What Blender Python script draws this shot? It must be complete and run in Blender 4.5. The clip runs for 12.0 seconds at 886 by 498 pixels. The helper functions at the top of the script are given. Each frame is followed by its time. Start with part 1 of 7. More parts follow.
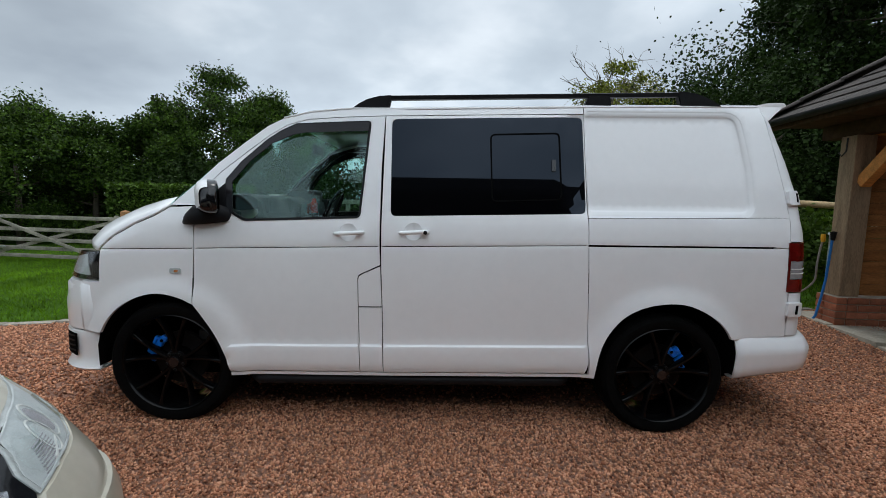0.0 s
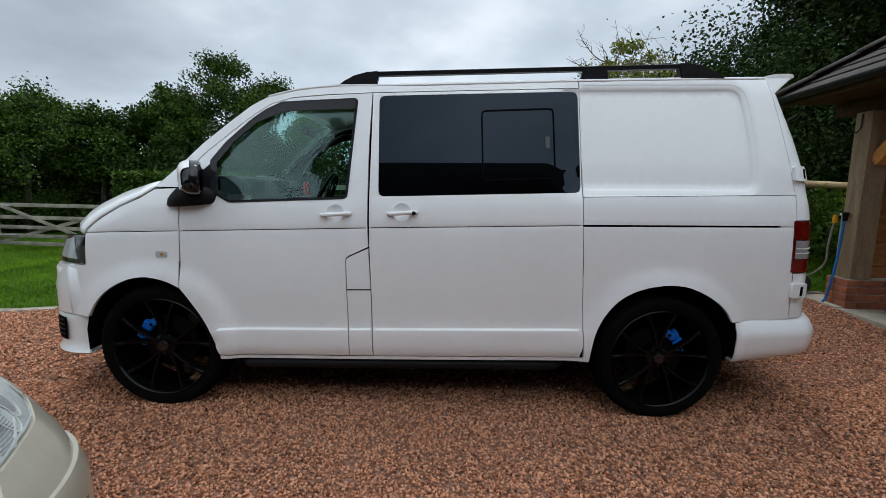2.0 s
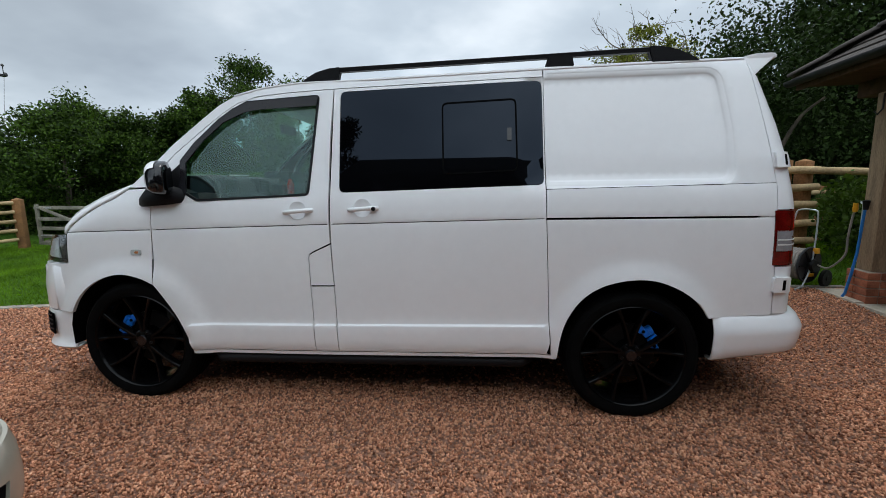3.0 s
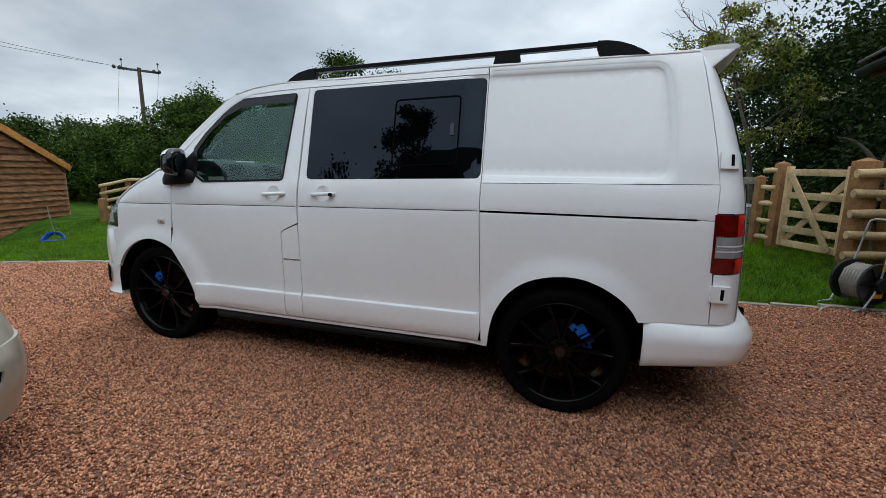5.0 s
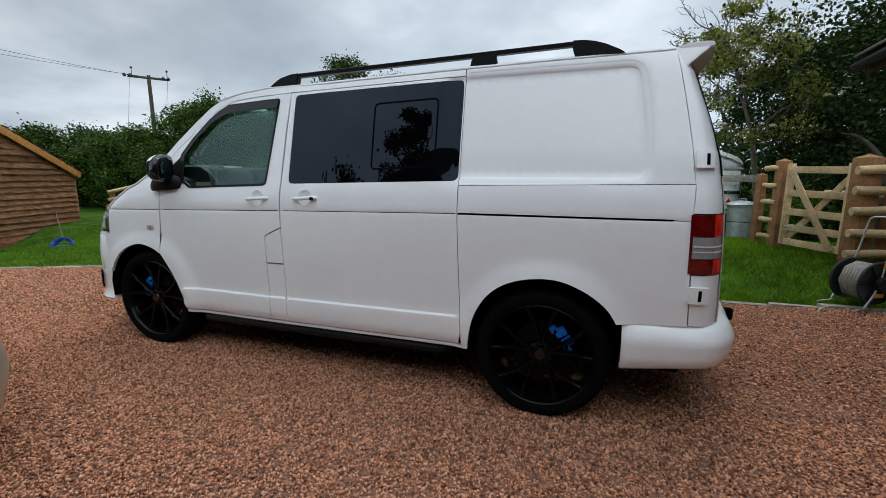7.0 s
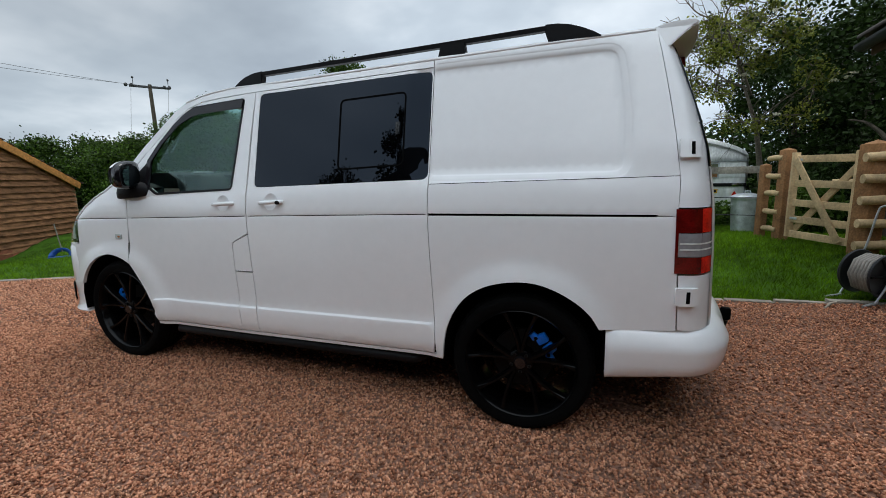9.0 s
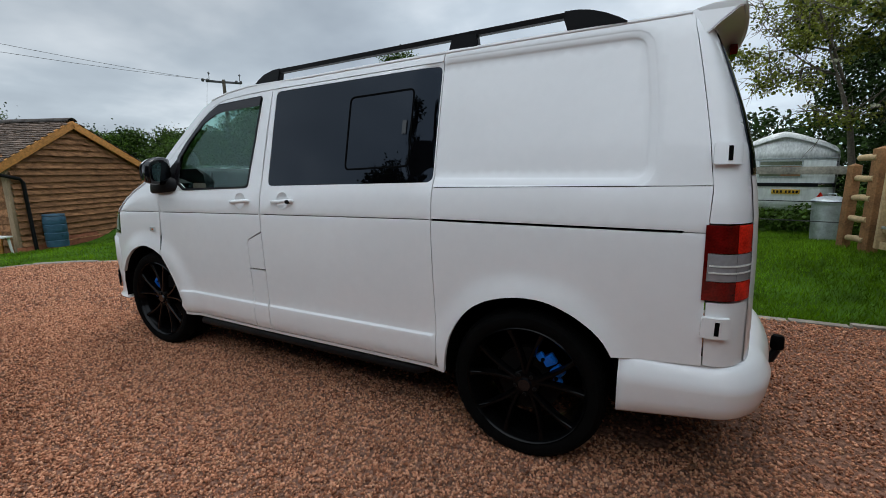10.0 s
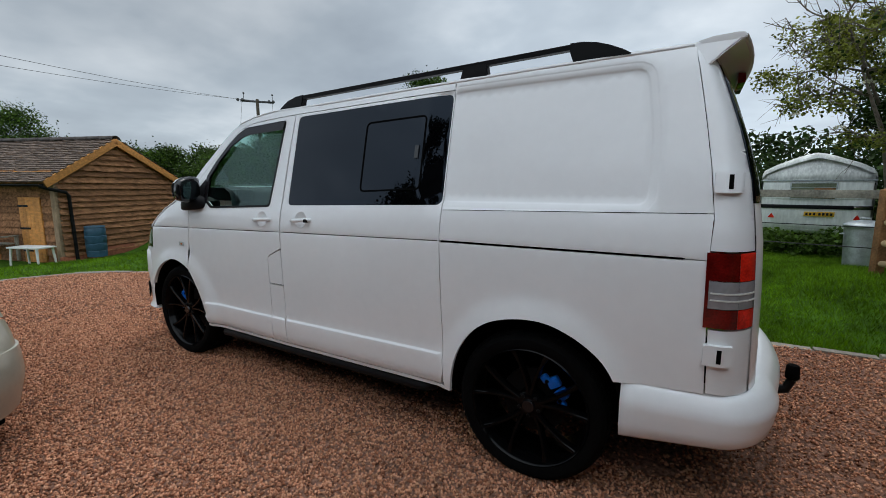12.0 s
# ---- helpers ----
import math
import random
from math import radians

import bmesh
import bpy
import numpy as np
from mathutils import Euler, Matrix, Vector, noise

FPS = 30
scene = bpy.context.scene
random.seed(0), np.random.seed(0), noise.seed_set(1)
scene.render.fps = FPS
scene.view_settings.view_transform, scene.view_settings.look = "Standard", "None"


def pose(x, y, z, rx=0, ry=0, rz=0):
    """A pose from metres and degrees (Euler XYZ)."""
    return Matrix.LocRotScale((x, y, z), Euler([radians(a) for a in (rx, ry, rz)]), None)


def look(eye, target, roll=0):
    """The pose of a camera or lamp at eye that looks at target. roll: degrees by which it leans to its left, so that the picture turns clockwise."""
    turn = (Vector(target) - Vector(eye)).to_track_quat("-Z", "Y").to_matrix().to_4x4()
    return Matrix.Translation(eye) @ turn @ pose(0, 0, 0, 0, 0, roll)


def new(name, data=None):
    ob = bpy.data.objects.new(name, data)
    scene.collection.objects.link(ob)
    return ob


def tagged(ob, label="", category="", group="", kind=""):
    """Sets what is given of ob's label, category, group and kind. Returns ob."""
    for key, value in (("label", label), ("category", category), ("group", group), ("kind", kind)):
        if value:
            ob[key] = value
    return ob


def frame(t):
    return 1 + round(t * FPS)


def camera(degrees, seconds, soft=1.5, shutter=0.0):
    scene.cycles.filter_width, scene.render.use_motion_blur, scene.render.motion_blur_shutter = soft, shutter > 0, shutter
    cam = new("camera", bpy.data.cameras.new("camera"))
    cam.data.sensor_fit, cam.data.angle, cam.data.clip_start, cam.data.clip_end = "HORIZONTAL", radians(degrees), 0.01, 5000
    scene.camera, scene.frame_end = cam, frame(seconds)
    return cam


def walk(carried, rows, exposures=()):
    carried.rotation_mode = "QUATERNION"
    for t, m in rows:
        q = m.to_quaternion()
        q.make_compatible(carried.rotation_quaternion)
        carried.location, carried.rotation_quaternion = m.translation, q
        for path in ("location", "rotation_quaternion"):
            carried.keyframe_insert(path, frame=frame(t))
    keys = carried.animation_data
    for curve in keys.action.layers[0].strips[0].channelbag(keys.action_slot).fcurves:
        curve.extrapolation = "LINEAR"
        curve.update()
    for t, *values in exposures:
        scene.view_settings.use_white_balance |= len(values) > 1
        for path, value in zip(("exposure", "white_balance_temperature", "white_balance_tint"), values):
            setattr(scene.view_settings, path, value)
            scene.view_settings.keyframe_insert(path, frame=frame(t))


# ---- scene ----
cam = camera(92.0, 12.0, soft=0.6)
PATH = [
    (0, (0.097, -2.541, 1.388), (0.129, -0.554, 1.169), 0.8),
    (0.5, (0.091, -2.539, 1.382), (0.112, -0.552, 1.158), 0.9),
    (1, (0.093, -2.543, 1.376), (0.102, -0.556, 1.145), 0.9),
    (1.5, (0.126, -2.541, 1.362), (0.127, -0.557, 1.109), 0.7),
    (2, (0.209, -2.477, 1.346), (0.201, -0.496, 1.067), 0.3),
    (2.5, (0.363, -2.391, 1.348), (0.331, -0.412, 1.059), 0.1),
    (3, (0.603, -2.437, 1.336), (0.456, -0.464, 1.039), -0.9),
    (3.5, (0.865, -2.521, 1.34), (0.593, -0.567, 1.015), -0.6),
    (3.7, (0.955, -2.512, 1.338), (0.656, -0.563, 1.005), -0.7),
    (5.3, (1.631, -2.452, 1.347), (1.024, -0.578, 1.003), 1.2),
    (5.5, (1.676, -2.438, 1.353), (1.063, -0.567, 1.006), 1.1),
    (6, (1.698, -2.405, 1.354), (1.075, -0.535, 1.012), 1.0),
    (6.5, (1.706, -2.407, 1.352), (1.081, -0.537, 1.015), 0.7),
    (8.5, (1.699, -2.331, 1.347), (1.109, -0.448, 1.021), -0.7),
    (9, (1.845, -2.19, 1.336), (1.196, -0.327, 1.006), -1.3),
    (9.5, (2.025, -2.065, 1.375), (1.219, -0.267, 1.035), -1.1),
    (10, (2.04, -1.934, 1.386), (1.153, -0.178, 1.025), -0.5),
    (10.5, (2.057, -1.881, 1.403), (1.121, -0.151, 1.043), -0.5),
    (11, (2.119, -1.923, 1.415), (1.154, -0.204, 1.08), 0.0),
    (11.5, (2.137, -1.949, 1.418), (1.154, -0.234, 1.114), 0.2),
    (12, (2.139, -1.951, 1.419), (1.151, -0.236, 1.134), 0.1),
]
walk(cam, [(t, look(eye, target, roll)) for t, eye, target, roll in PATH],
     exposures=[(0, -0.03), (2.5, 0.02), (3.5, 0.03), (6.5, 0.0), (9.5, -0.04), (10.5, -0.10), (12, -0.18)])

# ---- light: an overcast afternoon, brighter behind the camera ----
SUN_AZ, SUN_EL = radians(345), radians(66)
sun = new("sun", bpy.data.lights.new("sun", "SUN"))
sun.data.energy, sun.data.angle, sun.data.color = 1.0, radians(24), (1.0, 0.98, 0.94)
sun.matrix_world = look((0, 0, 30), (-30 * math.sin(SUN_AZ) / math.tan(SUN_EL), -30 * math.cos(SUN_AZ) / math.tan(SUN_EL), 0))
world = bpy.data.worlds.new("overcast_sky")
scene.world = world
world.use_nodes = True


def build_sky(tree):
    n, l = tree.nodes, tree.links
    n.clear()
    out, bg = n.new("ShaderNodeOutputWorld"), n.new("ShaderNodeBackground")
    sky = n.new("ShaderNodeTexSky")
    sky.sky_type, sky.sun_disc = "NISHITA", False
    sky.sun_elevation, sky.sun_rotation, sky.dust_density = SUN_EL, SUN_AZ, 3.0
    co, sep = n.new("ShaderNodeTexCoord"), n.new("ShaderNodeSeparateXYZ")
    l.new(co.outputs["Generated"], sep.inputs[0])
    # cloud deck: directions thrown on to a flat layer overhead
    add = n.new("ShaderNodeMath"); add.operation = "ADD"; add.inputs[1].default_value = 0.24
    l.new(sep.outputs["Z"], add.inputs[0])
    mx = n.new("ShaderNodeMath"); mx.operation = "MAXIMUM"; mx.inputs[1].default_value = 0.05
    l.new(add.outputs[0], mx.inputs[0])
    comb = n.new("ShaderNodeCombineXYZ")
    for k in "XY":
        d = n.new("ShaderNodeMath"); d.operation = "DIVIDE"
        l.new(sep.outputs[k], d.inputs[0]); l.new(mx.outputs[0], d.inputs[1]); l.new(d.outputs[0], comb.inputs[k])
    big, fine = n.new("ShaderNodeTexNoise"), n.new("ShaderNodeTexNoise")
    for tex, s, det, rough in ((big, 0.85, 5.0, 0.5), (fine, 2.2, 6.0, 0.5)):
        tex.inputs["Scale"].default_value, tex.inputs["Detail"].default_value, tex.inputs["Roughness"].default_value = s, det, rough
        tex.inputs["Distortion"].default_value = 0.15
        l.new(comb.outputs[0], tex.inputs["Vector"])
    mixn = n.new("ShaderNodeMix"); mixn.inputs["Factor"].default_value = 0.25
    l.new(big.outputs[0], mixn.inputs[2]); l.new(fine.outputs[0], mixn.inputs[3])
    ramp = n.new("ShaderNodeValToRGB")
    e = ramp.color_ramp.elements
    e[0].position, e[0].color = 0.34, (0.34, 0.40, 0.47, 1)
    e[1].position, e[1].color = 0.66, (0.88, 0.95, 1.01, 1)
    m = e.new(0.5); m.color = (0.51, 0.59, 0.665, 1)
    l.new(mixn.outputs[0], ramp.inputs[0])
    # deck brightened behind the camera, opposite the sun, to light the van's near side
    dot = n.new("ShaderNodeVectorMath"); dot.operation = "DOT_PRODUCT"
    dot.inputs[1].default_value = (0.30, -0.65, 0.70)
    l.new(co.outputs["Generated"], dot.inputs[0])
    mr = n.new("ShaderNodeMapRange")
    mr.inputs["From Min"].default_value, mr.inputs["From Max"].default_value = -0.2, 1.0
    mr.inputs["To Min"].default_value, mr.inputs["To Max"].default_value = 1.0, SKY_GAIN
    l.new(dot.outputs["Value"], mr.inputs["Value"])
    # a heavier bank of cloud to the west, paler towards the skyline
    west = n.new("ShaderNodeVectorMath"); west.operation = "DOT_PRODUCT"
    west.inputs[1].default_value = (-0.88, 0.25, 0.40)
    l.new(co.outputs["Generated"], west.inputs[0])
    wr, er, m1, m2 = n.new("ShaderNodeMapRange"), n.new("ShaderNodeMapRange"), n.new("ShaderNodeMath"), n.new("ShaderNodeMath")
    wr.interpolation_type = er.interpolation_type = "SMOOTHSTEP"
    for r, vals in ((wr, (0.62, 0.98, 1.06, 0.69)), (er, (0.0, 0.34, 1.5, 1.0))):
        for k, v in zip(("From Min", "From Max", "To Min", "To Max"), vals):
            r.inputs[k].default_value = v
    l.new(west.outputs["Value"], wr.inputs["Value"]); l.new(sep.outputs["Z"], er.inputs["Value"])
    m1.operation = m2.operation = "MULTIPLY"
    l.new(wr.outputs[0], m1.inputs[0]); l.new(er.outputs[0], m1.inputs[1])
    l.new(m1.outputs[0], m2.inputs[0]); l.new(mr.outputs[0], m2.inputs[1])
    gain = n.new("ShaderNodeMix"); gain.data_type, gain.blend_type = "RGBA", "MULTIPLY"; gain.inputs["Factor"].default_value = 1.0
    l.new(ramp.outputs[0], gain.inputs[6]); l.new(m2.outputs[0], gain.inputs[7])
    # a little clear sky light through the deck
    sk = n.new("ShaderNodeMix"); sk.data_type, sk.blend_type = "RGBA", "ADD"; sk.inputs["Factor"].default_value = 0.012
    l.new(gain.outputs[2], sk.inputs[6]); l.new(sky.outputs[0], sk.inputs[7])
    l.new(sk.outputs[2], bg.inputs["Color"])
    bg.inputs["Strength"].default_value = 1.0
    l.new(bg.outputs[0], out.inputs[0])


SKY_GAIN = 2.35
build_sky(world.node_tree)
scene.view_settings.exposure = 0.0

# ---- materials ----
def mat(name, col, rough=0.6, metal=0.0, var=0.12, scale=6.0, bump=0.0, bscale=120.0, coat=0.0, spec=0.5, col2=None, island=0.0, objvar=0.0, stretch=None):
    """A surface with colour that drifts at two scales, and a fine relief."""
    m = bpy.data.materials.new(name)
    m.use_nodes = True
    n, l = m.node_tree.nodes, m.node_tree.links
    b = n["Principled BSDF"]
    b.inputs["Roughness"].default_value, b.inputs["Metallic"].default_value = rough, metal
    b.inputs["Coat Weight"].default_value, b.inputs["Specular IOR Level"].default_value = coat, spec
    b.inputs["Coat Roughness"].default_value = 0.04
    co = n.new("ShaderNodeTexCoord")
    vec = co.outputs["Object"]
    if stretch:
        mp = n.new("ShaderNodeMapping"); mp.inputs["Scale"].default_value = stretch
        l.new(vec, mp.inputs[0]); vec = mp.outputs[0]
    a, c = n.new("ShaderNodeTexNoise"), n.new("ShaderNodeTexNoise")
    a.inputs["Scale"].default_value, c.inputs["Scale"].default_value = scale, scale * 9
    a.inputs["Detail"].default_value = c.inputs["Detail"].default_value = 4
    l.new(vec, a.inputs["Vector"]); l.new(vec, c.inputs["Vector"])
    mx = n.new("ShaderNodeMix"); mx.inputs["Factor"].default_value = 0.45
    l.new(a.outputs[0], mx.inputs[2]); l.new(c.outputs[0], mx.inputs[3])
    rp = n.new("ShaderNodeValToRGB")
    lo = [max(0, v * (1 - var * 2)) for v in col]
    hi = [min(1, v * (1 + var)) for v in (col2 or col)]
    rp.color_ramp.elements[0].position, rp.color_ramp.elements[0].color = 0.32, (*lo, 1)
    rp.color_ramp.elements[1].position, rp.color_ramp.elements[1].color = 0.68, (*hi, 1)
    l.new(mx.outputs[0], rp.inputs[0])
    src = rp.outputs[0]
    for amount, node, sock in ((island, "ShaderNodeNewGeometry", "Random Per Island"), (objvar, "ShaderNodeObjectInfo", "Random")):
        if amount:
            g, mr, hs = n.new(node), n.new("ShaderNodeMapRange"), n.new("ShaderNodeHueSaturation")
            mr.inputs["To Min"].default_value, mr.inputs["To Max"].default_value = 1 - amount, 1 + amount
            l.new(g.outputs[sock], mr.inputs["Value"]); l.new(mr.outputs[0], hs.inputs["Value"]); l.new(src, hs.inputs["Color"])
            src = hs.outputs[0]
    l.new(src, b.inputs["Base Color"])
    if bump:
        t, bp = n.new("ShaderNodeTexNoise"), n.new("ShaderNodeBump")
        t.inputs["Scale"].default_value, t.inputs["Detail"].default_value = bscale, 3
        l.new(vec, t.inputs["Vector"])
        bp.inputs["Strength"].default_value, bp.inputs["Distance"].default_value = min(1, bump), 0.01
        l.new(t.outputs[0], bp.inputs["Height"]); l.new(bp.outputs[0], b.inputs["Normal"])
    return m


def glass(name, tint, clear=0.85, sheen=0.06):
    """A thin pane: what is behind it, tinted, under a Fresnel sheen."""
    m = bpy.data.materials.new(name)
    m.use_nodes = True
    n, l = m.node_tree.nodes, m.node_tree.links
    n.remove(n["Principled BSDF"])
    tr, gl, mix = n.new("ShaderNodeBsdfTransparent"), n.new("ShaderNodeBsdfGlossy"), n.new("ShaderNodeMixShader")
    tr.inputs[0].default_value = (*[v * clear for v in tint], 1)
    gl.inputs["Roughness"].default_value = 0.01
    gl.inputs["Color"].default_value = (min(1, tint[0] * 1.12), 1, min(1, tint[2] * 1.14), 1)
    lw, pw, ml = n.new("ShaderNodeLayerWeight"), n.new("ShaderNodeMath"), n.new("ShaderNodeMath")
    pw.operation, ml.operation = "POWER", "MULTIPLY_ADD"
    pw.inputs[1].default_value, ml.inputs[1].default_value, ml.inputs[2].default_value = 5.0, 0.9, sheen
    l.new(lw.outputs["Facing"], pw.inputs[0]); l.new(pw.outputs[0], ml.inputs[0]); l.new(ml.outputs[0], mix.inputs[0])
    l.new(tr.outputs[0], mix.inputs[1]); l.new(gl.outputs[0], mix.inputs[2])
    l.new(mix.outputs[0], n["Material Output"].inputs[0])
    return m


def stones(name, colours, rough=0.85):
    """Loose stones, each of its own colour out of a few, with a rough face."""
    m = mat(name, (0.4, 0.2, 0.1), rough, var=0.2, scale=30, bump=0.3, bscale=200, spec=0.12)
    n, l = m.node_tree.nodes, m.node_tree.links
    g, rp, mx = n.new("ShaderNodeNewGeometry"), n.new("ShaderNodeValToRGB"), n.new("ShaderNodeMix")
    rp.color_ramp.interpolation = "LINEAR"
    e = rp.color_ramp.elements
    e[0].position, e[0].color = 0.0, (*colours[0], 1)
    e[1].position, e[1].color = 1.0, (*colours[-1], 1)
    for k, c in enumerate(colours[1:-1]):
        e.new((k + 1) / (len(colours) - 1)).color = (*c, 1)
    mx.data_type, mx.blend_type = "RGBA", "OVERLAY"
    mx.inputs["Factor"].default_value = 0.25
    b = n["Principled BSDF"]
    old = b.inputs["Base Color"].links[0].from_socket
    l.new(g.outputs["Random Per Island"], rp.inputs[0])
    l.new(rp.outputs[0], mx.inputs[6]); l.new(old, mx.inputs[7]); l.new(mx.outputs[2], b.inputs["Base Color"])
    return m


def leafy(m, share=0.35):
    """Lets light through a leaf as well as off it."""
    n, l = m.node_tree.nodes, m.node_tree.links
    b, out = n["Principled BSDF"], n["Material Output"]
    tr, mix = n.new("ShaderNodeBsdfTranslucent"), n.new("ShaderNodeMixShader")
    hs = n.new("ShaderNodeHueSaturation")
    hs.inputs["Value"].default_value, hs.inputs["Saturation"].default_value = 1.7, 1.1
    l.new(b.inputs["Base Color"].links[0].from_socket, hs.inputs["Color"]); l.new(hs.outputs[0], tr.inputs[0])
    mix.inputs[0].default_value = share
    l.new(b.outputs[0], mix.inputs[1]); l.new(tr.outputs[0], mix.inputs[2]); l.new(mix.outputs[0], out.inputs[0])
    return m


PAINT = mat("white_paint", (0.83, 0.83, 0.83), 0.32, var=0.015, scale=2, coat=0.6)
SEAM = mat("seam_black", (0.003, 0.003, 0.003), 0.8, spec=0.03)
BLACK = mat("satin_black", (0.006, 0.006, 0.007), 0.5, bump=0.1, bscale=600, spec=0.18)
GLOSSBLACK = mat("gloss_black", (0.006, 0.006, 0.007), 0.10)
RUBBER = mat("tyre_rubber", (0.003, 0.003, 0.003), 0.8, var=0.25, scale=12, bump=0.25, bscale=300, spec=0.05)
RIM = mat("black_alloy", (0.002, 0.002, 0.0022), 0.16, spec=0.14)
STEEL = mat("brake_steel", (0.012, 0.011, 0.011), 0.5, metal=0.3, var=0.2, spec=0.1)
BLUE = mat("caliper_blue", (0.004, 0.17, 0.72), 0.3, spec=0.4)
DARKGLASS = mat("privacy_glass", (0.0012, 0.0012, 0.0016), 0.012, var=0.05, spec=0.29)
DARKGLASS.node_tree.nodes["Principled BSDF"].inputs["Specular Tint"].default_value = (0.64, 0.78, 1.0, 1)
CLEARGLASS = glass("window_glass", (0.66, 0.86, 0.82), 0.95, 0.062)
MIRROR = mat("mirror_glass", (0.14, 0.18, 0.19), 0.02, metal=1.0, var=0.01)
SMOKE = mat("smoked_plastic", (0.012, 0.010, 0.012), 0.2, spec=0.3)
LENS = glass("lamp_lens", (0.95, 0.97, 0.98), 0.95, 0.05)
REDLENS = mat("red_lens", (0.13, 0.004, 0.003), 0.08, var=0.35, scale=14, coat=0.3)
REDBRIGHT = mat("bright_red_lens", (0.80, 0.026, 0.012), 0.08, var=0.3, scale=14, coat=0.2, spec=0.3)
CLEARLENS = mat("clear_lens", (0.30, 0.29, 0.30), 0.10, var=0.12, scale=4, coat=0.8)
LAMPGREY = mat("lamp_grey", (0.47, 0.50, 0.49), 0.3, metal=0.0, var=0.12, scale=25)
CHROME = mat("chrome", (0.75, 0.75, 0.76), 0.15, metal=1.0, var=0.03)
AMBER = mat("amber_bulb", (0.55, 0.2, 0.06), 0.2, coat=0.5)
TRIM = mat("interior_grey", (0.010, 0.012, 0.014), 0.7, var=0.1, bump=0.1, bscale=500)
SEATCLOTH = mat("seat_cloth", (0.028, 0.030, 0.032), 0.9, var=0.2, scale=20, bump=0.3, bscale=700)
BEIGE = mat("beige_metallic", (0.44, 0.41, 0.33), 0.34, metal=0.25, var=0.05, scale=3, coat=0.7)
# darker than the stones, so the shade between them is in its colour
GRAVELBED = mat("gravel_bed", (0.075, 0.035, 0.025), 0.95, var=0.45, scale=42, bump=1.0, bscale=110, col2=(0.30, 0.160, 0.112), spec=0.08)
STONE = stones("gravel_stone", [(0.12, 0.047, 0.028), (0.70, 0.375, 0.232), (0.38, 0.167, 0.096), (0.82, 0.50, 0.315), (0.19, 0.079, 0.046), (0.68, 0.355, 0.22), (0.70, 0.455, 0.305), (0.50, 0.232, 0.136), (0.13, 0.056, 0.035)])
LAWN = mat("lawn_soil", (0.052, 0.115, 0.012), 0.95, var=0.35, scale=3, bump=0.8, bscale=60, spec=0.05)
BLADE = leafy(mat("grass_blade", (0.070, 0.170, 0.011), 0.6, var=0.40, scale=1.1, island=0.45, col2=(0.118, 0.220, 0.018), spec=0.10))
KERB = mat("kerb_stone", (0.30, 0.27, 0.22), 0.9, var=0.25, scale=9, bump=0.6, bscale=60, objvar=0.15)
SLAB = mat("paving_slab", (0.40, 0.36, 0.29), 0.9, var=0.2, scale=5, bump=0.3, bscale=90, objvar=0.1)
LEAF = leafy(mat("leaf_green", (0.034, 0.076, 0.012), 0.55, var=0.3, scale=1.2, island=0.5, col2=(0.066, 0.116, 0.017), spec=0.10), 0.18)
# dark leaf: the shade within crowns, hedges and the wood is in its colour
LEAFSHADE = leafy(mat("leaf_dark_shade", (0.013, 0.027, 0.007), 0.6, var=0.25, scale=1.0, island=0.5, col2=(0.026, 0.046, 0.011), spec=0.06), 0.08)
LEAFLIGHT = leafy(mat("leaf_light", (0.145, 0.185, 0.034), 0.55, var=0.35, scale=1.5, island=0.6, col2=(0.21, 0.225, 0.045), spec=0.10), 0.22)
TWIG = mat("bare_twig", (0.16, 0.13, 0.10), 0.9, var=0.3, scale=20, bump=0.3, bscale=80)
BLOSSOM = mat("elder_blossom", (0.72, 0.70, 0.50), 0.7, var=0.2, scale=30, island=0.3)
BARK = mat("bark", (0.075, 0.060, 0.042), 0.95, var=0.35, scale=8, bump=0.9, bscale=40)
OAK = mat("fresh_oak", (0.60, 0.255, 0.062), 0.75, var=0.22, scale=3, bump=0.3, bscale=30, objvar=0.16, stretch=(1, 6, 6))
# two darkened timbers: shade under the carport roof is in their colour
EAVESHADE = mat("shaded_eaves_timber", (0.075, 0.043, 0.024), 0.85, var=0.25, scale=3, spec=0.1, stretch=(1, 6, 6))
OAKSHADE = mat("shaded_oak", (0.30, 0.125, 0.042), 0.8, var=0.25, scale=3, bump=0.3, bscale=30, objvar=0.16, stretch=(1, 6, 6), spec=0.2)
OAKGREY = mat("weathered_oak", (0.31, 0.215, 0.13), 0.85, var=0.25, scale=2.5, bump=0.4, bscale=25, objvar=0.1, stretch=(6, 6, 1))
BOARD = mat("feather_board", (0.30, 0.145, 0.070), 0.85, spec=0.15, var=0.42, scale=2.5, bump=0.4, bscale=25, objvar=0.28, stretch=(6, 1, 6))
FENCE = mat("fence_timber", (0.54, 0.385, 0.205), 0.85, var=0.22, scale=4, bump=0.35, bscale=40, objvar=0.1)
FENCEOLD = mat("old_grey_timber", (0.27, 0.25, 0.20), 0.9, var=0.3, scale=4, bump=0.4, bscale=40, objvar=0.12)
POSTWOOD = mat("post_timber", (0.30, 0.145, 0.056), 0.9, var=0.3, scale=5, bump=0.4, bscale=40)
TILE = mat("roof_tile", (0.060, 0.048, 0.042), 0.85, var=0.3, scale=5, bump=0.4, bscale=60, objvar=0.22)
TILE_ISLAND = mat("old_clay_tile", (0.15, 0.105, 0.080), 0.9, var=0.3, scale=5, bump=0.3, bscale=60, island=0.4)
BRICK = mat("red_brick", (0.36, 0.12, 0.06), 0.9, var=0.25, scale=14, bump=0.5, bscale=80, objvar=0.18)
# near-black colour that stands for the shaded side of the unseen building
BARNSHADE = mat("barn_shade", (0.022, 0.019, 0.016), 0.85, var=0.3, scale=2, spec=0.1)
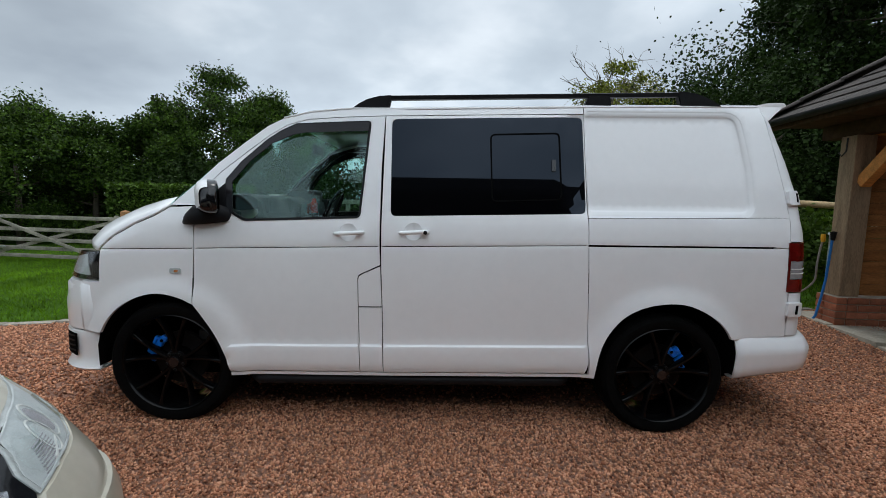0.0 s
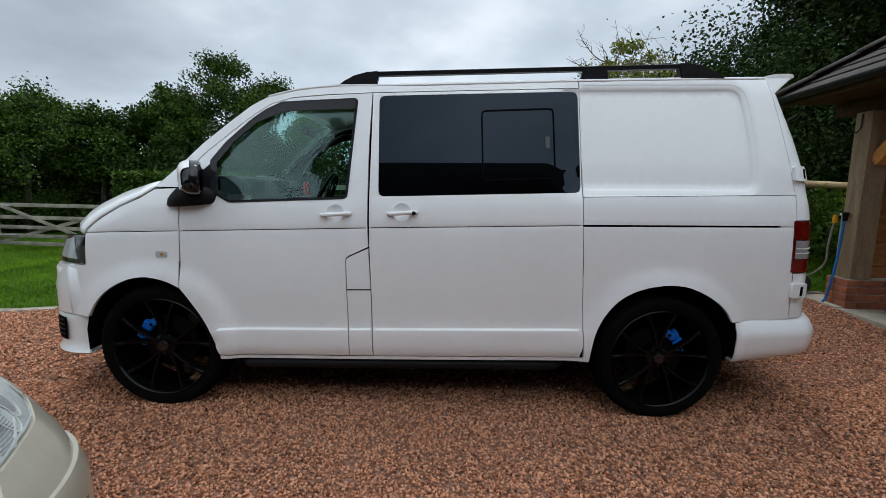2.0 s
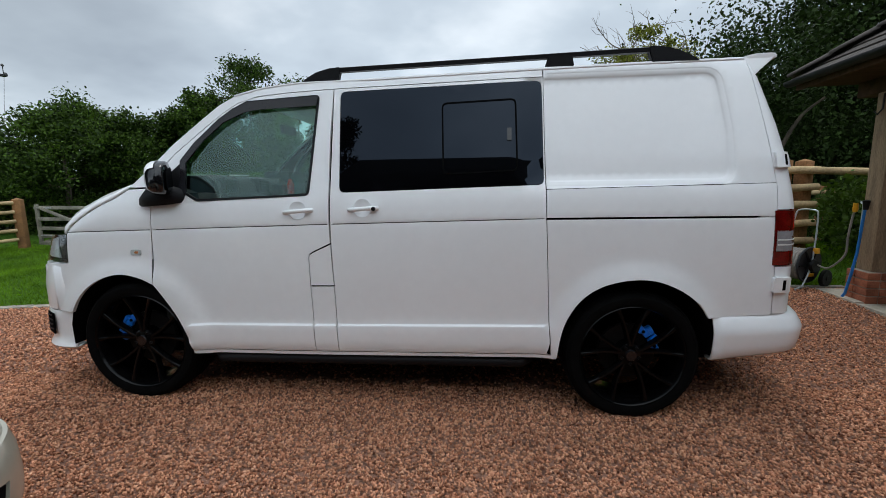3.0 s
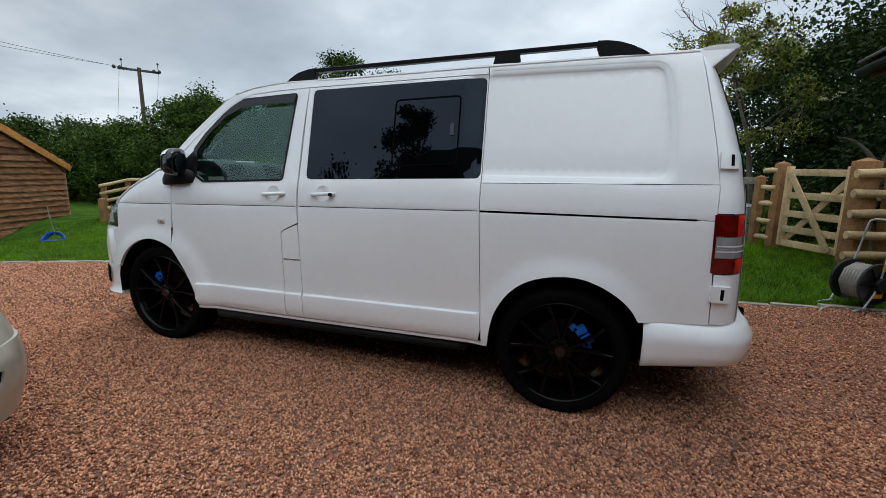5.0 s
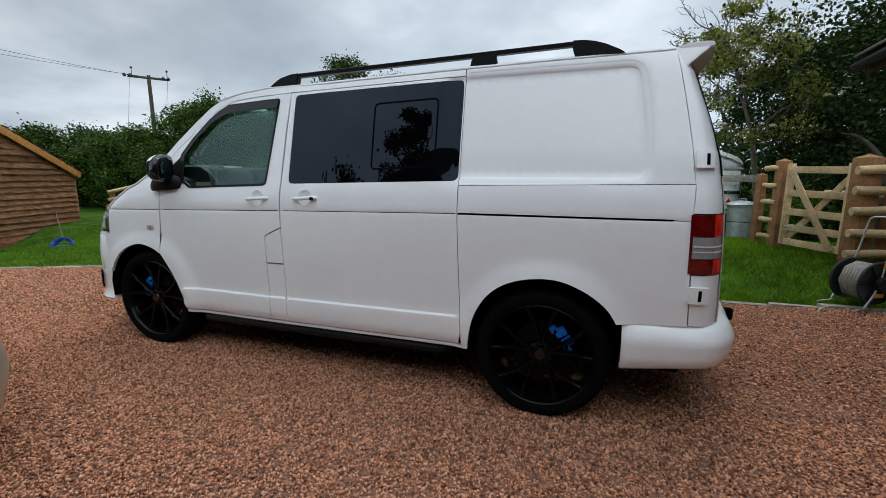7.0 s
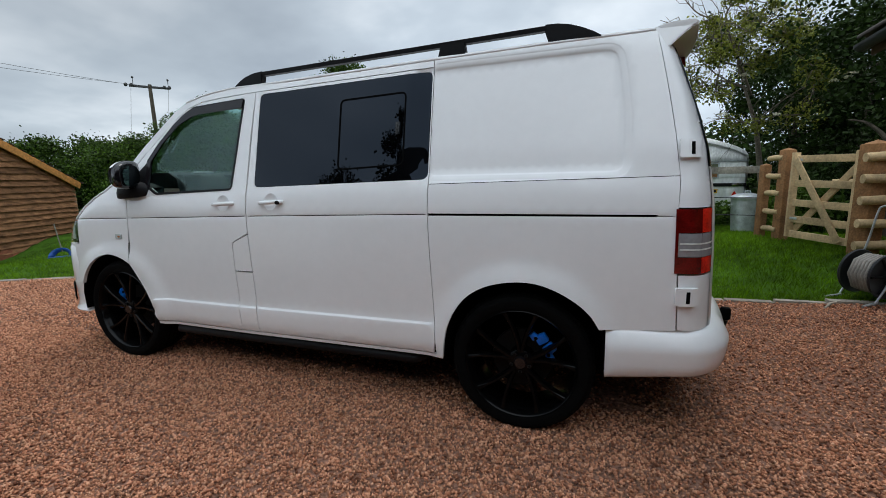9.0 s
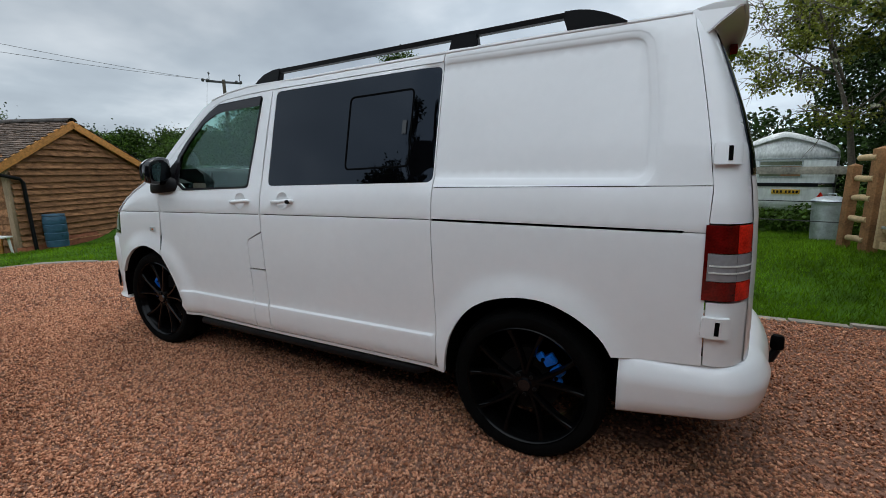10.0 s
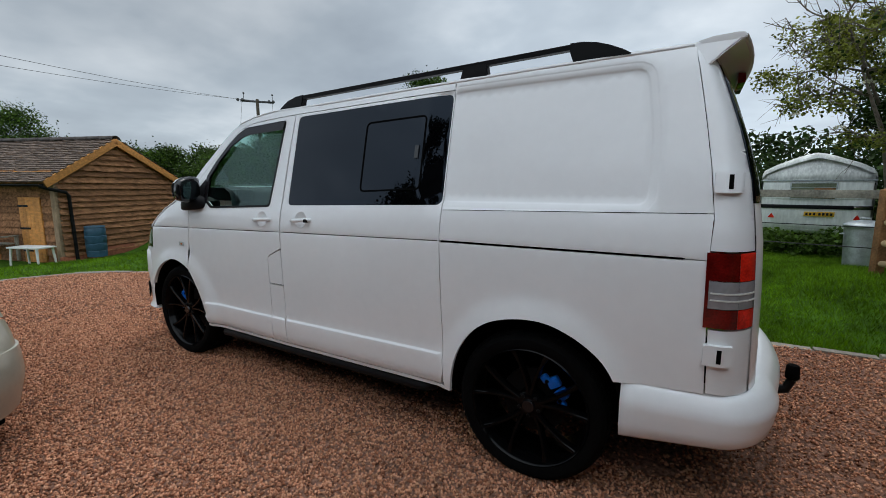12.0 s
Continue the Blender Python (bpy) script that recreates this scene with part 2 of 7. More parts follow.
MORTAR = mat("mortar", (0.38, 0.33, 0.27), 0.95, var=0.2, scale=20, bump=0.4)
GALV = mat("galvanised_steel", (0.56, 0.60, 0.61), 0.42, metal=0.75, var=0.2, scale=12, bump=0.05)
CARAVAN = mat("dirty_cream", (0.80, 0.82, 0.79), 0.6, var=0.13, scale=1.6, stretch=(1.5, 1.5, 0.4))
MOSS = mat("mossy_roof", (0.80, 0.81, 0.78), 0.85, var=0.24, scale=1.8, stretch=(1.5, 1.5, 0.5))
REELGREY = mat("grey_plastic", (0.030, 0.032, 0.036), 0.45, var=0.15, spec=0.3)
YELLOW = mat("yellow_plastic", (0.75, 0.36, 0.01), 0.45)
BLUEHOSE = mat("blue_hose", (0.012, 0.18, 0.55), 0.4)
GREYHOSE = mat("grey_hose", (0.27, 0.25, 0.22), 0.55, var=0.2, scale=20)
BLUETARP = mat("blue_plastic", (0.02, 0.10, 0.38), 0.5, var=0.25, scale=9, bump=0.4, bscale=30)
BUTT = mat("slate_blue_plastic", (0.028, 0.085, 0.135), 0.5, var=0.15)
WHITEPL = mat("white_painted_wood", (0.68, 0.68, 0.64), 0.6, var=0.1)
PLATE = mat("yellow_plate", (0.62, 0.36, 0.02), 0.5)
ACRYLIC = mat("old_acrylic", (0.15, 0.17, 0.11), 0.2, var=0.25, scale=4)
WIRE = mat("wire_dark", (0.03, 0.03, 0.03), 0.6)

# ---- mesh tools ----
from mathutils.geometry import delaunay_2d_cdt


def mesh_object(name, verts, faces, material, parent=None, smooth=False, label=""):
    me = bpy.data.meshes.new(name)
    me.from_pydata([tuple(v) for v in verts], [], faces)
    me.materials.append(material)
    if smooth:
        me.shade_smooth()
    me.update()
    ob = new(name, me)
    if parent:
        ob.parent = parent
    if label:
        ob["label"] = label
    return ob


def part(name, bm, material, parent=None, label="", smooth=False, angle=None):
    me = bpy.data.meshes.new(name)
    bmesh.ops.recalc_face_normals(bm, faces=bm.faces)
    bm.to_mesh(me)
    bm.free()
    me.materials.append(material)
    if smooth:
        me.shade_smooth()
        if angle:
            me.set_sharp_from_angle(angle=radians(angle))
    ob = new(name, me)
    if parent:
        ob.parent = parent
    if label:
        ob["label"] = label
    return ob


def thing(name, label, category, at=(0, 0, 0), rz=0.0, group=""):
    ob = new(name)
    ob.empty_display_size = 0.1
    ob.matrix_world = pose(*at, 0, 0, rz)
    return tagged(ob, label, category, group)


def add_box(bm, lo, hi, bevel=0.0, m=None):
    r = bmesh.ops.create_cube(bm, size=1.0)
    vs = r["verts"]
    for v in vs:
        v.co = Vector([lo[k] + (v.co[k] + 0.5) * (hi[k] - lo[k]) for k in range(3)])
    if bevel:
        es = list({e for v in vs for e in v.link_edges})
        nb = bmesh.ops.bevel(bm, geom=es, offset=bevel, segments=2, affect="EDGES", profile=0.6)
        vs = list({v for f in nb["faces"] for v in f.verts} | {v for v in vs if v.is_valid})
    if m:
        bmesh.ops.transform(bm, matrix=m, verts=vs)
    return vs


def box(name, lo, hi, material, parent=None, bevel=0.005, label="", m=None):
    bm = bmesh.new()
    add_box(bm, lo, hi, bevel, m)
    return part(name, bm, material, parent, label, smooth=True, angle=40)


def tube_mesh(points, radii, n=8, closed=True):
    """Verts and faces of a tapered tube along points."""
    pts = [Vector(p) for p in points]
    if not hasattr(radii, "__len__"):
        radii = [radii] * len(pts)
    verts, faces = [], []
    side = None
    for i, p in enumerate(pts):
        d = (pts[min(i + 1, len(pts) - 1)] - pts[max(i - 1, 0)]).normalized()
        if side is None:
            side = d.orthogonal().normalized()
        side = (side - d * side.dot(d)).normalized()
        up = d.cross(side)
        for k in range(n):
            a = 2 * math.pi * k / n
            verts.append(p + (side * math.cos(a) + up * math.sin(a)) * radii[i])
    for i in range(len(pts) - 1):
        for k in range(n):
            faces.append((i * n + k, i * n + (k + 1) % n, (i + 1) * n + (k + 1) % n, (i + 1) * n + k))
    if closed:
        faces.append(tuple(range(n - 1, -1, -1)))
        faces.append(tuple(range((len(pts) - 1) * n, len(pts) * n)))
    return verts, faces


def tube(name, points, radii, material, parent=None, n=10, label=""):
    v, f = tube_mesh(points, radii, n)
    ob = mesh_object(name, v, f, material, parent, True, label)
    ob.data.set_sharp_from_angle(angle=radians(50))
    return ob


def lathe(name, profile, material, parent=None, n=48, axis="Z", at=(0, 0, 0), label="", closed=False):
    """Turns (radius, height) pairs round an axis."""
    verts, faces = [], []
    for r, h in profile:
        for k in range(n):
            a = 2 * math.pi * k / n
            p = (r * math.cos(a), r * math.sin(a), h)
            if axis == "Y":
                p = (p[0], p[2], p[1])
            verts.append((p[0] + at[0], p[1] + at[1], p[2] + at[2]))
    m = len(profile)
    for i in range(m if closed else m - 1):
        for k in range(n):
            a, b = i * n + k, i * n + (k + 1) % n
            c, d = ((i + 1) % m) * n + (k + 1) % n, ((i + 1) % m) * n + k
            faces.append((a, b, c, d) if axis == "Z" else (d, c, b, a))
    ob = mesh_object(name, verts, faces, material, parent, True, label)
    ob.data.set_sharp_from_angle(angle=radians(35))
    return ob


def grid_object(name, rows, material, parent=None, label="", thick=0.0, sharp=40):
    """A quad sheet from rows of points; thick adds a solidify."""
    nr, nc = len(rows), len(rows[0])
    verts = [p for r in rows for p in r]
    faces = [(i * nc + j, i * nc + j + 1, (i + 1) * nc + j + 1, (i + 1) * nc + j) for i in range(nr - 1) for j in range(nc - 1)]
    ob = mesh_object(name, verts, faces, material, parent, True, label)
    if sharp:
        ob.data.set_sharp_from_angle(angle=radians(sharp))
    if thick:
        s = ob.modifiers.new("thickness", "SOLIDIFY")
        s.thickness, s.offset = thick, -1
    return ob


def flowing(pts, k=6):
    """A smooth line through the points."""
    p = [Vector(q) for q in pts]
    p = [p[0] * 2 - p[1]] + p + [p[-1] * 2 - p[-2]]
    out = []
    for a, b, c, d in zip(p, p[1:], p[2:], p[3:]):
        for i in range(k):
            t = i / k
            out.append(0.5 * (2 * b + (c - a) * t + (2 * a - 5 * b + 4 * c - d) * t * t + (3 * b - a - 3 * c + d) * t ** 3))
    return out + [p[-2]]


def lerp(x, xs, ys):
    return float(np.interp(x, xs, ys))


def smooth01(v):
    v = min(1.0, max(0.0, v))
    return v * v * (3 - 2 * v)


def offset_poly(poly, d):
    """The polygon (anticlockwise or not) drawn in by d."""
    pts = [Vector(p) for p in poly]
    area = sum(a.x * b.y - b.x * a.y for a, b in zip(pts, pts[1:] + pts[:1]))
    s = 1 if area > 0 else -1
    out = []
    for i, p in enumerate(pts):
        a, b = (p - pts[i - 1]).normalized(), (pts[(i + 1) % len(pts)] - p).normalized()
        na, nb = Vector((-a.y, a.x)) * s, Vector((-b.y, b.x)) * s
        k = na + nb
        k = k / max(0.35, k.dot(na)) if k.length > 1e-6 else na
        out.append(p + k * d)
    return out


def refine(poly, step):
    out = []
    for a, b in zip(poly, list(poly[1:]) + [poly[0]]):
        a, b = Vector(a), Vector(b)
        k = max(1, int((b - a).length / step))
        out += [a.lerp(b, i / k) for i in range(k)]
    return out


def round_poly(poly, r, only=None):
    """Corners of the polygon cut round with about radius r."""
    out, n = [], len(poly)
    for i in range(n):
        p, a, b = Vector(poly[i]), Vector(poly[i - 1]), Vector(poly[(i + 1) % n])
        if only is not None and i not in only:
            out.append(p)
            continue
        ra = min(r, (a - p).length * 0.45)
        rb = min(r, (b - p).length * 0.45)
        p0, p1 = p + (a - p).normalized() * ra, p + (b - p).normalized() * rb
        for t in (0, 0.25, 0.5, 0.75, 1):
            out.append(p0 * (1 - t) ** 2 + p * 2 * t * (1 - t) + p1 * t * t)
    return out


def inside(p, poly):
    hit = False
    for a, b in zip(poly, list(poly[1:]) + [poly[0]]):
        if (a[1] > p[1]) != (b[1] > p[1]) and p[0] < (b[0] - a[0]) * (p[1] - a[1]) / (b[1] - a[1]) + a[0]:
            hit = not hit
    return hit


def skin(name, surface, outer, holes=(), material=None, parent=None, step=0.04, gap=0.003, depth=0.022, lines=(), mirror=None, label="", back=0.0, place=None, chains=()):
    """A panel: the flat outline (x, z) with holes, laid on surface(x, z) -> y, with edges turned in by depth.
    lines: heights (functions of x) at which the panel has extra rows. mirror: the y of the plane it is mirrored in."""
    rings = [refine(offset_poly(outer, gap), step * 0.8)] + [refine(offset_poly(h, -gap * 0.0), step * 0.8) for h in holes]
    pts, edges = [], []
    for ring in rings:
        s = len(pts)
        pts += [Vector((p[0], p[1])) for p in ring]
        edges += [(s + i, s + (i + 1) % len(ring)) for i in range(len(ring))]
    xs = [p.x for p in pts]
    zs = [p.y for p in pts]
    flat = [[(p.x, p.y) for p in r] for r in rings]

    # folds: rows of points that the triangles must follow
    for chain in chains:
        last = None
        for q in chain:
            q = Vector((q[0], q[1]))
            if inside(q, flat[0]) and not any(inside(q, h) for h in flat[1:]) and min((q - p).length for p in pts[:sum(len(r) for r in rings)]) > 0.004:
                pts.append(q)
                if last is not None:
                    edges.append((last, len(pts) - 1))
                last = len(pts) - 1
            else:
                last = None

    def clear(q, tol):
        return all((q - p).length > tol for p in near(q))
    fold = {}
    for p in pts[sum(len(r) for r in rings):]:
        fold.setdefault((int(p.x // 0.1), int(p.y // 0.1)), []).append(p)

    def off_fold(q, tol):
        cx, cz = int(q.x // 0.1), int(q.y // 0.1)
        return all((q - p).length > tol for i in (-1, 0, 1) for j in (-1, 0, 1) for p in fold.get((cx + i, cz + j), ()))
    cells = {}
    for p in pts:
        cells.setdefault((int(p.x // 0.1), int(p.y // 0.1)), []).append(p)

    def near(q):
        cx, cz = int(q.x // 0.1), int(q.y // 0.1)
        return [p for i in (-1, 0, 1) for j in (-1, 0, 1) for p in cells.get((cx + i, cz + j), ())]
    cand = []
    for f in lines:
        for x in np.arange(math.floor(min(xs) / step) * step, max(xs), step * 0.8):
            for dz in (-0.012, -0.006, 0.0, 0.006, 0.012):
                cand.append((Vector((x, f(x) + dz)), 0.003))
    x = math.floor(min(xs) / step) * step
    row = 0
    while x < max(xs):
        z = math.floor(min(zs) / step) * step + (row % 2) * step / 2
        while z < max(zs):
            cand.append((Vector((x, z)), step * 0.3))
            z += step
        x += step
        row += 1
    for q, tol in cand:
        if inside(q, flat[0]) and not any(inside(q, h) for h in flat[1:]) and clear(q, tol) and off_fold(q, 0.018):
            pts.append(q)
            cells.setdefault((int(q.x // 0.1), int(q.y // 0.1)), []).append(q)
    v2, _, f2, _, _, _ = delaunay_2d_cdt(pts, edges, [], 0, 1e-5)
    keep = []
    for f in f2:
        c = sum((v2[i] for i in f), Vector((0, 0))) / len(f)
        if inside(c, flat[0]) and not any(inside(c, h) for h in flat[1:]):
            keep.append(f)
    bm = bmesh.new()
    vs = []
    for p in v2:
        if place:
            q = place(p.x, p.y, -back)
        else:
            q = (p.x, surface(p.x, p.y) + back, p.y)
        vs.append(bm.verts.new((q[0], q[1] if mirror is None else 2 * mirror - q[1], q[2])))
    for f in keep:
        try:
            bm.faces.new([vs[i] for i in f])
        except ValueError:
            pass
    for v in [v for v in bm.verts if not v.link_faces]:
        bm.verts.remove(v)
    bmesh.ops.recalc_face_normals(bm, faces=bm.faces)
    s = sum(f.normal.y for f in bm.faces)
    if place:
        s = sum(f.normal.dot(f.calc_center_median() - place.middle) * f.calc_area() for f in bm.faces)
        flip = s < 0
    else:
        flip = (s > 0) == (mirror is None)
    if flip:
        bmesh.ops.reverse_faces(bm, faces=bm.faces)
    rim = [e for e in bm.edges if len(e.link_faces) == 1]
    if depth:
        r = bmesh.ops.extrude_edge_only(bm, edges=rim)
        for v in [g for g in r["geom"] if isinstance(g, bmesh.types.BMVert)]:
            if place:
                v.co += (Vector((place.middle.x, place.middle.y, v.co.z)) - v.co).normalized() * depth
            else:
                v.co.y += depth if mirror is None else -depth
    me = bpy.data.meshes.new(name)
    bm.to_mesh(me)
    bm.free()
    me.materials.append(material)
    me.shade_smooth()
    me.set_sharp_from_angle(angle=radians(50))
    ob = new(name, me)
    if parent:
        ob.parent = parent
    if label:
        ob["label"] = label
    return ob

# ---- ground: one sheet, a drive set into lawns that fall away to the front of the van ----
SPOTS = [(-1.5, 0, 0.014), (1.5, 0, -0.042), (-1.5, 1.8, 0.014), (1.5, 1.8, -0.042), (0, 0.9, 0), (0, -0.65, -0.035), (1, -0.5, -0.035), (-0.9, -0.7, -0.01),
         (3.2, 1.3, 0.05), (2.8, 0.2, 0.0), (-2.6, 0, 0.02), (0, -2.5, -0.12), (2.2, -2.5, -0.12), (-4.5, 2, 0), (-6.5, 1.2, 0), (3.2, 2.5, 0.08),
         (4.6, 2.5, 0.12), (4.37, 4.7, 0.43), (4.9, 3.8, 0.42), (4.6, 6.7, 0.28), (4.5, 11, -0.02), (-11.6, 2.8, -0.45), (-13, 6.6, 0.0), (-10.6, 7.4, -0.1)]
SPOTS = np.array(SPOTS + [(-8.5, 10, -0.2), (0, 9, 0.2), (-3, -6, -0.1), (8, 0, 0.1), (-10, -3, -0.2), (0, 20, 0.2)])


def ground_z(x, y):
    d2 = (SPOTS[:, 0] - x) ** 2 + (SPOTS[:, 1] - y) ** 2 + 0.25
    w = 1 / d2 ** 2
    return float((w * SPOTS[:, 2]).sum() / w.sum())


def build_ground():
    def axis(lo, hi, fine_lo, fine_hi, fine, k):
        out = list(np.arange(fine_lo, fine_hi + 1e-6, fine))
        s = fine
        while out[-1] < hi:
            s *= k
            out.append(out[-1] + s)
        s = fine
        while out[0] > lo:
            s *= k
            out.insert(0, out[0] - s)
        return out
    xs, ys = axis(-900, 900, -15, 7, 0.4, 1.35), axis(-900, 900, -4, 13, 0.4, 1.35)
    rows = [[(x, y, ground_z(x, y) - 0.02) for x in xs] for y in ys]
    ob = grid_object("ground", rows, LAWN, sharp=0)
    return tagged(ob, "green lawn and rough pasture reaching far off", "ground", kind="structure")


build_ground()

# the drive's outline against the lawn, anticlockwise
EDGE = [(-4.1, 2.14), (-5.0, 1.93), (-5.6, 1.72), (-6.2, 1.38), (-6.6, 1.0), (-6.85, 0.4), (-7.0, -0.4), (-7.1, -1.5), (-7.2, -6.0)]
DRIVE = [(7.0, -6.0), (7.0, 1.2), (5.1, 2.0), (4.75, 2.56), (2.7, 2.53), (0.0, 2.4), (-2.5, 2.28)] + EDGE


def build_drive():
    pts = refine([Vector(p) for p in DRIVE], 0.3)
    grid = [Vector((x, y)) for x in np.arange(-7, 7, 0.3) for y in np.arange(-5.9, 2.5, 0.3)]
    flat = [(p.x, p.y) for p in pts]
    n = len(pts)
    allp = pts + [g for g in grid if inside(g, flat) and min((g - p).length for p in pts) > 0.12]
    v, _, f, _, _, _ = delaunay_2d_cdt(allp, [(i, (i + 1) % n) for i in range(n)], [], 0, 1e-5)
    f = [q for q in f if inside(sum((v[i] for i in q), Vector((0, 0))) / 3, flat)]
    ob = mesh_object("gravel_drive", [(p.x, p.y, ground_z(p.x, p.y)) for p in v], f, GRAVELBED, None, True)
    if ob.data.polygons[0].normal.z < 0:
        ob.data.flip_normals()
    return tagged(ob, "drive of loose reddish-brown gravel", "drive", kind="structure")


build_drive()

# ---- the white panel van ----
YC = 0.92
van = thing("panel_van", "white panel van on black alloy wheels with one tinted side window", "van")


def ys(z):
    return lerp(z, [0.25, 0.32, 0.40, 0.50, 0.6, 0.8, 1.0, 1.15, 1.25, 1.32, 1.5, 1.7, 1.9, 1.95, 2.0, 2.05],
                [0.010, -0.004, -0.014, -0.018, -0.02, -0.028, -0.03, -0.026, -0.012, 0.008, 0.05, 0.097, 0.146, 0.163, 0.185, 0.21])


def waist(x):
    return lerp(x, [-1.9, -1.336, -0.236, 0.998, 2.21], [1.083, 1.095, 1.120, 1.140, 1.137])


def crease(x):
    return lerp(x, [-1.12, 1.03], [0.512, 0.521])


def nose_x(z):
    """Middle of the front corner's curve."""
    return lerp(z, [0.33, 0.45, 0.61, 0.75, 0.89, 1.07, 1.2, 1.35], [-1.98, -1.97, -1.955, -1.95, -1.91, -1.84, -1.66, -1.45])


def tail_x(z):
    return lerp(z, [0.5, 0.88, 1.21, 1.46, 1.65, 1.9, 2.02], [2.275, 2.262, 2.252, 2.238, 2.202, 2.134, 2.085])


FA, FB, RB = 0.37, 0.43, 0.32


def tail_reach(z):
    """How far the rear corner's curve runs back: less towards the roof."""
    return lerp(z, [1.0, 1.2, 1.35, 1.5, 1.95], [0.162, 0.157, 0.148, 0.134, 0.105])


ARCHES = ((-1.53, 0.395), (1.512, 0.368))


RECESS = round_poly([(0.7, 1.345), (1.985, 1.345), (1.985, 1.61), (1.962, 1.80), (1.940, 1.932), (0.7, 1.920)], 0.055, (1, 4))


def depth_in(x, z):
    """How far (x, z) lies inside the sunk panel."""
    best = 9.0
    for a, b in zip(RECESS, RECESS[1:] + RECESS[:1]):
        dx, dz = b[0] - a[0], b[1] - a[1]
        t = min(1.0, max(0.0, ((x - a[0]) * dx + (z - a[1]) * dz) / (dx * dx + dz * dz + 1e-12)))
        best = min(best, math.hypot(x - a[0] - t * dx, z - a[1] - t * dz))
    return best if inside((x, z), RECESS) else -best


def side(x, z):
    y = ys(z)
    y += 0.035 * smooth01((-x - 0.1) / 1.5) * (0.6 + 0.8 * smooth01((z - 1.2) / 0.5))
    # groove along the waist and the step above the sill
    if -1.95 < x < 2.22:
        y += 0.003 * max(0.0, 1 - abs(z - waist(x)) / 0.012)
    if -1.16 < x < 1.06:
        y -= 0.012 * smooth01((crease(x) - z) / 0.011 + 0.5) * smooth01((z - 0.33) / 0.05)
    # swollen wheel arches with a lip
    for cx, cz in ARCHES:
        r = math.hypot(x - cx, z - cz) - 0.42
        if z > cz - 0.16:
            y -= 0.026 * (1 - smooth01(r / 0.13))
    # sunk panel of the rear quarter, with a stepped edge
    if x > 0.9:
        d = depth_in(x, z)
        y += 0.005 * smooth01((d + 0.036) / 0.009) + 0.010 * smooth01((d + 0.006) / 0.012)
        y += 0.006 * smooth01((x - 1.2) / 0.95) * smooth01((z - 1.40) / 0.5)
    cx = nose_x(z)
    if x < cx:
        y += FB * (1 - math.sqrt(max(0.0, 1 - min(1, (cx - x) / FA) ** 2)))
    cx = tail_x(z)
    if x > cx:
        y += RB * (1 - math.sqrt(max(0.0, 1 - min(1, (x - cx) / tail_reach(z)) ** 2)))
    return y


def tail_end(z, y_in):
    """x of the rear corner where it has turned in by y_in."""
    k = 1 - y_in / RB
    return tail_x(z) + tail_reach(z) * math.sqrt(max(0.0, 1 - k * k))


ARCH_F = [(-1.352, 0.759), (-1.40, 0.786), (-1.448, 0.804), (-1.505, 0.818), (-1.563, 0.822), (-1.63, 0.812), (-1.698, 0.788), (-1.765, 0.750), (-1.822, 0.702), (-1.87, 0.642), (-1.905, 0.579)]
ARCH_F2 = [(-1.143, 0.345), (-1.150, 0.38), (-1.172, 0.441), (-1.205, 0.525), (-1.245, 0.602), (-1.30, 0.69)]
ARCH_R = [(1.078, 0.328), (1.087, 0.41), (1.102, 0.49), (1.127, 0.56), (1.162, 0.623), (1.205, 0.678), (1.259, 0.724), (1.323, 0.758), (1.392, 0.780), (1.46, 0.792), (1.528, 0.796), (1.60, 0.789), (1.669, 0.768), (1.745, 0.732), (1.816, 0.683), (1.865, 0.632), (1.90, 0.575)]
ARCH_F, ARCH_F2, ARCH_R = [[(p.x, p.z) for p in flowing([(x, 0, z) for x, z in arch], 3)] for arch in (ARCH_F, ARCH_F2, ARCH_R)]
PILLAR = [(-1.333, 1.345), (-1.30, 1.45), (-1.20, 1.555), (-1.05, 1.680), (-0.92, 1.781), (-0.82, 1.842), (-0.70, 1.877), (-0.50, 1.893), (-0.219, 1.905)]
REAR_SEAM = [(2.121, 1.95), (2.132, 1.899), (2.156, 1.77), (2.177, 1.647), (2.200, 1.50), (2.214, 1.373), (2.222, 1.30), (2.216, 1.142)]
DOOR_WIN = [(-1.164, 1.503), (-1.081, 1.610), (-0.937, 1.742), (-0.850, 1.802), (-0.760, 1.844), (-0.313, 1.865), (-0.363, 1.294), (-1.04, 1.269), (-1.152, 1.33)]
DOOR_WIN = round_poly(DOOR_WIN, 0.02, (5, 6, 7, 8))
SLIDE_WIN = round_poly([(-0.180, 1.886), (0.990, 1.918), (0.994, 1.327), (-0.176, 1.299)], 0.035)
ROOF_Z = ([-0.90, -0.843, -0.677, -0.438, 0.184, 0.887, 1.596, 2.131, 2.2], [1.868, 1.886, 1.925, 1.952, 1.972, 1.993, 2.010, 2.018, 2.0])


def roof_edge(x):
    return lerp(x, *ROOF_Z)


def slot(x0, x1):
    """The narrow groove along the waist."""
    xs = np.linspace(x0, x1, 12)
    return [(x, waist(x) - 0.0027) for x in xs] + [(x, waist(x) + 0.0027) for x in xs[::-1]]


def cup(x0, z0, r=0.052):
    return [(x0 + r * math.cos(a), z0 + 0.004 + r * math.sin(a)) for a in np.linspace(0, 2 * math.pi, 29)[:-1]]


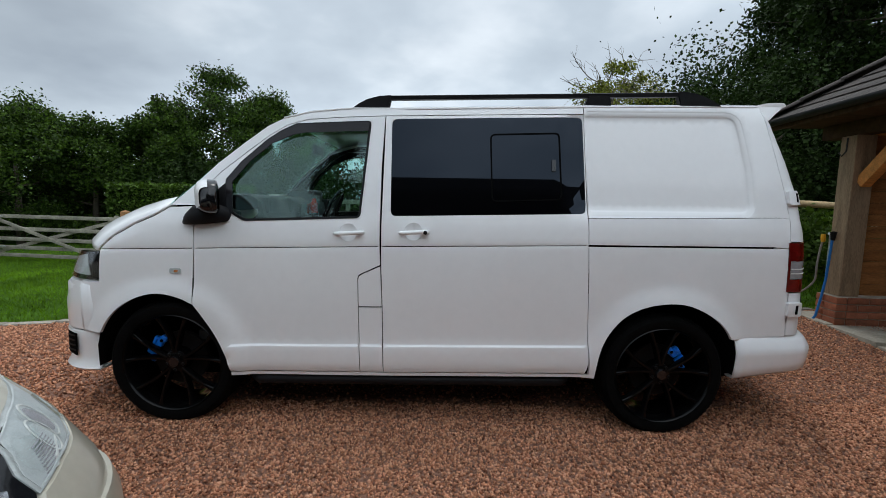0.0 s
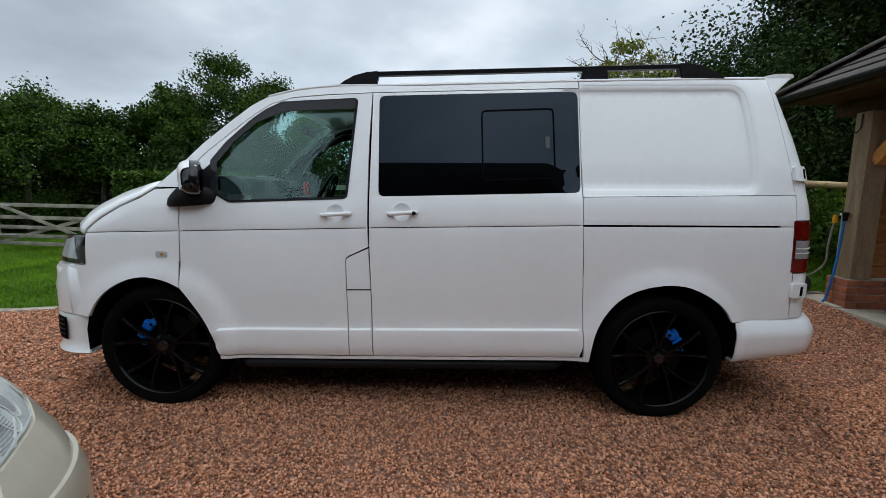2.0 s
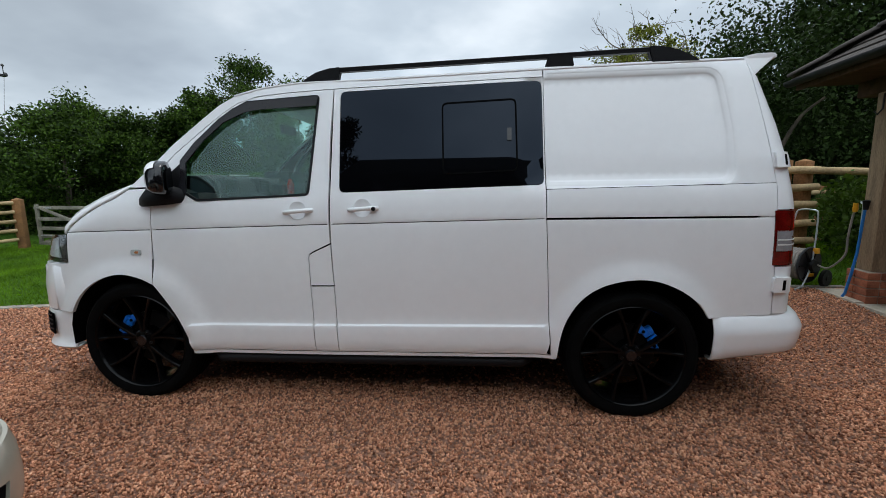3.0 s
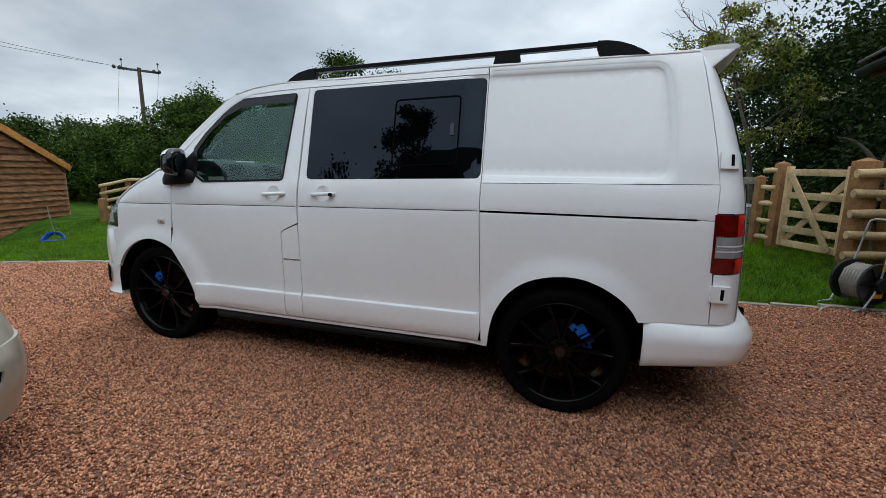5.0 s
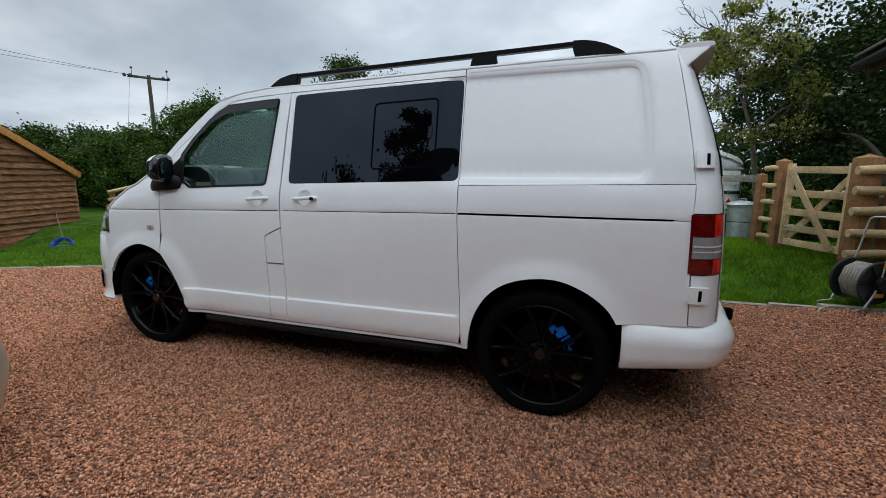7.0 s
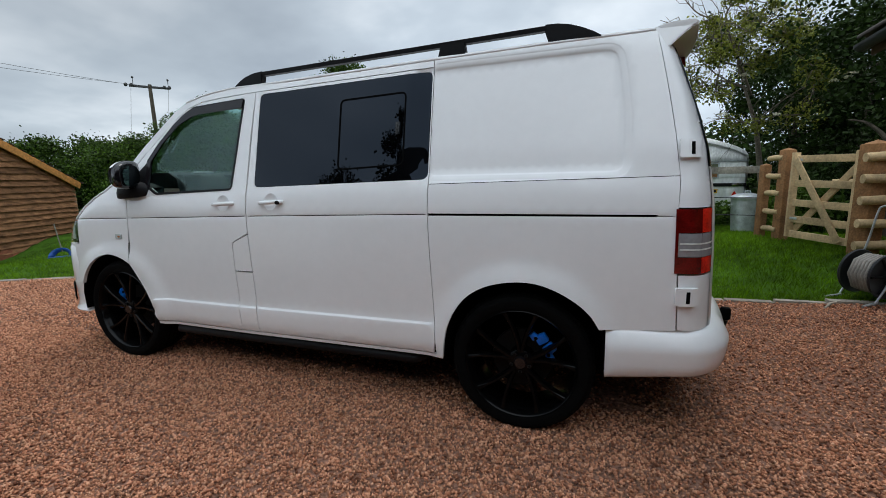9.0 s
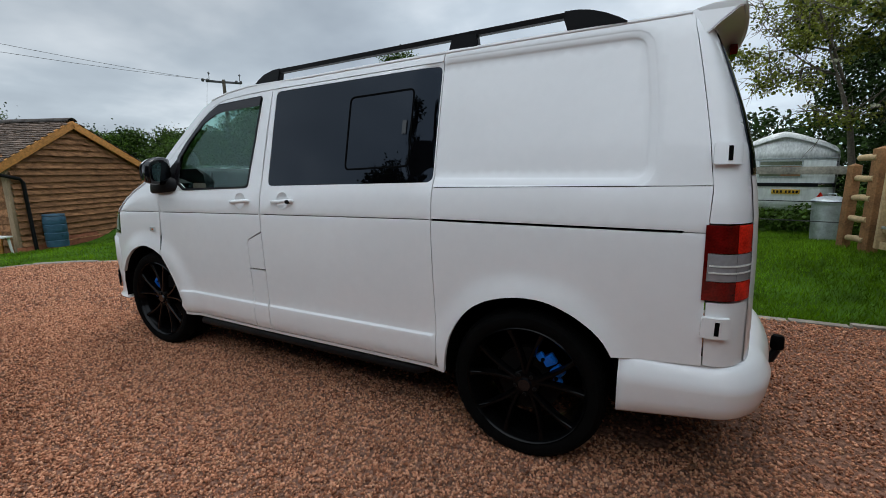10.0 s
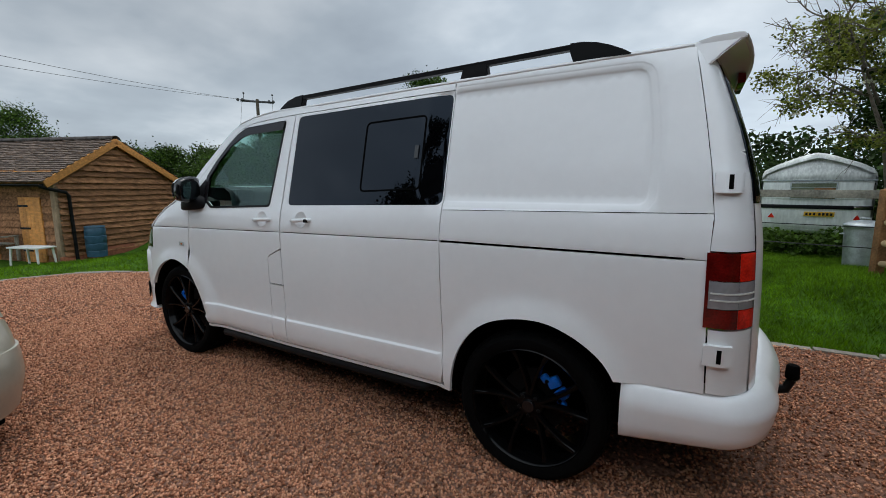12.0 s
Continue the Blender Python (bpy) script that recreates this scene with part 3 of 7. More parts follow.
def side_panels(mirror):
    rows = ()
    folds = [[(x, f(x) + d) for x in np.arange(a, b, 0.03)] for f, a, b, offs in ((waist, -1.9, 2.2, (-0.013, -0.0055, 0.0055, 0.013)), (crease, -1.13, 1.03, (-0.0085, -0.003, 0.003, 0.0085))) for d in offs]

    def panel(name, outer, holes=(), step=0.04, parent=van, lines=rows, m=PAINT, label="", chains=(), **k):
        k.setdefault("gap", 0.0027)
        return skin(name, side, outer, holes, m, parent, step, lines=lines, mirror=mirror, label=label, chains=folds + list(chains), **k)
    # front wing, down to the bumper's seam
    wing = panel("front_wing", [(-1.336, 1.10), (-1.348, 0.759)] + ARCH_F[1:] + [(-1.935, 0.585), (-2.302, 0.60), (-2.27, 0.885), (-1.905, 0.893), (-1.890, 1.071),
                 (-1.885, 1.092), (-1.84, 1.134), (-1.788, 1.174), (-1.679, 1.236), (-1.572, 1.284), (-1.487, 1.338), (-1.338, 1.345), (-1.334, 1.236)], [slot(-1.885, -1.346)], step=0.035)
    door = panel("front_door", [(-0.236, 1.12), (-0.232, 1.009), (-0.344, 0.957), (-0.362, 0.945), (-0.367, 0.925), (-0.366, 0.754), (-0.360, 0.345)] + ARCH_F2 + [(-1.348, 0.759), (-1.336, 1.10), (-1.333, 1.236)] + PILLAR + [(-0.234, 1.60), (-0.236, 1.292)], [DOOR_WIN, slot(-1.326, -0.247), cup(-0.422, 1.198)], step=0.04)
    flap = panel("fuel_flap", [(-0.232, 1.005), (-0.344, 0.955), (-0.362, 0.942), (-0.367, 0.925), (-0.366, 0.757), (-0.223, 0.757)], step=0.05)
    panel("sill_corner", [(-0.366, 0.753), (-0.223, 0.753), (-0.218, 0.345), (-0.360, 0.345)], step=0.05)
    slide = panel("sliding_door", [(-0.219, 1.905), (-0.230, 1.292), (-0.230, 1.009), (-0.223, 0.757), (-0.218, 0.345), (1.020, 0.345), (1.036, 0.42), (1.028, 0.568), (1.005, 1.135), (1.003, 1.324), (0.999, 1.938)], [SLIDE_WIN, slot(-0.222, 0.994), cup(-0.038, 1.207)], step=0.045)
    panel("rear_quarter", [(0.999, 1.938), (1.003, 1.324), (1.005, 1.302), (2.222, 1.320)] + REAR_SEAM[5::-1] + [(2.112, roof_edge(2.11))] + [(x, roof_edge(x)) for x in (1.9, 1.6, 1.3, 0.999)], step=0.03, gap=0.0012, chains=[refine(offset_poly(RECESS, o), 0.025) for o in (-0.036, -0.031, -0.026, -0.006, 0.001, 0.008)])
    panel("rear_band", [(1.005, 1.144), (2.128, 1.144), (2.138, 1.1395), (2.216, 1.1395), (2.222, 1.319), (1.005, 1.301)], step=0.045, gap=0.0012)
    panel("rear_panel", [(1.005, 1.134), (1.028, 0.568), (1.038, 0.42), (1.040, 0.333)] + ARCH_R + [(2.240, 0.595), (2.228, 0.863), (2.212, 1.1385), (2.138, 1.1385), (2.128, 1.135)], step=0.038, gap=0.0015)
    panel("sill", [(-1.143, 0.343), (-1.143, 0.318), (1.078, 0.318), (1.076, 0.343)], step=0.05, lines=())
    # cant rail and pillar under the roof's edge
    top = [(x, roof_edge(x)) for x in (0.996, 0.8, 0.4, 0.0, -0.3, -0.5, -0.7, -0.843)]
    panel("cant_rail", top + [(-0.943, 1.834), (-1.072, 1.735), (-1.231, 1.603), (-1.386, 1.443), (-1.487, 1.347), (-1.338, 1.347)] + PILLAR[0:] + [(0.996, 1.938)], step=0.03, lines=(), gap=0.002)
    # rear corner in three pieces
    upper = [(tail_end(z, 0.11), z) for z in (1.176, 1.3, 1.45, 1.6, 1.75, 1.9, 1.975)]
    panel("rear_pillar", REAR_SEAM[::-1] + [(2.118, 1.985)] + upper[::-1] + [(2.214, 1.176)], step=0.022, lines=(), gap=0.0018)
    lower = [(tail_end(z, 0.13), z) for z in (0.60, 0.7, 0.8, 0.87)]
    panel("rear_pillar_foot", [(2.241, 0.60)] + lower + [(2.230, 0.87)], step=0.022, lines=())
    lamp = thing("tail_lamp", "", "")
    lamp.parent = van
    for a, b, m0, m1 in ((0.876, 0.952, REDLENS, REDBRIGHT), (0.954, 1.062, CLEARLENS, CLEARLENS), (1.064, 1.172, REDLENS, REDBRIGHT)):
        xm = lambda z: tail_end(z, 0.028)
        skin("lens", side, [(2.222, a), (xm(a), a), (xm(b), b), (2.216, b)], (), m0, lamp, 0.02, gap=0.0005, depth=0.02, mirror=mirror, back=-0.004)
        skin("lens", side, [(xm(a), a), (tail_end(a, 0.13), a), (tail_end(b, 0.13), b), (xm(b), b)], (), m1, lamp, 0.015, gap=0.0005, depth=0.02, mirror=mirror, back=-0.004)
    for zz in (0.985, 1.012):
        skin("lens_bar", side, [(2.23, zz), (tail_end(zz, 0.14), zz), (tail_end(zz, 0.14), zz + 0.006), (2.23, zz + 0.006)], (), WHITEPL, lamp, 0.02, gap=0, depth=0.004, mirror=mirror, back=-0.007)
    skin("lens_edge", side, [(2.214, 0.876), (2.226, 0.876), (2.220, 1.172), (2.208, 1.172)], (), REDLENS, lamp, 0.02, gap=0, depth=0.01, mirror=mirror, back=-0.006)
    # glass
    skin("window_rubber", side, offset_poly(DOOR_WIN, -0.009), [offset_poly(DOOR_WIN, 0.005)], BLACK, door, 0.04, gap=0, depth=0.012, mirror=mirror, back=-0.003)
    g = skin("window_pane", side, offset_poly(DOOR_WIN, 0.0), (), CLEARGLASS, door, 0.06, gap=0.001, depth=0, mirror=mirror, back=0.016, label="clear door glass")
    g.visible_shadow = False
    strip = [(-1.164, 1.503), (-1.081, 1.610), (-0.937, 1.742), (-0.850, 1.802), (-0.760, 1.844), (-0.313, 1.865), (-0.322, 1.809), (-0.70, 1.796), (-0.775, 1.783), (-0.903, 1.728), (-1.032, 1.617), (-1.130, 1.49), (-1.11, 1.30), (-1.152, 1.33)]
    skin("wind_deflector", side, strip, (), SMOKE, door, 0.03, gap=0, depth=0.012, mirror=mirror, back=-0.010, label="smoked plastic wind deflector")
    skin("privacy_pane", side, SLIDE_WIN, (), DARKGLASS, slide, 0.08, gap=0.002, depth=0.012, mirror=mirror, back=0.002, label="dark tinted bonded window")
    pop = round_poly([(0.421, 1.800), (0.840, 1.815), (0.846, 1.411), (0.428, 1.395)], 0.03)
    skin("slider_frame", side, offset_poly(pop, -0.004), [offset_poly(pop, 0.005)], SEAM, slide, 0.05, gap=0, depth=0.004, mirror=mirror, back=-0.001)
    skin("slider_catch", side, [(0.79, 1.58), (0.815, 1.58), (0.815, 1.65), (0.79, 1.65)], (), GLOSSBLACK, slide, 0.05, gap=0, depth=0.008, mirror=mirror, back=-0.006)
    # lining behind the seams
    whole = [(-1.9, 0.9), (-1.88, 1.09), (-1.68, 1.255), (-1.48, 1.335), (-1.21, 1.59), (-0.92, 1.82), (-0.66, 1.9), (2.1, 1.97), (2.19, 1.64), (2.2, 1.3), (2.2, 0.61), (1.93, 0.61)] + \
        [(cx + 0.455 * math.cos(a), cz + 0.455 * math.sin(a)) for cx, cz in ARCHES[1:] for a in np.linspace(0.4, 2.9, 14)] + [(1.05, 0.36), (-1.1, 0.36)] + \
        [(cx + 0.455 * math.cos(a), cz + 0.455 * math.sin(a)) for cx, cz in ARCHES[:1] for a in np.linspace(0.25, 2.8, 14)]
    skin("lining", side, whole, [offset_poly(DOOR_WIN, -0.004)], SEAM, van, 0.09, gap=0, depth=0, mirror=mirror, back=0.035, lines=())
    # handles
    for x0, z0 in ((-0.422, 1.198), (-0.038, 1.207)):
        y0 = side(x0, z0)
        rows = []
        for k in np.linspace(0, 1, 7):
            r = 0.0525 * (1 - k) + 0.0005
            rows.append([(x0 + r * math.cos(a), side(x0 + r * math.cos(a), z0 + 0.004 + r * math.sin(a)) + 0.020 * (1 - (1 - k) ** 2), z0 + 0.004 + r * math.sin(a)) for a in np.linspace(0, 2 * math.pi, 29)])
        if mirror is not None:
            rows = [[(p[0], 2 * mirror - p[1], p[2]) for p in row] for row in rows]
        grid_object("handle_cup", rows, PAINT, door if x0 < -0.2 else slide, sharp=0)
        sgn = 1 if mirror is None else -1
        yy = lambda d: (y0 + d) if mirror is None else 2 * mirror - (y0 + d)
        bm = bmesh.new()
        pts = [(-0.086, 0.012), (-0.075, -0.010), (-0.036, -0.022), (0.026, -0.024), (0.062, -0.020), (0.086, -0.004), (0.088, 0.012)]
        v, f = tube_mesh([(x0 + a, yy(b), z0 + 0.004 * math.sin(a * 18)) for a, b in pts], [0.008, 0.011, 0.0125, 0.0125, 0.0135, 0.012, 0.008], 12)
        h = mesh_object("door_handle", v, f, PAINT, door if x0 < -0.2 else slide, True)
        if x0 > -0.2 and mirror is None:
            lathe("key_lock", [(0.0, -0.006), (0.010, -0.006), (0.012, 0.0), (0.012, 0.02)], STEEL, h, 16, "Y", (x0 + 0.070, y0 - 0.030, z0))
    # indicator on the wing
    r = skin("side_repeater", side, round_poly([(-1.482, 0.942), (-1.416, 0.942), (-1.414, 0.976), (-1.48, 0.976)], 0.012), (), LAMPGREY, van, 0.02, gap=0, depth=0.01, mirror=mirror, back=-0.006)
    skin("bulb", side, round_poly([(-1.455, 0.952), (-1.432, 0.952), (-1.430, 0.966), (-1.453, 0.966)], 0.006), (), AMBER, r, 0.02, gap=0, depth=0.004, mirror=mirror, back=-0.008)
    # tailgate hinges
    for z0 in (1.442, 0.768):
        xa = 2.214 if z0 > 1 else 2.222
        hinge = skin("door_hinge", side, round_poly([(xa, z0 - 0.042), (xa + 0.098, z0 - 0.042), (xa + 0.10, z0 + 0.042), (xa, z0 + 0.042)], 0.01), (), PAINT, van, 0.02, gap=0, depth=0.03, mirror=mirror, back=-0.022)
        skin("hinge_slot", side, [(xa + 0.046, z0 - 0.028), (xa + 0.062, z0 - 0.028), (xa + 0.062, z0 + 0.028), (xa + 0.046, z0 + 0.028)], (), SEAM, hinge, 0.02, gap=0, depth=0.002, mirror=mirror, back=-0.0235)
    # headlamp
    lampf = skin("headlamp", side, [(-1.894, 0.897), (-2.235, 0.905), (-2.185, 0.97), (-2.10, 1.06), (-1.893, 1.068)], (), GLOSSBLACK, van, 0.02, gap=0, depth=0.03, mirror=mirror, back=0.012)
    skin("reflector", side, [(-1.96, 0.925), (-2.16, 0.935), (-2.09, 1.03), (-1.99, 1.05)], (), LAMPGREY, lampf, 0.02, gap=0, depth=0.01, mirror=mirror, back=0.006)
    lens = skin("lamp_glass", side, [(-1.894, 0.897), (-2.235, 0.905), (-2.185, 0.97), (-2.10, 1.06), (-1.893, 1.068)], (), LENS, lampf, 0.02, gap=0, depth=0, mirror=mirror, back=-0.002)
    lens.visible_shadow = False


side_panels(None)
side_panels(YC)


def plan_path(cx, a, b, x_start, y_side, n=14, crown=0.07):
    """Half of a bumper's line in plan: along the side, round the corner, across to the middle. sign of a gives the end."""
    s = 1 if a > 0 else -1
    out = [(x, y_side) for x in np.linspace(x_start, cx, 6)]
    for t in np.linspace(0, math.pi / 2, n)[1:]:
        out.append((cx + a * math.sin(t), y_side + b * (1 - math.cos(t))))
    y1 = y_side + b
    for t in np.linspace(0, 1, 6)[1:]:
        out.append((cx + a + s * crown * math.sin(t * math.pi / 2), y1 + (YC - y1) * t))
    return out


def bumper(name, half, profile, tilt=(0, 0), material=PAINT):
    """profile: (outset, height) from the lower inner edge to the upper inner edge."""
    full = [Vector(p) for p in half] + [Vector((x, 2 * YC - y)) for x, y in half[-2::-1]]
    rows = []
    for i, p in enumerate(full):
        d = (full[min(i + 1, len(full) - 1)] - full[max(i - 1, 0)]).normalized()
        nrm = Vector((d.y, -d.x))
        if nrm.dot(p - Vector((0, YC))) < 0:
            nrm = -nrm
        k = tilt[0] * max(0, abs(p.x) - tilt[1])
        rows.append([(p.x + nrm.x * o, p.y + nrm.y * o, z + k * (1 - (z - profile[0][1]) / 0.25)) for o, z in profile])
    return grid_object(name, rows, material, van, thick=0.012, sharp=60)


bumper("rear_bumper", plan_path(2.30, 0.20, 0.36, 1.932, -0.022),
       [(-0.06, 0.335), (-0.006, 0.336), (0.006, 0.348), (0.014, 0.40), (0.020, 0.470), (0.021, 0.492), (0.014, 0.515), (-0.004, 0.562), (-0.022, 0.588), (-0.09, 0.598)], (0.14, 1.94))
bumper("front_bumper", plan_path(-1.965, -0.36, 0.42, -1.935, 0.010),
       [(-0.08, 0.342), (0.012, 0.340), (0.020, 0.350), (0.004, 0.375), (-0.004, 0.42), (0.0, 0.52), (0.006, 0.57), (0.0, 0.583), (-0.05, 0.585)])
bumper("bumper_face", plan_path(-1.945, -0.362, 0.42, -2.02, 0.010, crown=0.08),
       [(-0.03, 0.592), (0.003, 0.60), (0.008, 0.70), (0.004, 0.86), (-0.02, 0.885), (-0.06, 0.888)])
# fog grille at the bumper's corner
for mir in (None, YC):
    fog = skin("fog_grille", side, [(-2.165, 0.44), (-2.09, 0.425), (-2.085, 0.56), (-2.175, 0.565)], (), SEAM, van, 0.02, gap=0, depth=0.01, mirror=mir, back=-0.010)
    for z0 in (0.455, 0.485, 0.515, 0.545):
        skin("grille_slat", side, [(-2.165, z0), (-2.09, z0), (-2.09, z0 + 0.008), (-2.165, z0 + 0.008)], (), BLACK, fog, 0.03, gap=0, depth=0.006, mirror=mir, back=-0.015)

# bonnet, windscreen, roof, tailgate: sheets from side to side
def across(xl, zl, bow_x, bow_z, n=17, yl=None):
    """A row of points from the left edge to the right, bowed forward and up."""
    y0 = side(xl, zl) if yl is None else yl
    out = []
    for t in np.linspace(-1, 1, n):
        k = 1 - abs(t) ** 2.4
        out.append((xl + bow_x * k, YC + (YC - y0) * t, zl + bow_z * k))
    return out


bon = [(-1.89, 1.075, -0.42, 0.015), (-1.885, 1.095, -0.43, 0.040), (-1.84, 1.137, -0.40, 0.075), (-1.788, 1.177, -0.36, 0.088), (-1.679, 1.239, -0.30, 0.100), (-1.572, 1.287, -0.24, 0.103), (-1.487, 1.342, -0.16, 0.076)]
grid_object("bonnet", [across(*r) for r in bon], PAINT, van, thick=0.012, sharp=60)
scr = [(-1.487, 1.348, -0.26, 0.02), (-1.386, 1.443, -0.23, 0.03), (-1.231, 1.603, -0.19, 0.035), (-1.072, 1.737, -0.15, 0.04), (-0.943, 1.836, -0.12, 0.045), (-0.843, 1.887, -0.10, 0.05)]
ws = grid_object("windscreen", [across(*r) for r in scr], CLEARGLASS, van, sharp=0, label="raked clear windscreen")
ws.visible_shadow = False
grid_object("roof", [across(x, roof_edge(x) - 0.006 - 0.014 * smooth01((x + 0.6) / 0.5), -0.10 * max(0, 1 - (x + 0.843) / 0.6), 0.05) for x in (-0.843, -0.76, -0.677, -0.55, -0.438, 0.0, 0.4, 0.887, 1.3, 1.6, 1.9, 2.05, 2.105)], PAINT, van, thick=0.012, sharp=0)


def tail_row(z, y_in, bow=0.03, out=0.0):
    y0 = side(tail_x(z) - 0.002, z)
    ins = [y_in, y_in + 0.02, y_in + 0.05, y_in + 0.09, 0.22, 0.27, RB]
    left = []
    for k in ins:
        k = min(k, RB)
        left.append((tail_end(z, k) + bow * (k / (YC - y0)) ** 0.5 * 0.5 + out, y0 + k))
    for t in (0.3, 0.6, 1.0):
        left.append((tail_end(z, RB) + bow * (0.55 + 0.45 * t) + out, y0 + RB + (YC - y0 - RB) * t))
    return [(x, y, z) for x, y in left] + [(x, 2 * YC - y, z) for x, y in left[-2::-1]]


grid_object("tailgate", [tail_row(z, 0.105, bow=0.02) for z in (0.60, 0.75, 0.9, 1.0, 1.1, 1.2, 1.3, 1.45, 1.6, 1.75, 1.88, 1.95, 1.99)], PAINT, van, sharp=0)
grid_object("tailgate_glass", [tail_row(z, 0.098, bow=0.022, out=0.002) for z in (1.36, 1.39, 1.45, 1.6, 1.75, 1.85, 1.93)], DARKGLASS, van, thick=0.004, sharp=0, label="dark rear window")
def resample(row, n):
    row = np.array(row)
    s = np.linspace(0, len(row) - 1, n)
    return [tuple(np.interp(s, range(len(row)), row[:, k])[i] for k in range(3)) for i in range(n)]


grid_object("roof_back", [across(2.105, 2.012, 0.0, 0.05), across(2.14, 1.995, 0.06, 0.04), [(p[0] - 0.01, p[1], p[2]) for p in resample(tail_row(1.96, 0.11), 17)]], PAINT, van, sharp=0)
box("trim_strip", (2.36, 0.40, 1.10), (2.432, 2 * YC - 0.40, 1.19), BLACK, van, 0.01)

# spoiler: a thick lip over the tailgate with turned-down ends
def prism(name, poly, y0, y1, material, parent, bevel=0.006, label=""):
    """The outline (x, z) drawn out from y0 to y1, with softened edges."""
    bm = bmesh.new()
    a = [bm.verts.new((x, y0, z)) for x, z in poly]
    b = [bm.verts.new((x, y1, z)) for x, z in poly]
    bm.faces.new(a); bm.faces.new(b[::-1])
    for i in range(len(poly)):
        j = (i + 1) % len(poly)
        bm.faces.new((a[i], b[i], b[j], a[j]))
    bmesh.ops.recalc_face_normals(bm, faces=bm.faces)
    bmesh.ops.bevel(bm, geom=list(bm.edges), offset=bevel, segments=2, affect="EDGES")
    bmesh.ops.triangulate(bm, faces=[f for f in bm.faces if len(f.verts) > 4])
    return part(name, bm, material, parent, label, smooth=True, angle=35)


def spoiler():
    sp = thing("rear_spoiler", "", "")
    sp.parent = van
    prism("spoiler_blade", [(2.112, 2.020), (2.17, 2.033), (2.262, 2.036), (2.284, 2.030), (2.290, 2.018), (2.280, 2.006), (2.20, 1.996), (2.13, 1.998)], 0.198, 2 * YC - 0.198, PAINT, sp)
    # drawn out in strips and bowed back like the roof
    blade = sp.children[-1]
    bm = bmesh.new()
    bm.from_mesh(blade.data)
    for k in range(1, 12):
        y = 0.198 + (2 * YC - 0.396) * k / 12
        bmesh.ops.bisect_plane(bm, geom=bm.verts[:] + bm.edges[:] + bm.faces[:], plane_co=(0, y, 0), plane_no=(0, 1, 0))
    for v in bm.verts:
        v.co.x += 0.075 * (1 - ((v.co.y - YC) / (YC - 0.198)) ** 2) * smooth01((v.co.x - 2.10) / 0.12)
    bm.to_mesh(blade.data)
    bm.free()
    for k in (0, 1):
        ya, yb = (0.182, 0.212) if k == 0 else (2 * YC - 0.212, 2 * YC - 0.182)
        prism("spoiler_end", [(2.098, 2.016), (2.17, 2.030), (2.264, 2.034), (2.286, 2.028), (2.280, 2.016), (2.215, 1.962), (2.150, 1.902), (2.136, 1.894), (2.116, 1.945)], ya, yb, PAINT, sp)
        end = sp.children[-1]
        for v in end.data.vertices:
            v.co.y += (1 - 2 * k) * 0.28 * (v.co.z - 1.95)
    box("brake_lamp", (2.30, YC - 0.16, 1.945), (2.335, YC + 0.16, 1.996), REDLENS, sp, 0.006)


spoiler()

# roof rails
for k in (0, 1):
    fy = (lambda y: y) if k == 0 else (lambda y: 2 * YC - y)
    rail = thing("roof_rail", "", "")
    rail.parent = van
    top = lambda x: 2.037 + (x + 0.2) * 0.0279
    v, f = [], []
    for x in np.linspace(-0.26, 1.66, 25):
        for dy, dz in ((-0.017, -0.028), (-0.019, -0.005), (-0.008, 0.0), (0.008, 0.0), (0.019, -0.005), (0.017, -0.028)):
            v.append((x, fy(0.205 + dy), top(x) + dz))
    for i in range(24):
        for j in range(6):
            f.append((i * 6 + j, i * 6 + (j + 1) % 6, (i + 1) * 6 + (j + 1) % 6, (i + 1) * 6 + j))
    mesh_object("rail_bar", v, f, BLACK, rail, True).data.set_sharp_from_angle(angle=radians(50))
    feet = ([(-0.448, 1.945), (-0.395, 1.982), (-0.339, 2.012), (-0.26, 2.032), (-0.19, 2.038), (-0.19, 2.015), (-0.205, 1.955)],
            [(1.012, 1.990), (1.032, 2.060), (1.165, 2.060), (1.178, 1.990)],
            [(1.612, 2.0), (1.592, 2.056), (1.59, 2.089), (1.65, 2.088), (1.71, 2.078), (1.77, 2.058), (1.83, 2.030), (1.881, 1.998)])
    for poly in feet:
        bm = bmesh.new()
        a = [bm.verts.new((x, fy(0.183), z)) for x, z in poly]
        b = [bm.verts.new((x, fy(0.228), z)) for x, z in poly]
        bm.faces.new(a); bm.faces.new(b[::-1])
        for i in range(len(poly)):
            j = (i + 1) % len(poly)
            bm.faces.new((a[i], b[i], b[j], a[j]))
        bmesh.ops.recalc_face_normals(bm, faces=bm.faces)
        bmesh.ops.bevel(bm, geom=list(bm.edges), offset=0.005, segments=2, affect="EDGES")
        part("rail_foot", bm, BLACK, rail, smooth=True, angle=40)

# side bars
for k in (0, 1):
    y = 0.035 if k == 0 else 2 * YC - 0.035
    bar = tube("side_step_bar", [(-1.03, y + 0.04 * (1 - 2 * k), 0.285), (-0.99, y, 0.283), (0.88, y, 0.276), (0.93, y + 0.04 * (1 - 2 * k), 0.278)], [0.024, 0.031, 0.031, 0.024], BLACK, van, 14)
    for x in (-0.7, 0.6):
        box("bracket", (x - 0.02, min(y, y + 0.25 * (1 - 2 * k)), 0.275), (x + 0.02, max(y, y + 0.25 * (1 - 2 * k)), 0.30), BLACK, bar, 0.003)


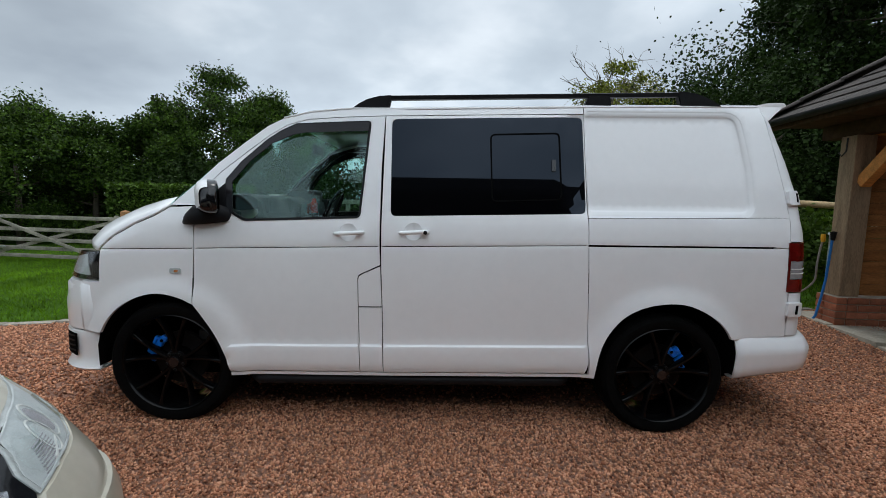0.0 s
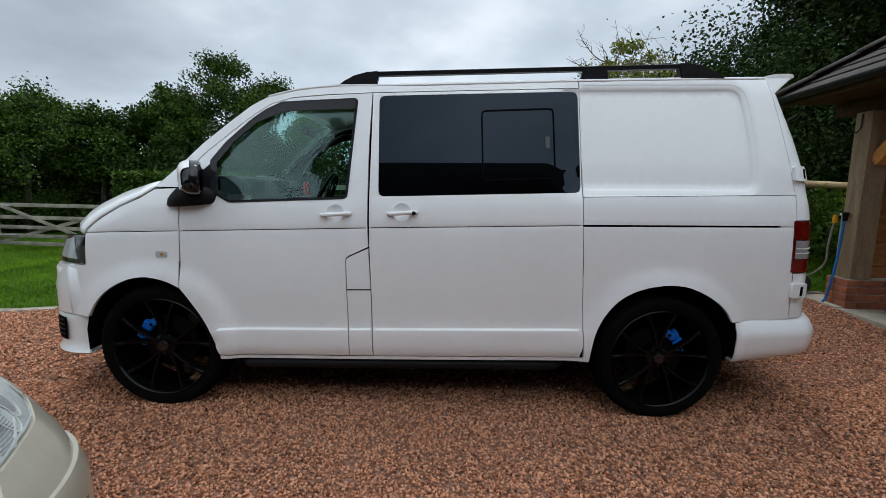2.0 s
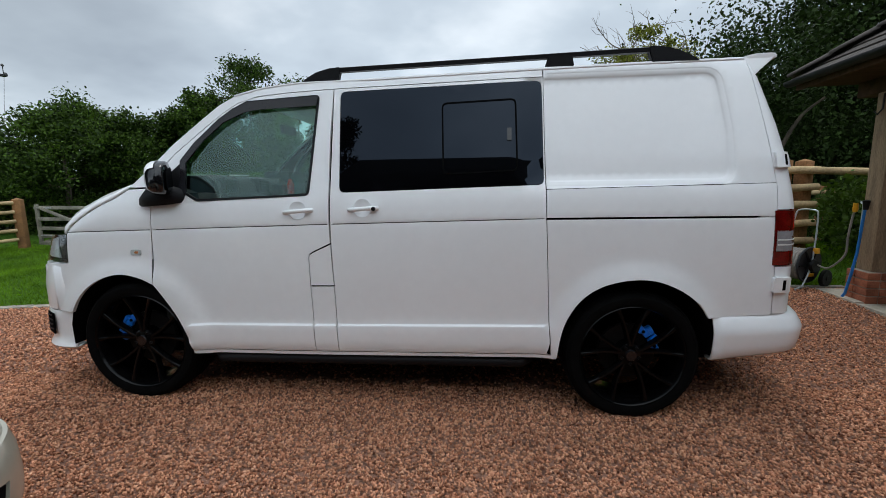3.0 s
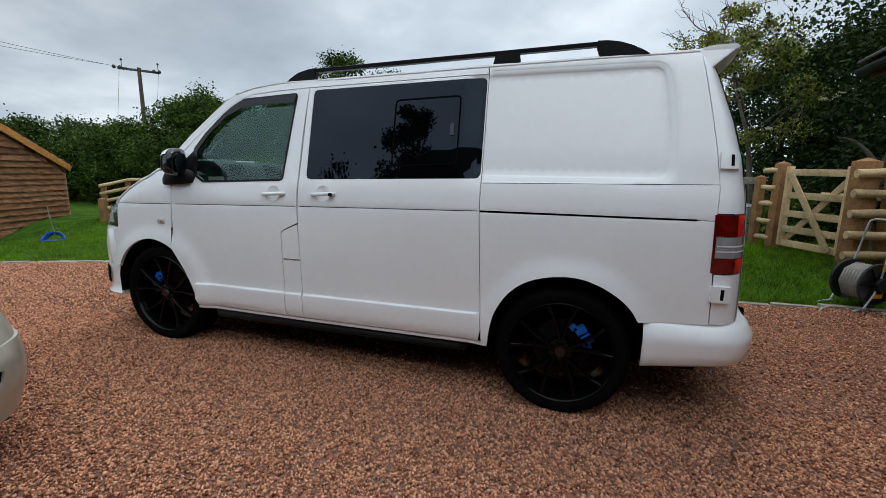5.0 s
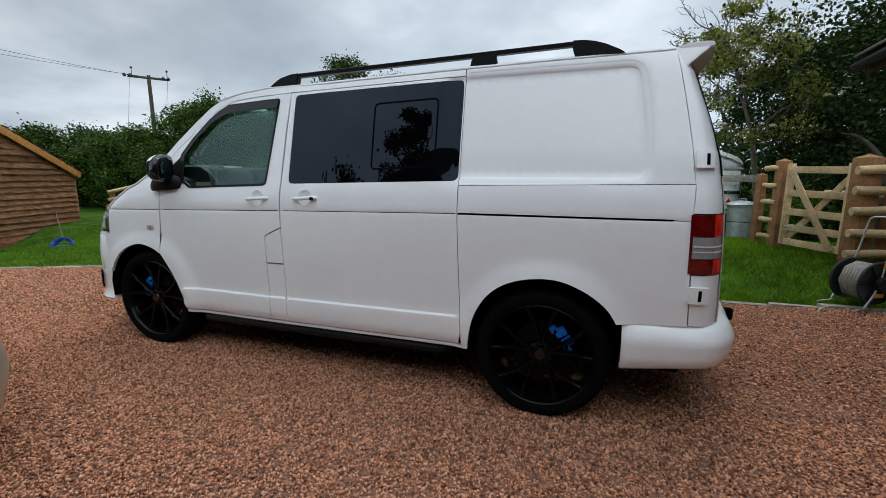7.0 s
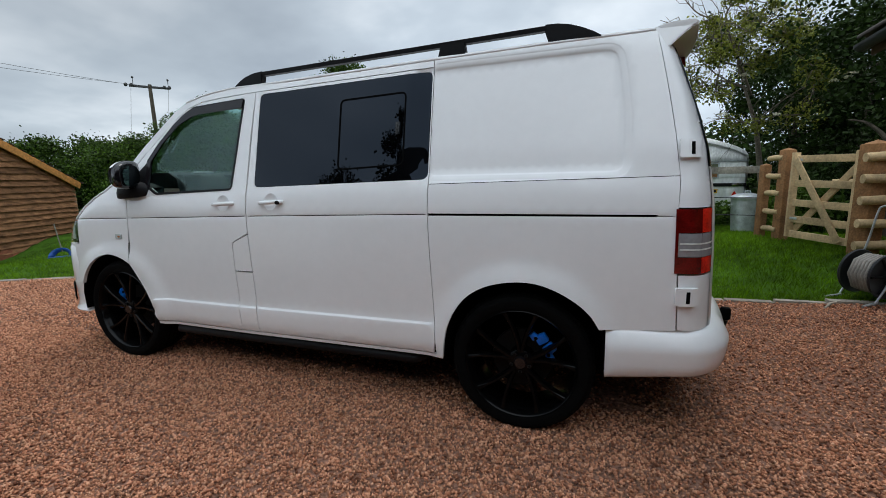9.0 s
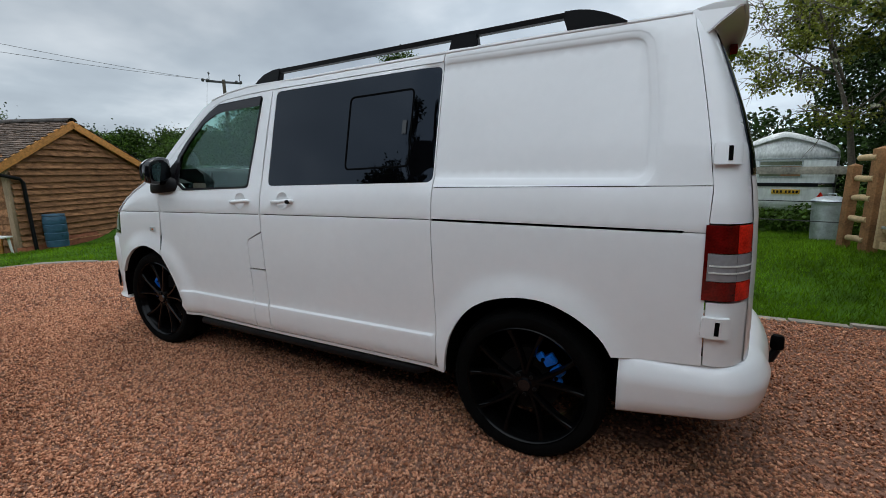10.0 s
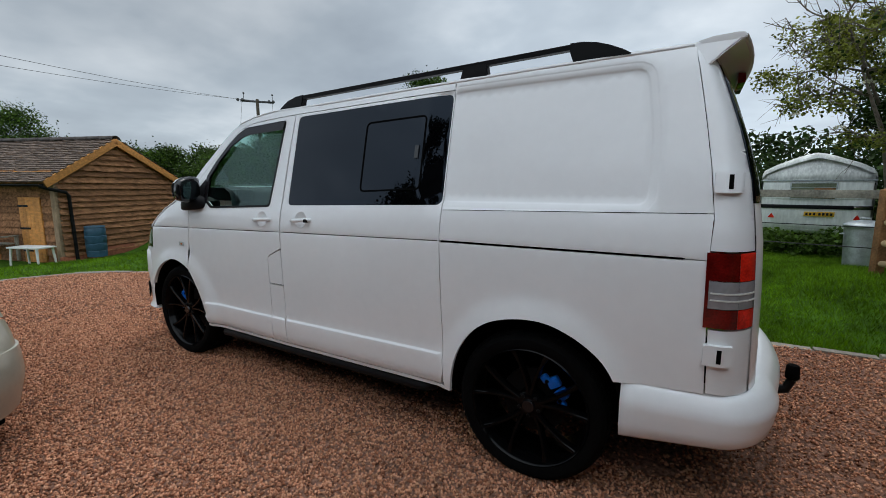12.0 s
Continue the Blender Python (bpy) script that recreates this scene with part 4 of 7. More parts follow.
# door mirrors
def door_mirror(k):
    f = 1 if k == 0 else -1
    Y = lambda y: y if k == 0 else 2 * YC - y
    mir = thing("door_mirror", "", "")
    mir.parent = van
    # shell: rings across its width
    rings = []
    for t in np.linspace(0, 1, 9):
        y = 0.030 - 0.215 * t
        s = math.sin(math.pi * (0.13 + 0.80 * t)) ** 0.26
        ring = []
        for a in np.linspace(0, 2 * math.pi, 20)[:-1]:
            c, sn = math.cos(a), math.sin(a)
            x = -1.238 + 0.108 * t + s * (0.046 * abs(c) ** 0.45 if c > 0 else -0.088 * abs(c) ** 0.75)
            z = 1.406 - 0.018 * t + (0.104 - 0.014 * t) * s * abs(sn) ** 0.5 * (1 if sn > 0 else -1)
            ring.append((x, Y(y), z))
        rings.append(ring + ring[:1])
    cap = [[(p[0] - 0.004, p[1] - f * 0.003, p[2] + 0.003) for p in ring[5:12]] for ring in rings[1:]]
    sh = grid_object("mirror_shell", rings, GLOSSBLACK, mir, sharp=60)
    bm = bmesh.new(); bm.from_mesh(sh.data)
    bmesh.ops.remove_doubles(bm, verts=bm.verts, dist=1e-5)
    bmesh.ops.holes_fill(bm, edges=[e for e in bm.edges if len(e.link_faces) == 1], sides=0)
    bmesh.ops.recalc_face_normals(bm, faces=bm.faces)
    bm.to_mesh(sh.data); bm.free(); sh.data.shade_smooth()
    grid_object("mirror_cap", cap, PAINT, mir, sharp=70, label="white mirror cap")
    poly = round_poly([(-0.160, 1.328), (-0.160, 1.440), (0.004, 1.468), (0.004, 1.328)], 0.045)
    mesh_object("mirror_glass", [(-1.1895 + 0.108 * (0.030 - p[0]) / 0.215, Y(p[0]), p[1]) for p in poly], [tuple(range(len(poly)))], MIRROR, mir)
    # foot, reaching back to the door
    foot = []
    for x, y, za, zb in ((-1.40, 0.0, 1.237, 1.265), (-1.37, -0.035, 1.236, 1.30), (-1.31, -0.06, 1.237, 1.345), (-1.22, -0.055, 1.243, 1.36), (-1.15, -0.02, 1.252, 1.34), (-1.11, 0.03, 1.262, 1.31)):
        foot.append([(x, Y(y + 0.10), za), (x, Y(y + 0.01), za), (x, Y(y), za + 0.012), (x, Y(y), zb - 0.02), (x, Y(y + 0.02), zb), (x, Y(y + 0.10), zb), (x, Y(y + 0.10), za)])
    grid_object("mirror_foot", foot, BLACK, mir, sharp=50)
    tri = [(-1.335, 1.335), (-1.15, 1.50), (-1.125, 1.325), (-1.15, 1.26), (-1.33, 1.245)]
    skin("mirror_triangle", side, tri, (), BLACK, mir, 0.05, gap=0, depth=0.006, mirror=None if k == 0 else YC, back=-0.008)


door_mirror(0)
door_mirror(1)


# wheels
def wheel(x, y, z, f, cal_angle):
    """f: +1 for a wheel whose face looks to -y."""
    w = thing("road_wheel", "", "")
    w.parent = van
    w.matrix_world = Matrix.Translation((x, y, z)) @ Matrix.Rotation(0 if f > 0 else math.pi, 4, "Z")
    R, T = 0.384, 0.245
    prof = [(0.294, 0.01), (0.303, -0.006), (0.325, -0.016), (0.352, -0.012), (0.371, 0.006), (0.380, 0.025), (R, 0.045)]
    for k in range(4):
        y0 = 0.06 + k * 0.038
        prof += [(R, y0), (R - 0.008, y0 + 0.003), (R - 0.008, y0 + 0.009), (R, y0 + 0.012)]
    prof += [(R, T - 0.045), (0.373, T - 0.01), (0.32, T + 0.01), (0.294, T - 0.01)]
    tyre = lathe("tyre", prof, RUBBER, w, 72, "Y")
    # shoulder tread blocks
    v, fc = [], []
    for i in range(72):
        a0 = 2 * math.pi * i / 72
        for (r0, yy0), (r1, yy1) in (((0.374, 0.006), (0.387, 0.046)),):
            s = len(v)
            for da in (0.0, 0.055):
                for r, yy in ((r0, yy0), (r1, yy1), (r1 - 0.02, yy1 + 0.004), (r0 - 0.014, yy0 + 0.012)):
                    v.append((r * math.cos(a0 + da), yy, r * math.sin(a0 + da)))
            fc += [(s, s + 1, s + 5, s + 4), (s + 1, s + 2, s + 6, s + 5), (s, s + 3, s + 2, s + 1), (s + 4, s + 5, s + 6, s + 7), (s + 3, s, s + 4, s + 7)]
    mesh_object("tread", v, fc, RUBBER, tyre)
    rim = lathe("rim", [(0.300, 0.018), (0.303, -0.004), (0.297, -0.010), (0.291, -0.004), (0.287, 0.012), (0.280, 0.03), (0.272, 0.05), (0.268, 0.14), (0.276, T - 0.01), (0.296, T)], RIM, w, 72, "Y")
    lathe("hub_cap", [(0.0, 0.008), (0.030, 0.008), (0.034, 0.014), (0.036, 0.03)], GLOSSBLACK, rim, 24, "Y")
    lathe("hub", [(0.034, 0.022), (0.052, 0.024), (0.068, 0.034), (0.074, 0.06), (0.074, 0.10), (0.0, 0.10)], RIM, rim, 40, "Y")
    for i in range(5):
        a = 2 * math.pi * (i + 0.5) / 5 + math.pi / 2
        lathe("wheel_nut", [(0.0, 0.016), (0.008, 0.016), (0.010, 0.02), (0.010, 0.035)], STEEL, rim, 8, "Y", (0.052 * math.cos(a), 0, 0.052 * math.sin(a)))
    for i in range(5):
        for sgn in (-1, 1):
            a0 = 2 * math.pi * i / 5 + math.pi / 2 + sgn * 0.10
            a1 = 2 * math.pi * i / 5 + math.pi / 2 + sgn * 0.30
            pts = []
            for t in np.linspace(0, 1, 8):
                a = a0 + (a1 - a0) * t ** 0.9
                r = 0.055 + (0.287 - 0.055) * t
                pts.append((r, a, 0.026 - 0.016 * t ** 2 * 1.2, 0.0115 - 0.002 * t + 0.006 * max(0, t - 0.8) * 5))
            rows = []
            for r, a, yy, hw in pts:
                cx, cz = r * math.cos(a), r * math.sin(a)
                tx, tz = -math.sin(a), math.cos(a)
                rows.append([(cx + tx * o * hw, yy + d, cz + tz * o * hw) for o, d in ((-1.3, 0.035), (-1.0, 0.004), (-0.55, -0.003), (0.55, -0.003), (1.0, 0.004), (1.3, 0.035))])
            grid_object("spoke", rows, RIM, rim, sharp=50)
    lathe("brake_disc", [(0.06, 0.10), (0.165, 0.10), (0.168, 0.104), (0.168, 0.125), (0.06, 0.125)], STEEL, w, 48, "Y")
    # two lobed halves of the caliper, with pins and a dark bridge between them
    m = Matrix.Rotation(-cal_angle, 4, "Y")
    bridge = bmesh.new()
    add_box(bridge, (0.128, 0.085, -0.05), (0.185, 0.15, 0.05), 0.010, m)
    caliper = part("brake_caliper", bridge, SEAM, w, smooth=True, angle=40)
    for sg in (-1, 1):
        bm = bmesh.new()
        add_box(bm, (0.126, 0.062, min(sg * 0.022, sg * 0.078)), (0.190, 0.10, max(sg * 0.022, sg * 0.078)), 0.012, m @ Matrix.Rotation(sg * 0.10, 4, "Y"))
        add_box(bm, (0.118, 0.056, min(sg * 0.050, sg * 0.092)), (0.158, 0.085, max(sg * 0.050, sg * 0.092)), 0.010, m)
        add_box(bm, (0.168, 0.054, min(sg * 0.018, sg * 0.052)), (0.188, 0.075, max(sg * 0.018, sg * 0.052)), 0.006, m)
        part("caliper_half", bm, BLUE, caliper, "bright blue painted brake caliper", smooth=True, angle=40)
        lathe("guide_pin", [(0.0, 0.050), (0.008, 0.050), (0.010, 0.056), (0.010, 0.07)], SEAM, caliper, 12, "Y", tuple(m @ Vector((0.142, 0, sg * 0.056))))
    return w


wheel(-1.508, 0.010, 0.386, 1, math.radians(150))
wheel(1.508, -0.014, 0.336, 1, math.radians(38))
wheel(-1.508, 2 * YC - 0.014, 0.389, -1, math.radians(30))
wheel(1.508, 2 * YC - 0.006, 0.337, -1, math.radians(142))
# wheel housings and underside
ARCH_LINES = (ARCH_F2 + ARCH_F + [(-1.926, 0.50), (-1.93, 0.37)], ARCH_R + [(1.922, 0.50), (1.926, 0.35)])
for (cx, cz), arch in zip(ARCHES, ARCH_LINES):
    for k in (0, 1):
        rows = []
        for x, z in arch:
            d = Vector((x - cx, z - cz)).normalized() * 0.005
            rows.append([(x + d.x, y if k == 0 else 2 * YC - y, z + d.y) for y in (side(x, max(z, 0.36)) + 0.008, 0.10, 0.32)])
        grid_object("wheel_housing", rows, SEAM, van, sharp=0)
        bm = bmesh.new()
        add_box(bm, (cx - 0.43, 0.30 if k == 0 else 2 * YC - 0.32, 0.30), (cx + 0.43, 0.32 if k == 0 else 2 * YC - 0.30, 0.82))
        part("housing_back", bm, SEAM, van)
bm = bmesh.new()
add_box(bm, (-1.08, 0.09, 0.27), (1.04, 2 * YC - 0.09, 0.36), 0.01)
# hung low to block light, so the ground beneath stays dark
add_box(bm, (-1.08, 0.26, 0.175), (1.04, 2 * YC - 0.26, 0.30), 0.03)
add_box(bm, (-2.1, 0.33, 0.19), (2.3, 2 * YC - 0.33, 0.44), 0.02)
part("underbody", bm, SEAM, van)
for x in (-1.508, 1.508):
    tube("axle", [(x, 0.15, 0.33), (x, 2 * YC - 0.15, 0.33)], 0.04, SEAM, van, 10)
tow = tube("tow_bar", [(2.30, YC, 0.30), (2.58, YC, 0.30), (2.665, YC, 0.325), (2.687, YC, 0.385)], [0.03, 0.026, 0.024, 0.022], BLACK, van, 12)
lathe("ball_cover", [(0.0, 0.468), (0.024, 0.466), (0.031, 0.455), (0.033, 0.40), (0.028, 0.388), (0.0, 0.388)], RUBBER, tow, 20, "Z", (2.687, YC, 0))

# interior seen through the door glass
box("cab_floor", (-1.4, 0.12, 0.5), (-0.2, 2 * YC - 0.12, 0.56), TRIM, van)
dash = []
for x, z in ((-1.50, 1.30), (-1.42, 1.385), (-1.25, 1.415), (-1.06, 1.415), (-0.99, 1.37), (-0.965, 1.24), (-1.03, 1.0), (-1.12, 0.7)):
    dash.append([(x + 0.02 * math.sin(i * 0.9), y, z + 0.007 * math.sin(i * 1.7)) for i, y in enumerate(np.linspace(0.14, 2 * YC - 0.14, 12))])
dashboard = grid_object("dashboard", dash, TRIM, van, sharp=50)
for yv in (0.17, 0.60, 1.62):
    vent = box("air_vent", (-1.03, yv, 1.30), (-0.955, yv + 0.15, 1.40), TRIM, dashboard, 0.012, label="grey-rimmed air vent")
    box("vent_opening", (-0.96, yv + 0.015, 1.312), (-0.948, yv + 0.135, 1.388), SEAM, vent, 0.004)
    for zv in (1.33, 1.35, 1.37):
        box("vent_slat", (-0.955, yv + 0.018, zv - 0.002), (-0.943, yv + 0.132, zv + 0.003), BLACK, vent, 0.001)
box("glovebox_lid", (-0.985, 0.34, 1.02), (-0.955, 0.58, 1.22), TRIM, dashboard, 0.012)
box("paper_slip", (-1.0, 0.30, 1.414), (-0.93, 0.42, 1.422), WHITEPL, dashboard, 0.001, label="white slip of paper")
box("centre_screen", (-1.0, YC - 0.14, 1.14), (-0.945, YC + 0.14, 1.36), GLOSSBLACK, dashboard, 0.01)
box("instrument_hood", (-1.20, 1.16, 1.37), (-0.97, 1.52, 1.475), TRIM, dashboard, 0.03)
sw = thing("steering_wheel", "", "")
sw.parent = van
ring = [Vector((0.19 * math.cos(a) * 0.45, 0.19 * math.sin(a), 0.19 * math.cos(a) * 0.9)) for a in np.linspace(0, 2 * math.pi, 33)]
tube("wheel_rim", [p + Vector((-0.84, 1.34, 1.30)) for p in ring], 0.017, GLOSSBLACK, sw, 10)
for a in (0.0, 2.1, -2.1):
    tube("wheel_spoke", [(-0.84, 1.34, 1.30), (-0.84 + 0.18 * math.cos(a) * 0.45, 1.34 + 0.18 * math.sin(a), 1.30 + 0.18 * math.cos(a) * 0.9)], 0.018, TRIM, sw, 8)


def cab_seat(y):
    s = thing("cab_seat", "", "")
    s.parent = van
    box("seat_base", (-0.55, y - 0.25, 0.56), (-0.05, y + 0.25, 0.70), TRIM, s, 0.02)
    box("seat_cushion", (-0.62, y - 0.25, 0.70), (-0.08, y + 0.25, 0.84), SEATCLOTH, s, 0.05)
    m = Matrix.Translation((-0.12, y, 0.80)) @ Matrix.Rotation(radians(12), 4, "Y")
    box("backrest", (-0.07, -0.24, 0), (0.07, 0.24, 0.58), SEATCLOTH, s, 0.05, m=m)
    box("headrest", (-0.05, -0.13, 0.62), (0.05, 0.13, 0.82), SEATCLOTH, s, 0.04, m=m)


cab_seat(0.50)
cab_seat(1.34)
grid_object("partition", [[(0.06, 0.10 + k, z), (0.06, 2 * YC - 0.10 - k, z)] for z, k in ((0.5, 0.02), (1.3, 0.02), (1.9, 0.08))], SEATCLOTH, van, thick=0.01)
lathe("drinks_bottle", [(0.0, 1.28), (0.028, 1.28), (0.030, 1.36), (0.016, 1.385), (0.014, 1.40), (0.0, 1.402)], REDBRIGHT, van, 16, "Z", (-0.93, 1.08, 0))
box("interior_mirror", (-0.86, YC - 0.12, 1.74), (-0.83, YC + 0.12, 1.81), BLACK, van, 0.015)

# ---- kerbs and paving ----
def kerb_run(line, step, width, rise, label):
    run = thing("kerb", label, "kerb")
    tagged(run, kind="structure")
    rng = random.Random(5)
    pts = [Vector(p) for p in line]
    seg = 0
    for a, b in zip(pts, pts[1:]):
        k = max(1, round((b - a).length / step))
        for i in range(k):
            p, q = a.lerp(b, i / k), a.lerp(b, (i + 1) / k)
            c, d = (p + q) / 2, (q - p)
            L = d.length - 0.012
            z = ground_z(c.x, c.y)
            m = Matrix.Translation((c.x, c.y, z + rng.uniform(-0.008, 0.008))) @ Matrix.Rotation(math.atan2(d.y, d.x), 4, "Z") @ Matrix.Rotation(rng.uniform(-0.02, 0.02), 4, "X")
            box("kerb_stone", (-L / 2, -width / 2 + rng.uniform(-0.01, 0.01), -0.08), (L / 2, width / 2 + rng.uniform(-0.01, 0.01), rise), KERB, run, 0.008, m=m)
    return run


kerb_run(EDGE[:8], 0.42, 0.11, 0.015, "row of flush pale kerb stones along the lawn")
kerb_run([(4.75, 2.58), (2.7, 2.56), (0.0, 2.43), (-2.5, 2.31), (-4.1, 2.17)], 0.45, 0.085, 0.016, "row of low pale kerb stones behind the van")

P0, U, V = Vector((4.46, 2.12)), Vector((-0.10, -0.995)), Vector((0.995, -0.10))


def cp(a, b, z):
    """A place in the carport's own plan: a along its front, b into it."""
    q = P0 + U * a + V * b
    return (q.x, q.y, z)


CARM = Matrix.Translation((P0.x, P0.y, 0)) @ Matrix.Rotation(math.atan2(U.y, U.x), 4, "Z")
paving = thing("paving", "pale stone paving slabs at the foot of the carport", "paving")
tagged(paving, kind="structure")
for i in range(7):
    for j in range(6):
        mid = P0 + U * (-0.07 + i * 0.6) + V * (0.17 + j * 0.6)
        z = ground_z(mid.x, mid.y) - 0.014
        box("paving_slab", (-0.36 + i * 0.6, -0.12 + j * 0.6, z - 0.06), (0.225 + i * 0.6, 0.465 + j * 0.6, z + 0.03 + 0.004 * ((i * 7 + j * 3) % 3)), SLAB, paving, 0.006, m=CARM)

# ---- timber carport ----
carport = thing("timber_carport", "oak-framed carport with a brick plinth and clay-tiled roof", "carport")


def crt(name, lo, hi, material, bevel=0.008, parent=carport, extra=None, label=""):
    return box(name, lo, hi, material, parent, bevel, label, m=CARM @ extra if extra else CARM)


crt("corner_post", (0.0, 0.0, 0.435), (0.20, 0.20, 2.14), OAKGREY, 0.012, label="pale weathered oak post")
crt("post", (3.2, 0.0, 0.14), (3.4, 0.20, 2.14), OAKGREY, 0.012)
# plate, soffit and fascia take the timber colour darkened for eaves shade
crt("wall_plate", (-0.3, 0.02, 2.14), (5.0, 0.18, 2.29), EAVESHADE, 0.01)
crt("tie_beam", (0.02, 0.2, 2.14), (0.18, 3.2, 2.288), OAK, 0.01)
brace = Matrix.Translation((0.20, 0.1, 1.64)) @ Matrix.Rotation(radians(-45), 4, "Y")
crt("curved_brace", (0.0, -0.05, -0.06), (0.66, 0.05, 0.06), OAK, 0.012, extra=brace)
# plinth of bricks under the post and the end wall
plinth = box("plinth_core", (-0.035, -0.035, 0.05), (0.225, 3.2, 0.430), MORTAR, carport, 0.003, m=CARM)
for c in range(5):
    z = 0.047 + c * 0.078
    off = 0.112 if c % 2 else 0.0
    crt("brick", (-0.045, -0.045, z), (0.060, 0.060, z + 0.067), BRICK, 0.004, plinth)
    crt("brick", (0.070, -0.045, z), (0.235, 0.060, z + 0.067), BRICK, 0.004, plinth)
    for k in range(14):
        b0 = 0.070 + k * 0.225 - off
        crt("brick", (0.130, max(0.070, b0), z), (0.235, b0 + 0.215, z + 0.067), BRICK, 0.004, plinth)
# boarded walls inside, their shade put into the oak colour
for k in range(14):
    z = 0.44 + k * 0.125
    crt("wall_board", (0.10 + 0.004 * (k % 3), 0.2, z), (0.135, 3.2, z + 0.121), OAKSHADE, 0.003)
crt("back_wall", (0.1, 3.2, 0.1), (5.0, 3.26, 3.4), OAKSHADE, 0.004)
crt("soffit", (-0.36, -0.46, 2.29), (5.0, 0.9, 2.305), EAVESHADE, 0.002)
crt("fascia", (-0.38, -0.5, 2.26), (5.2, -0.475, 2.37), EAVESHADE, 0.004)
gut = []
for a in (-0.40, 5.2):
    gut.append([cp(a, -0.56 + 0.055 * math.cos(t), 2.35 + 0.055 * math.sin(t)) for t in np.linspace(math.pi, 2 * math.pi, 9)])
grid_object("gutter", gut, BLACK, carport, thick=0.004, sharp=0)
PITCH = radians(34)
RM = CARM @ Matrix.Translation((-0.40, -0.53, 2.36)) @ Matrix.Rotation(PITCH, 4, "X")
CPI = math.cos(PITCH)
# front slope, cut along the hip, and the end slope behind it
deck = [(0, 0), (5.6, 0), (5.6, 3.6), (3.6 * CPI, 3.6)]
mesh_object("roof_deck", [RM @ Vector((x, y, 0.0)) for x, y in deck] + [RM @ Vector((x, y, -0.03)) for x, y in deck], [(0, 1, 2, 3), (7, 6, 5, 4), (0, 4, 5, 1), (3, 2, 6, 7), (0, 3, 7, 4)], POSTWOOD, carport)
apex = RM @ Vector((3.6 * CPI, 3.6, 0.0))
mesh_object("end_slope", [RM @ Vector((0, 0, 0)), apex, Vector(cp(-0.40, 5.5, 2.36))], [(0, 1, 2)], TILE, carport)
rng = random.Random(11)
tile_mesh = None
for j in range(18):
    for i in range(17):
        a = i * 0.265 - 0.01 - (0.13 if j % 2 else 0.0)
        if a + 0.08 < j * 0.20 * CPI:
            continue
        m = RM @ Matrix.Translation((a, j * 0.20 - 0.03, 0.012)) @ Matrix.Rotation(radians(-4.5) + rng.uniform(-0.006, 0.006), 4, "X")
        if tile_mesh is None:
            t = box("roof_tile", (0, 0, 0), (0.259, 0.27, 0.014), TILE, carport, 0.003)
            tile_mesh = t.data
        else:
            t = new("roof_tile", tile_mesh)
            t.parent = carport
        t.matrix_world = m
hip_a, hip_d = RM @ Vector((0, 0, 0.03)), (RM @ Vector((CPI, 1, 0.03)) - RM @ Vector((0, 0, 0.03)))
hm = Matrix.Translation(hip_a) @ hip_d.to_track_quat("Y", "Z").to_matrix().to_4x4()
for j in range(12):
    rows = [[hm @ Vector((0.085 * math.cos(t), y, 0.045 * math.sin(t) - 0.01 * k)) for t in np.linspace(0, math.pi, 7)] for k, y in enumerate((j * 0.36, j * 0.36 + 0.375))]
    grid_object("hip_tile", rows, TILE, carport, thick=0.012)
tube("hanging_hook", [cp(0.10, -0.012, 2.12), cp(0.10, -0.015, 1.98), cp(0.08, -0.04, 1.93), cp(0.05, -0.05, 1.97)], 0.008, WIRE, carport, 6)
tube("tap_pipe", [cp(-0.02, 0.02, 0.5), cp(-0.02, 0.02, 1.08), cp(0.02, -0.03, 1.10)], 0.014, GALV, carport, 8)

# hoses on the post
tap = thing("garden_tap", "black tap with yellow hose connectors on an oak post", "tap")
lathe("tap_body", [(0.0, -0.05), (0.02, -0.05), (0.025, 0.0), (0.032, 0.04), (0.0, 0.05)], BLACK, tap, 14, "Z", cp(0.09, -0.04, 1.08))
lathe("connector", [(0.0, -0.06), (0.018, -0.06), (0.024, -0.03), (0.02, 0.03), (0.0, 0.03)], YELLOW, tap, 14, "Z", cp(-0.04, -0.04, 1.06))
hose = thing("blue_hose", "bright blue hose hanging from the tap to the ground", "hose")
tube("hose_line", [cp(0.09, -0.045, 1.04), cp(0.085, -0.05, 0.85), cp(0.075, -0.055, 0.6), cp(0.06, -0.07, 0.40), cp(0.03, -0.085, 0.18), cp(0.01, -0.10, 0.13)], 0.013, BLUEHOSE, hose, 10)

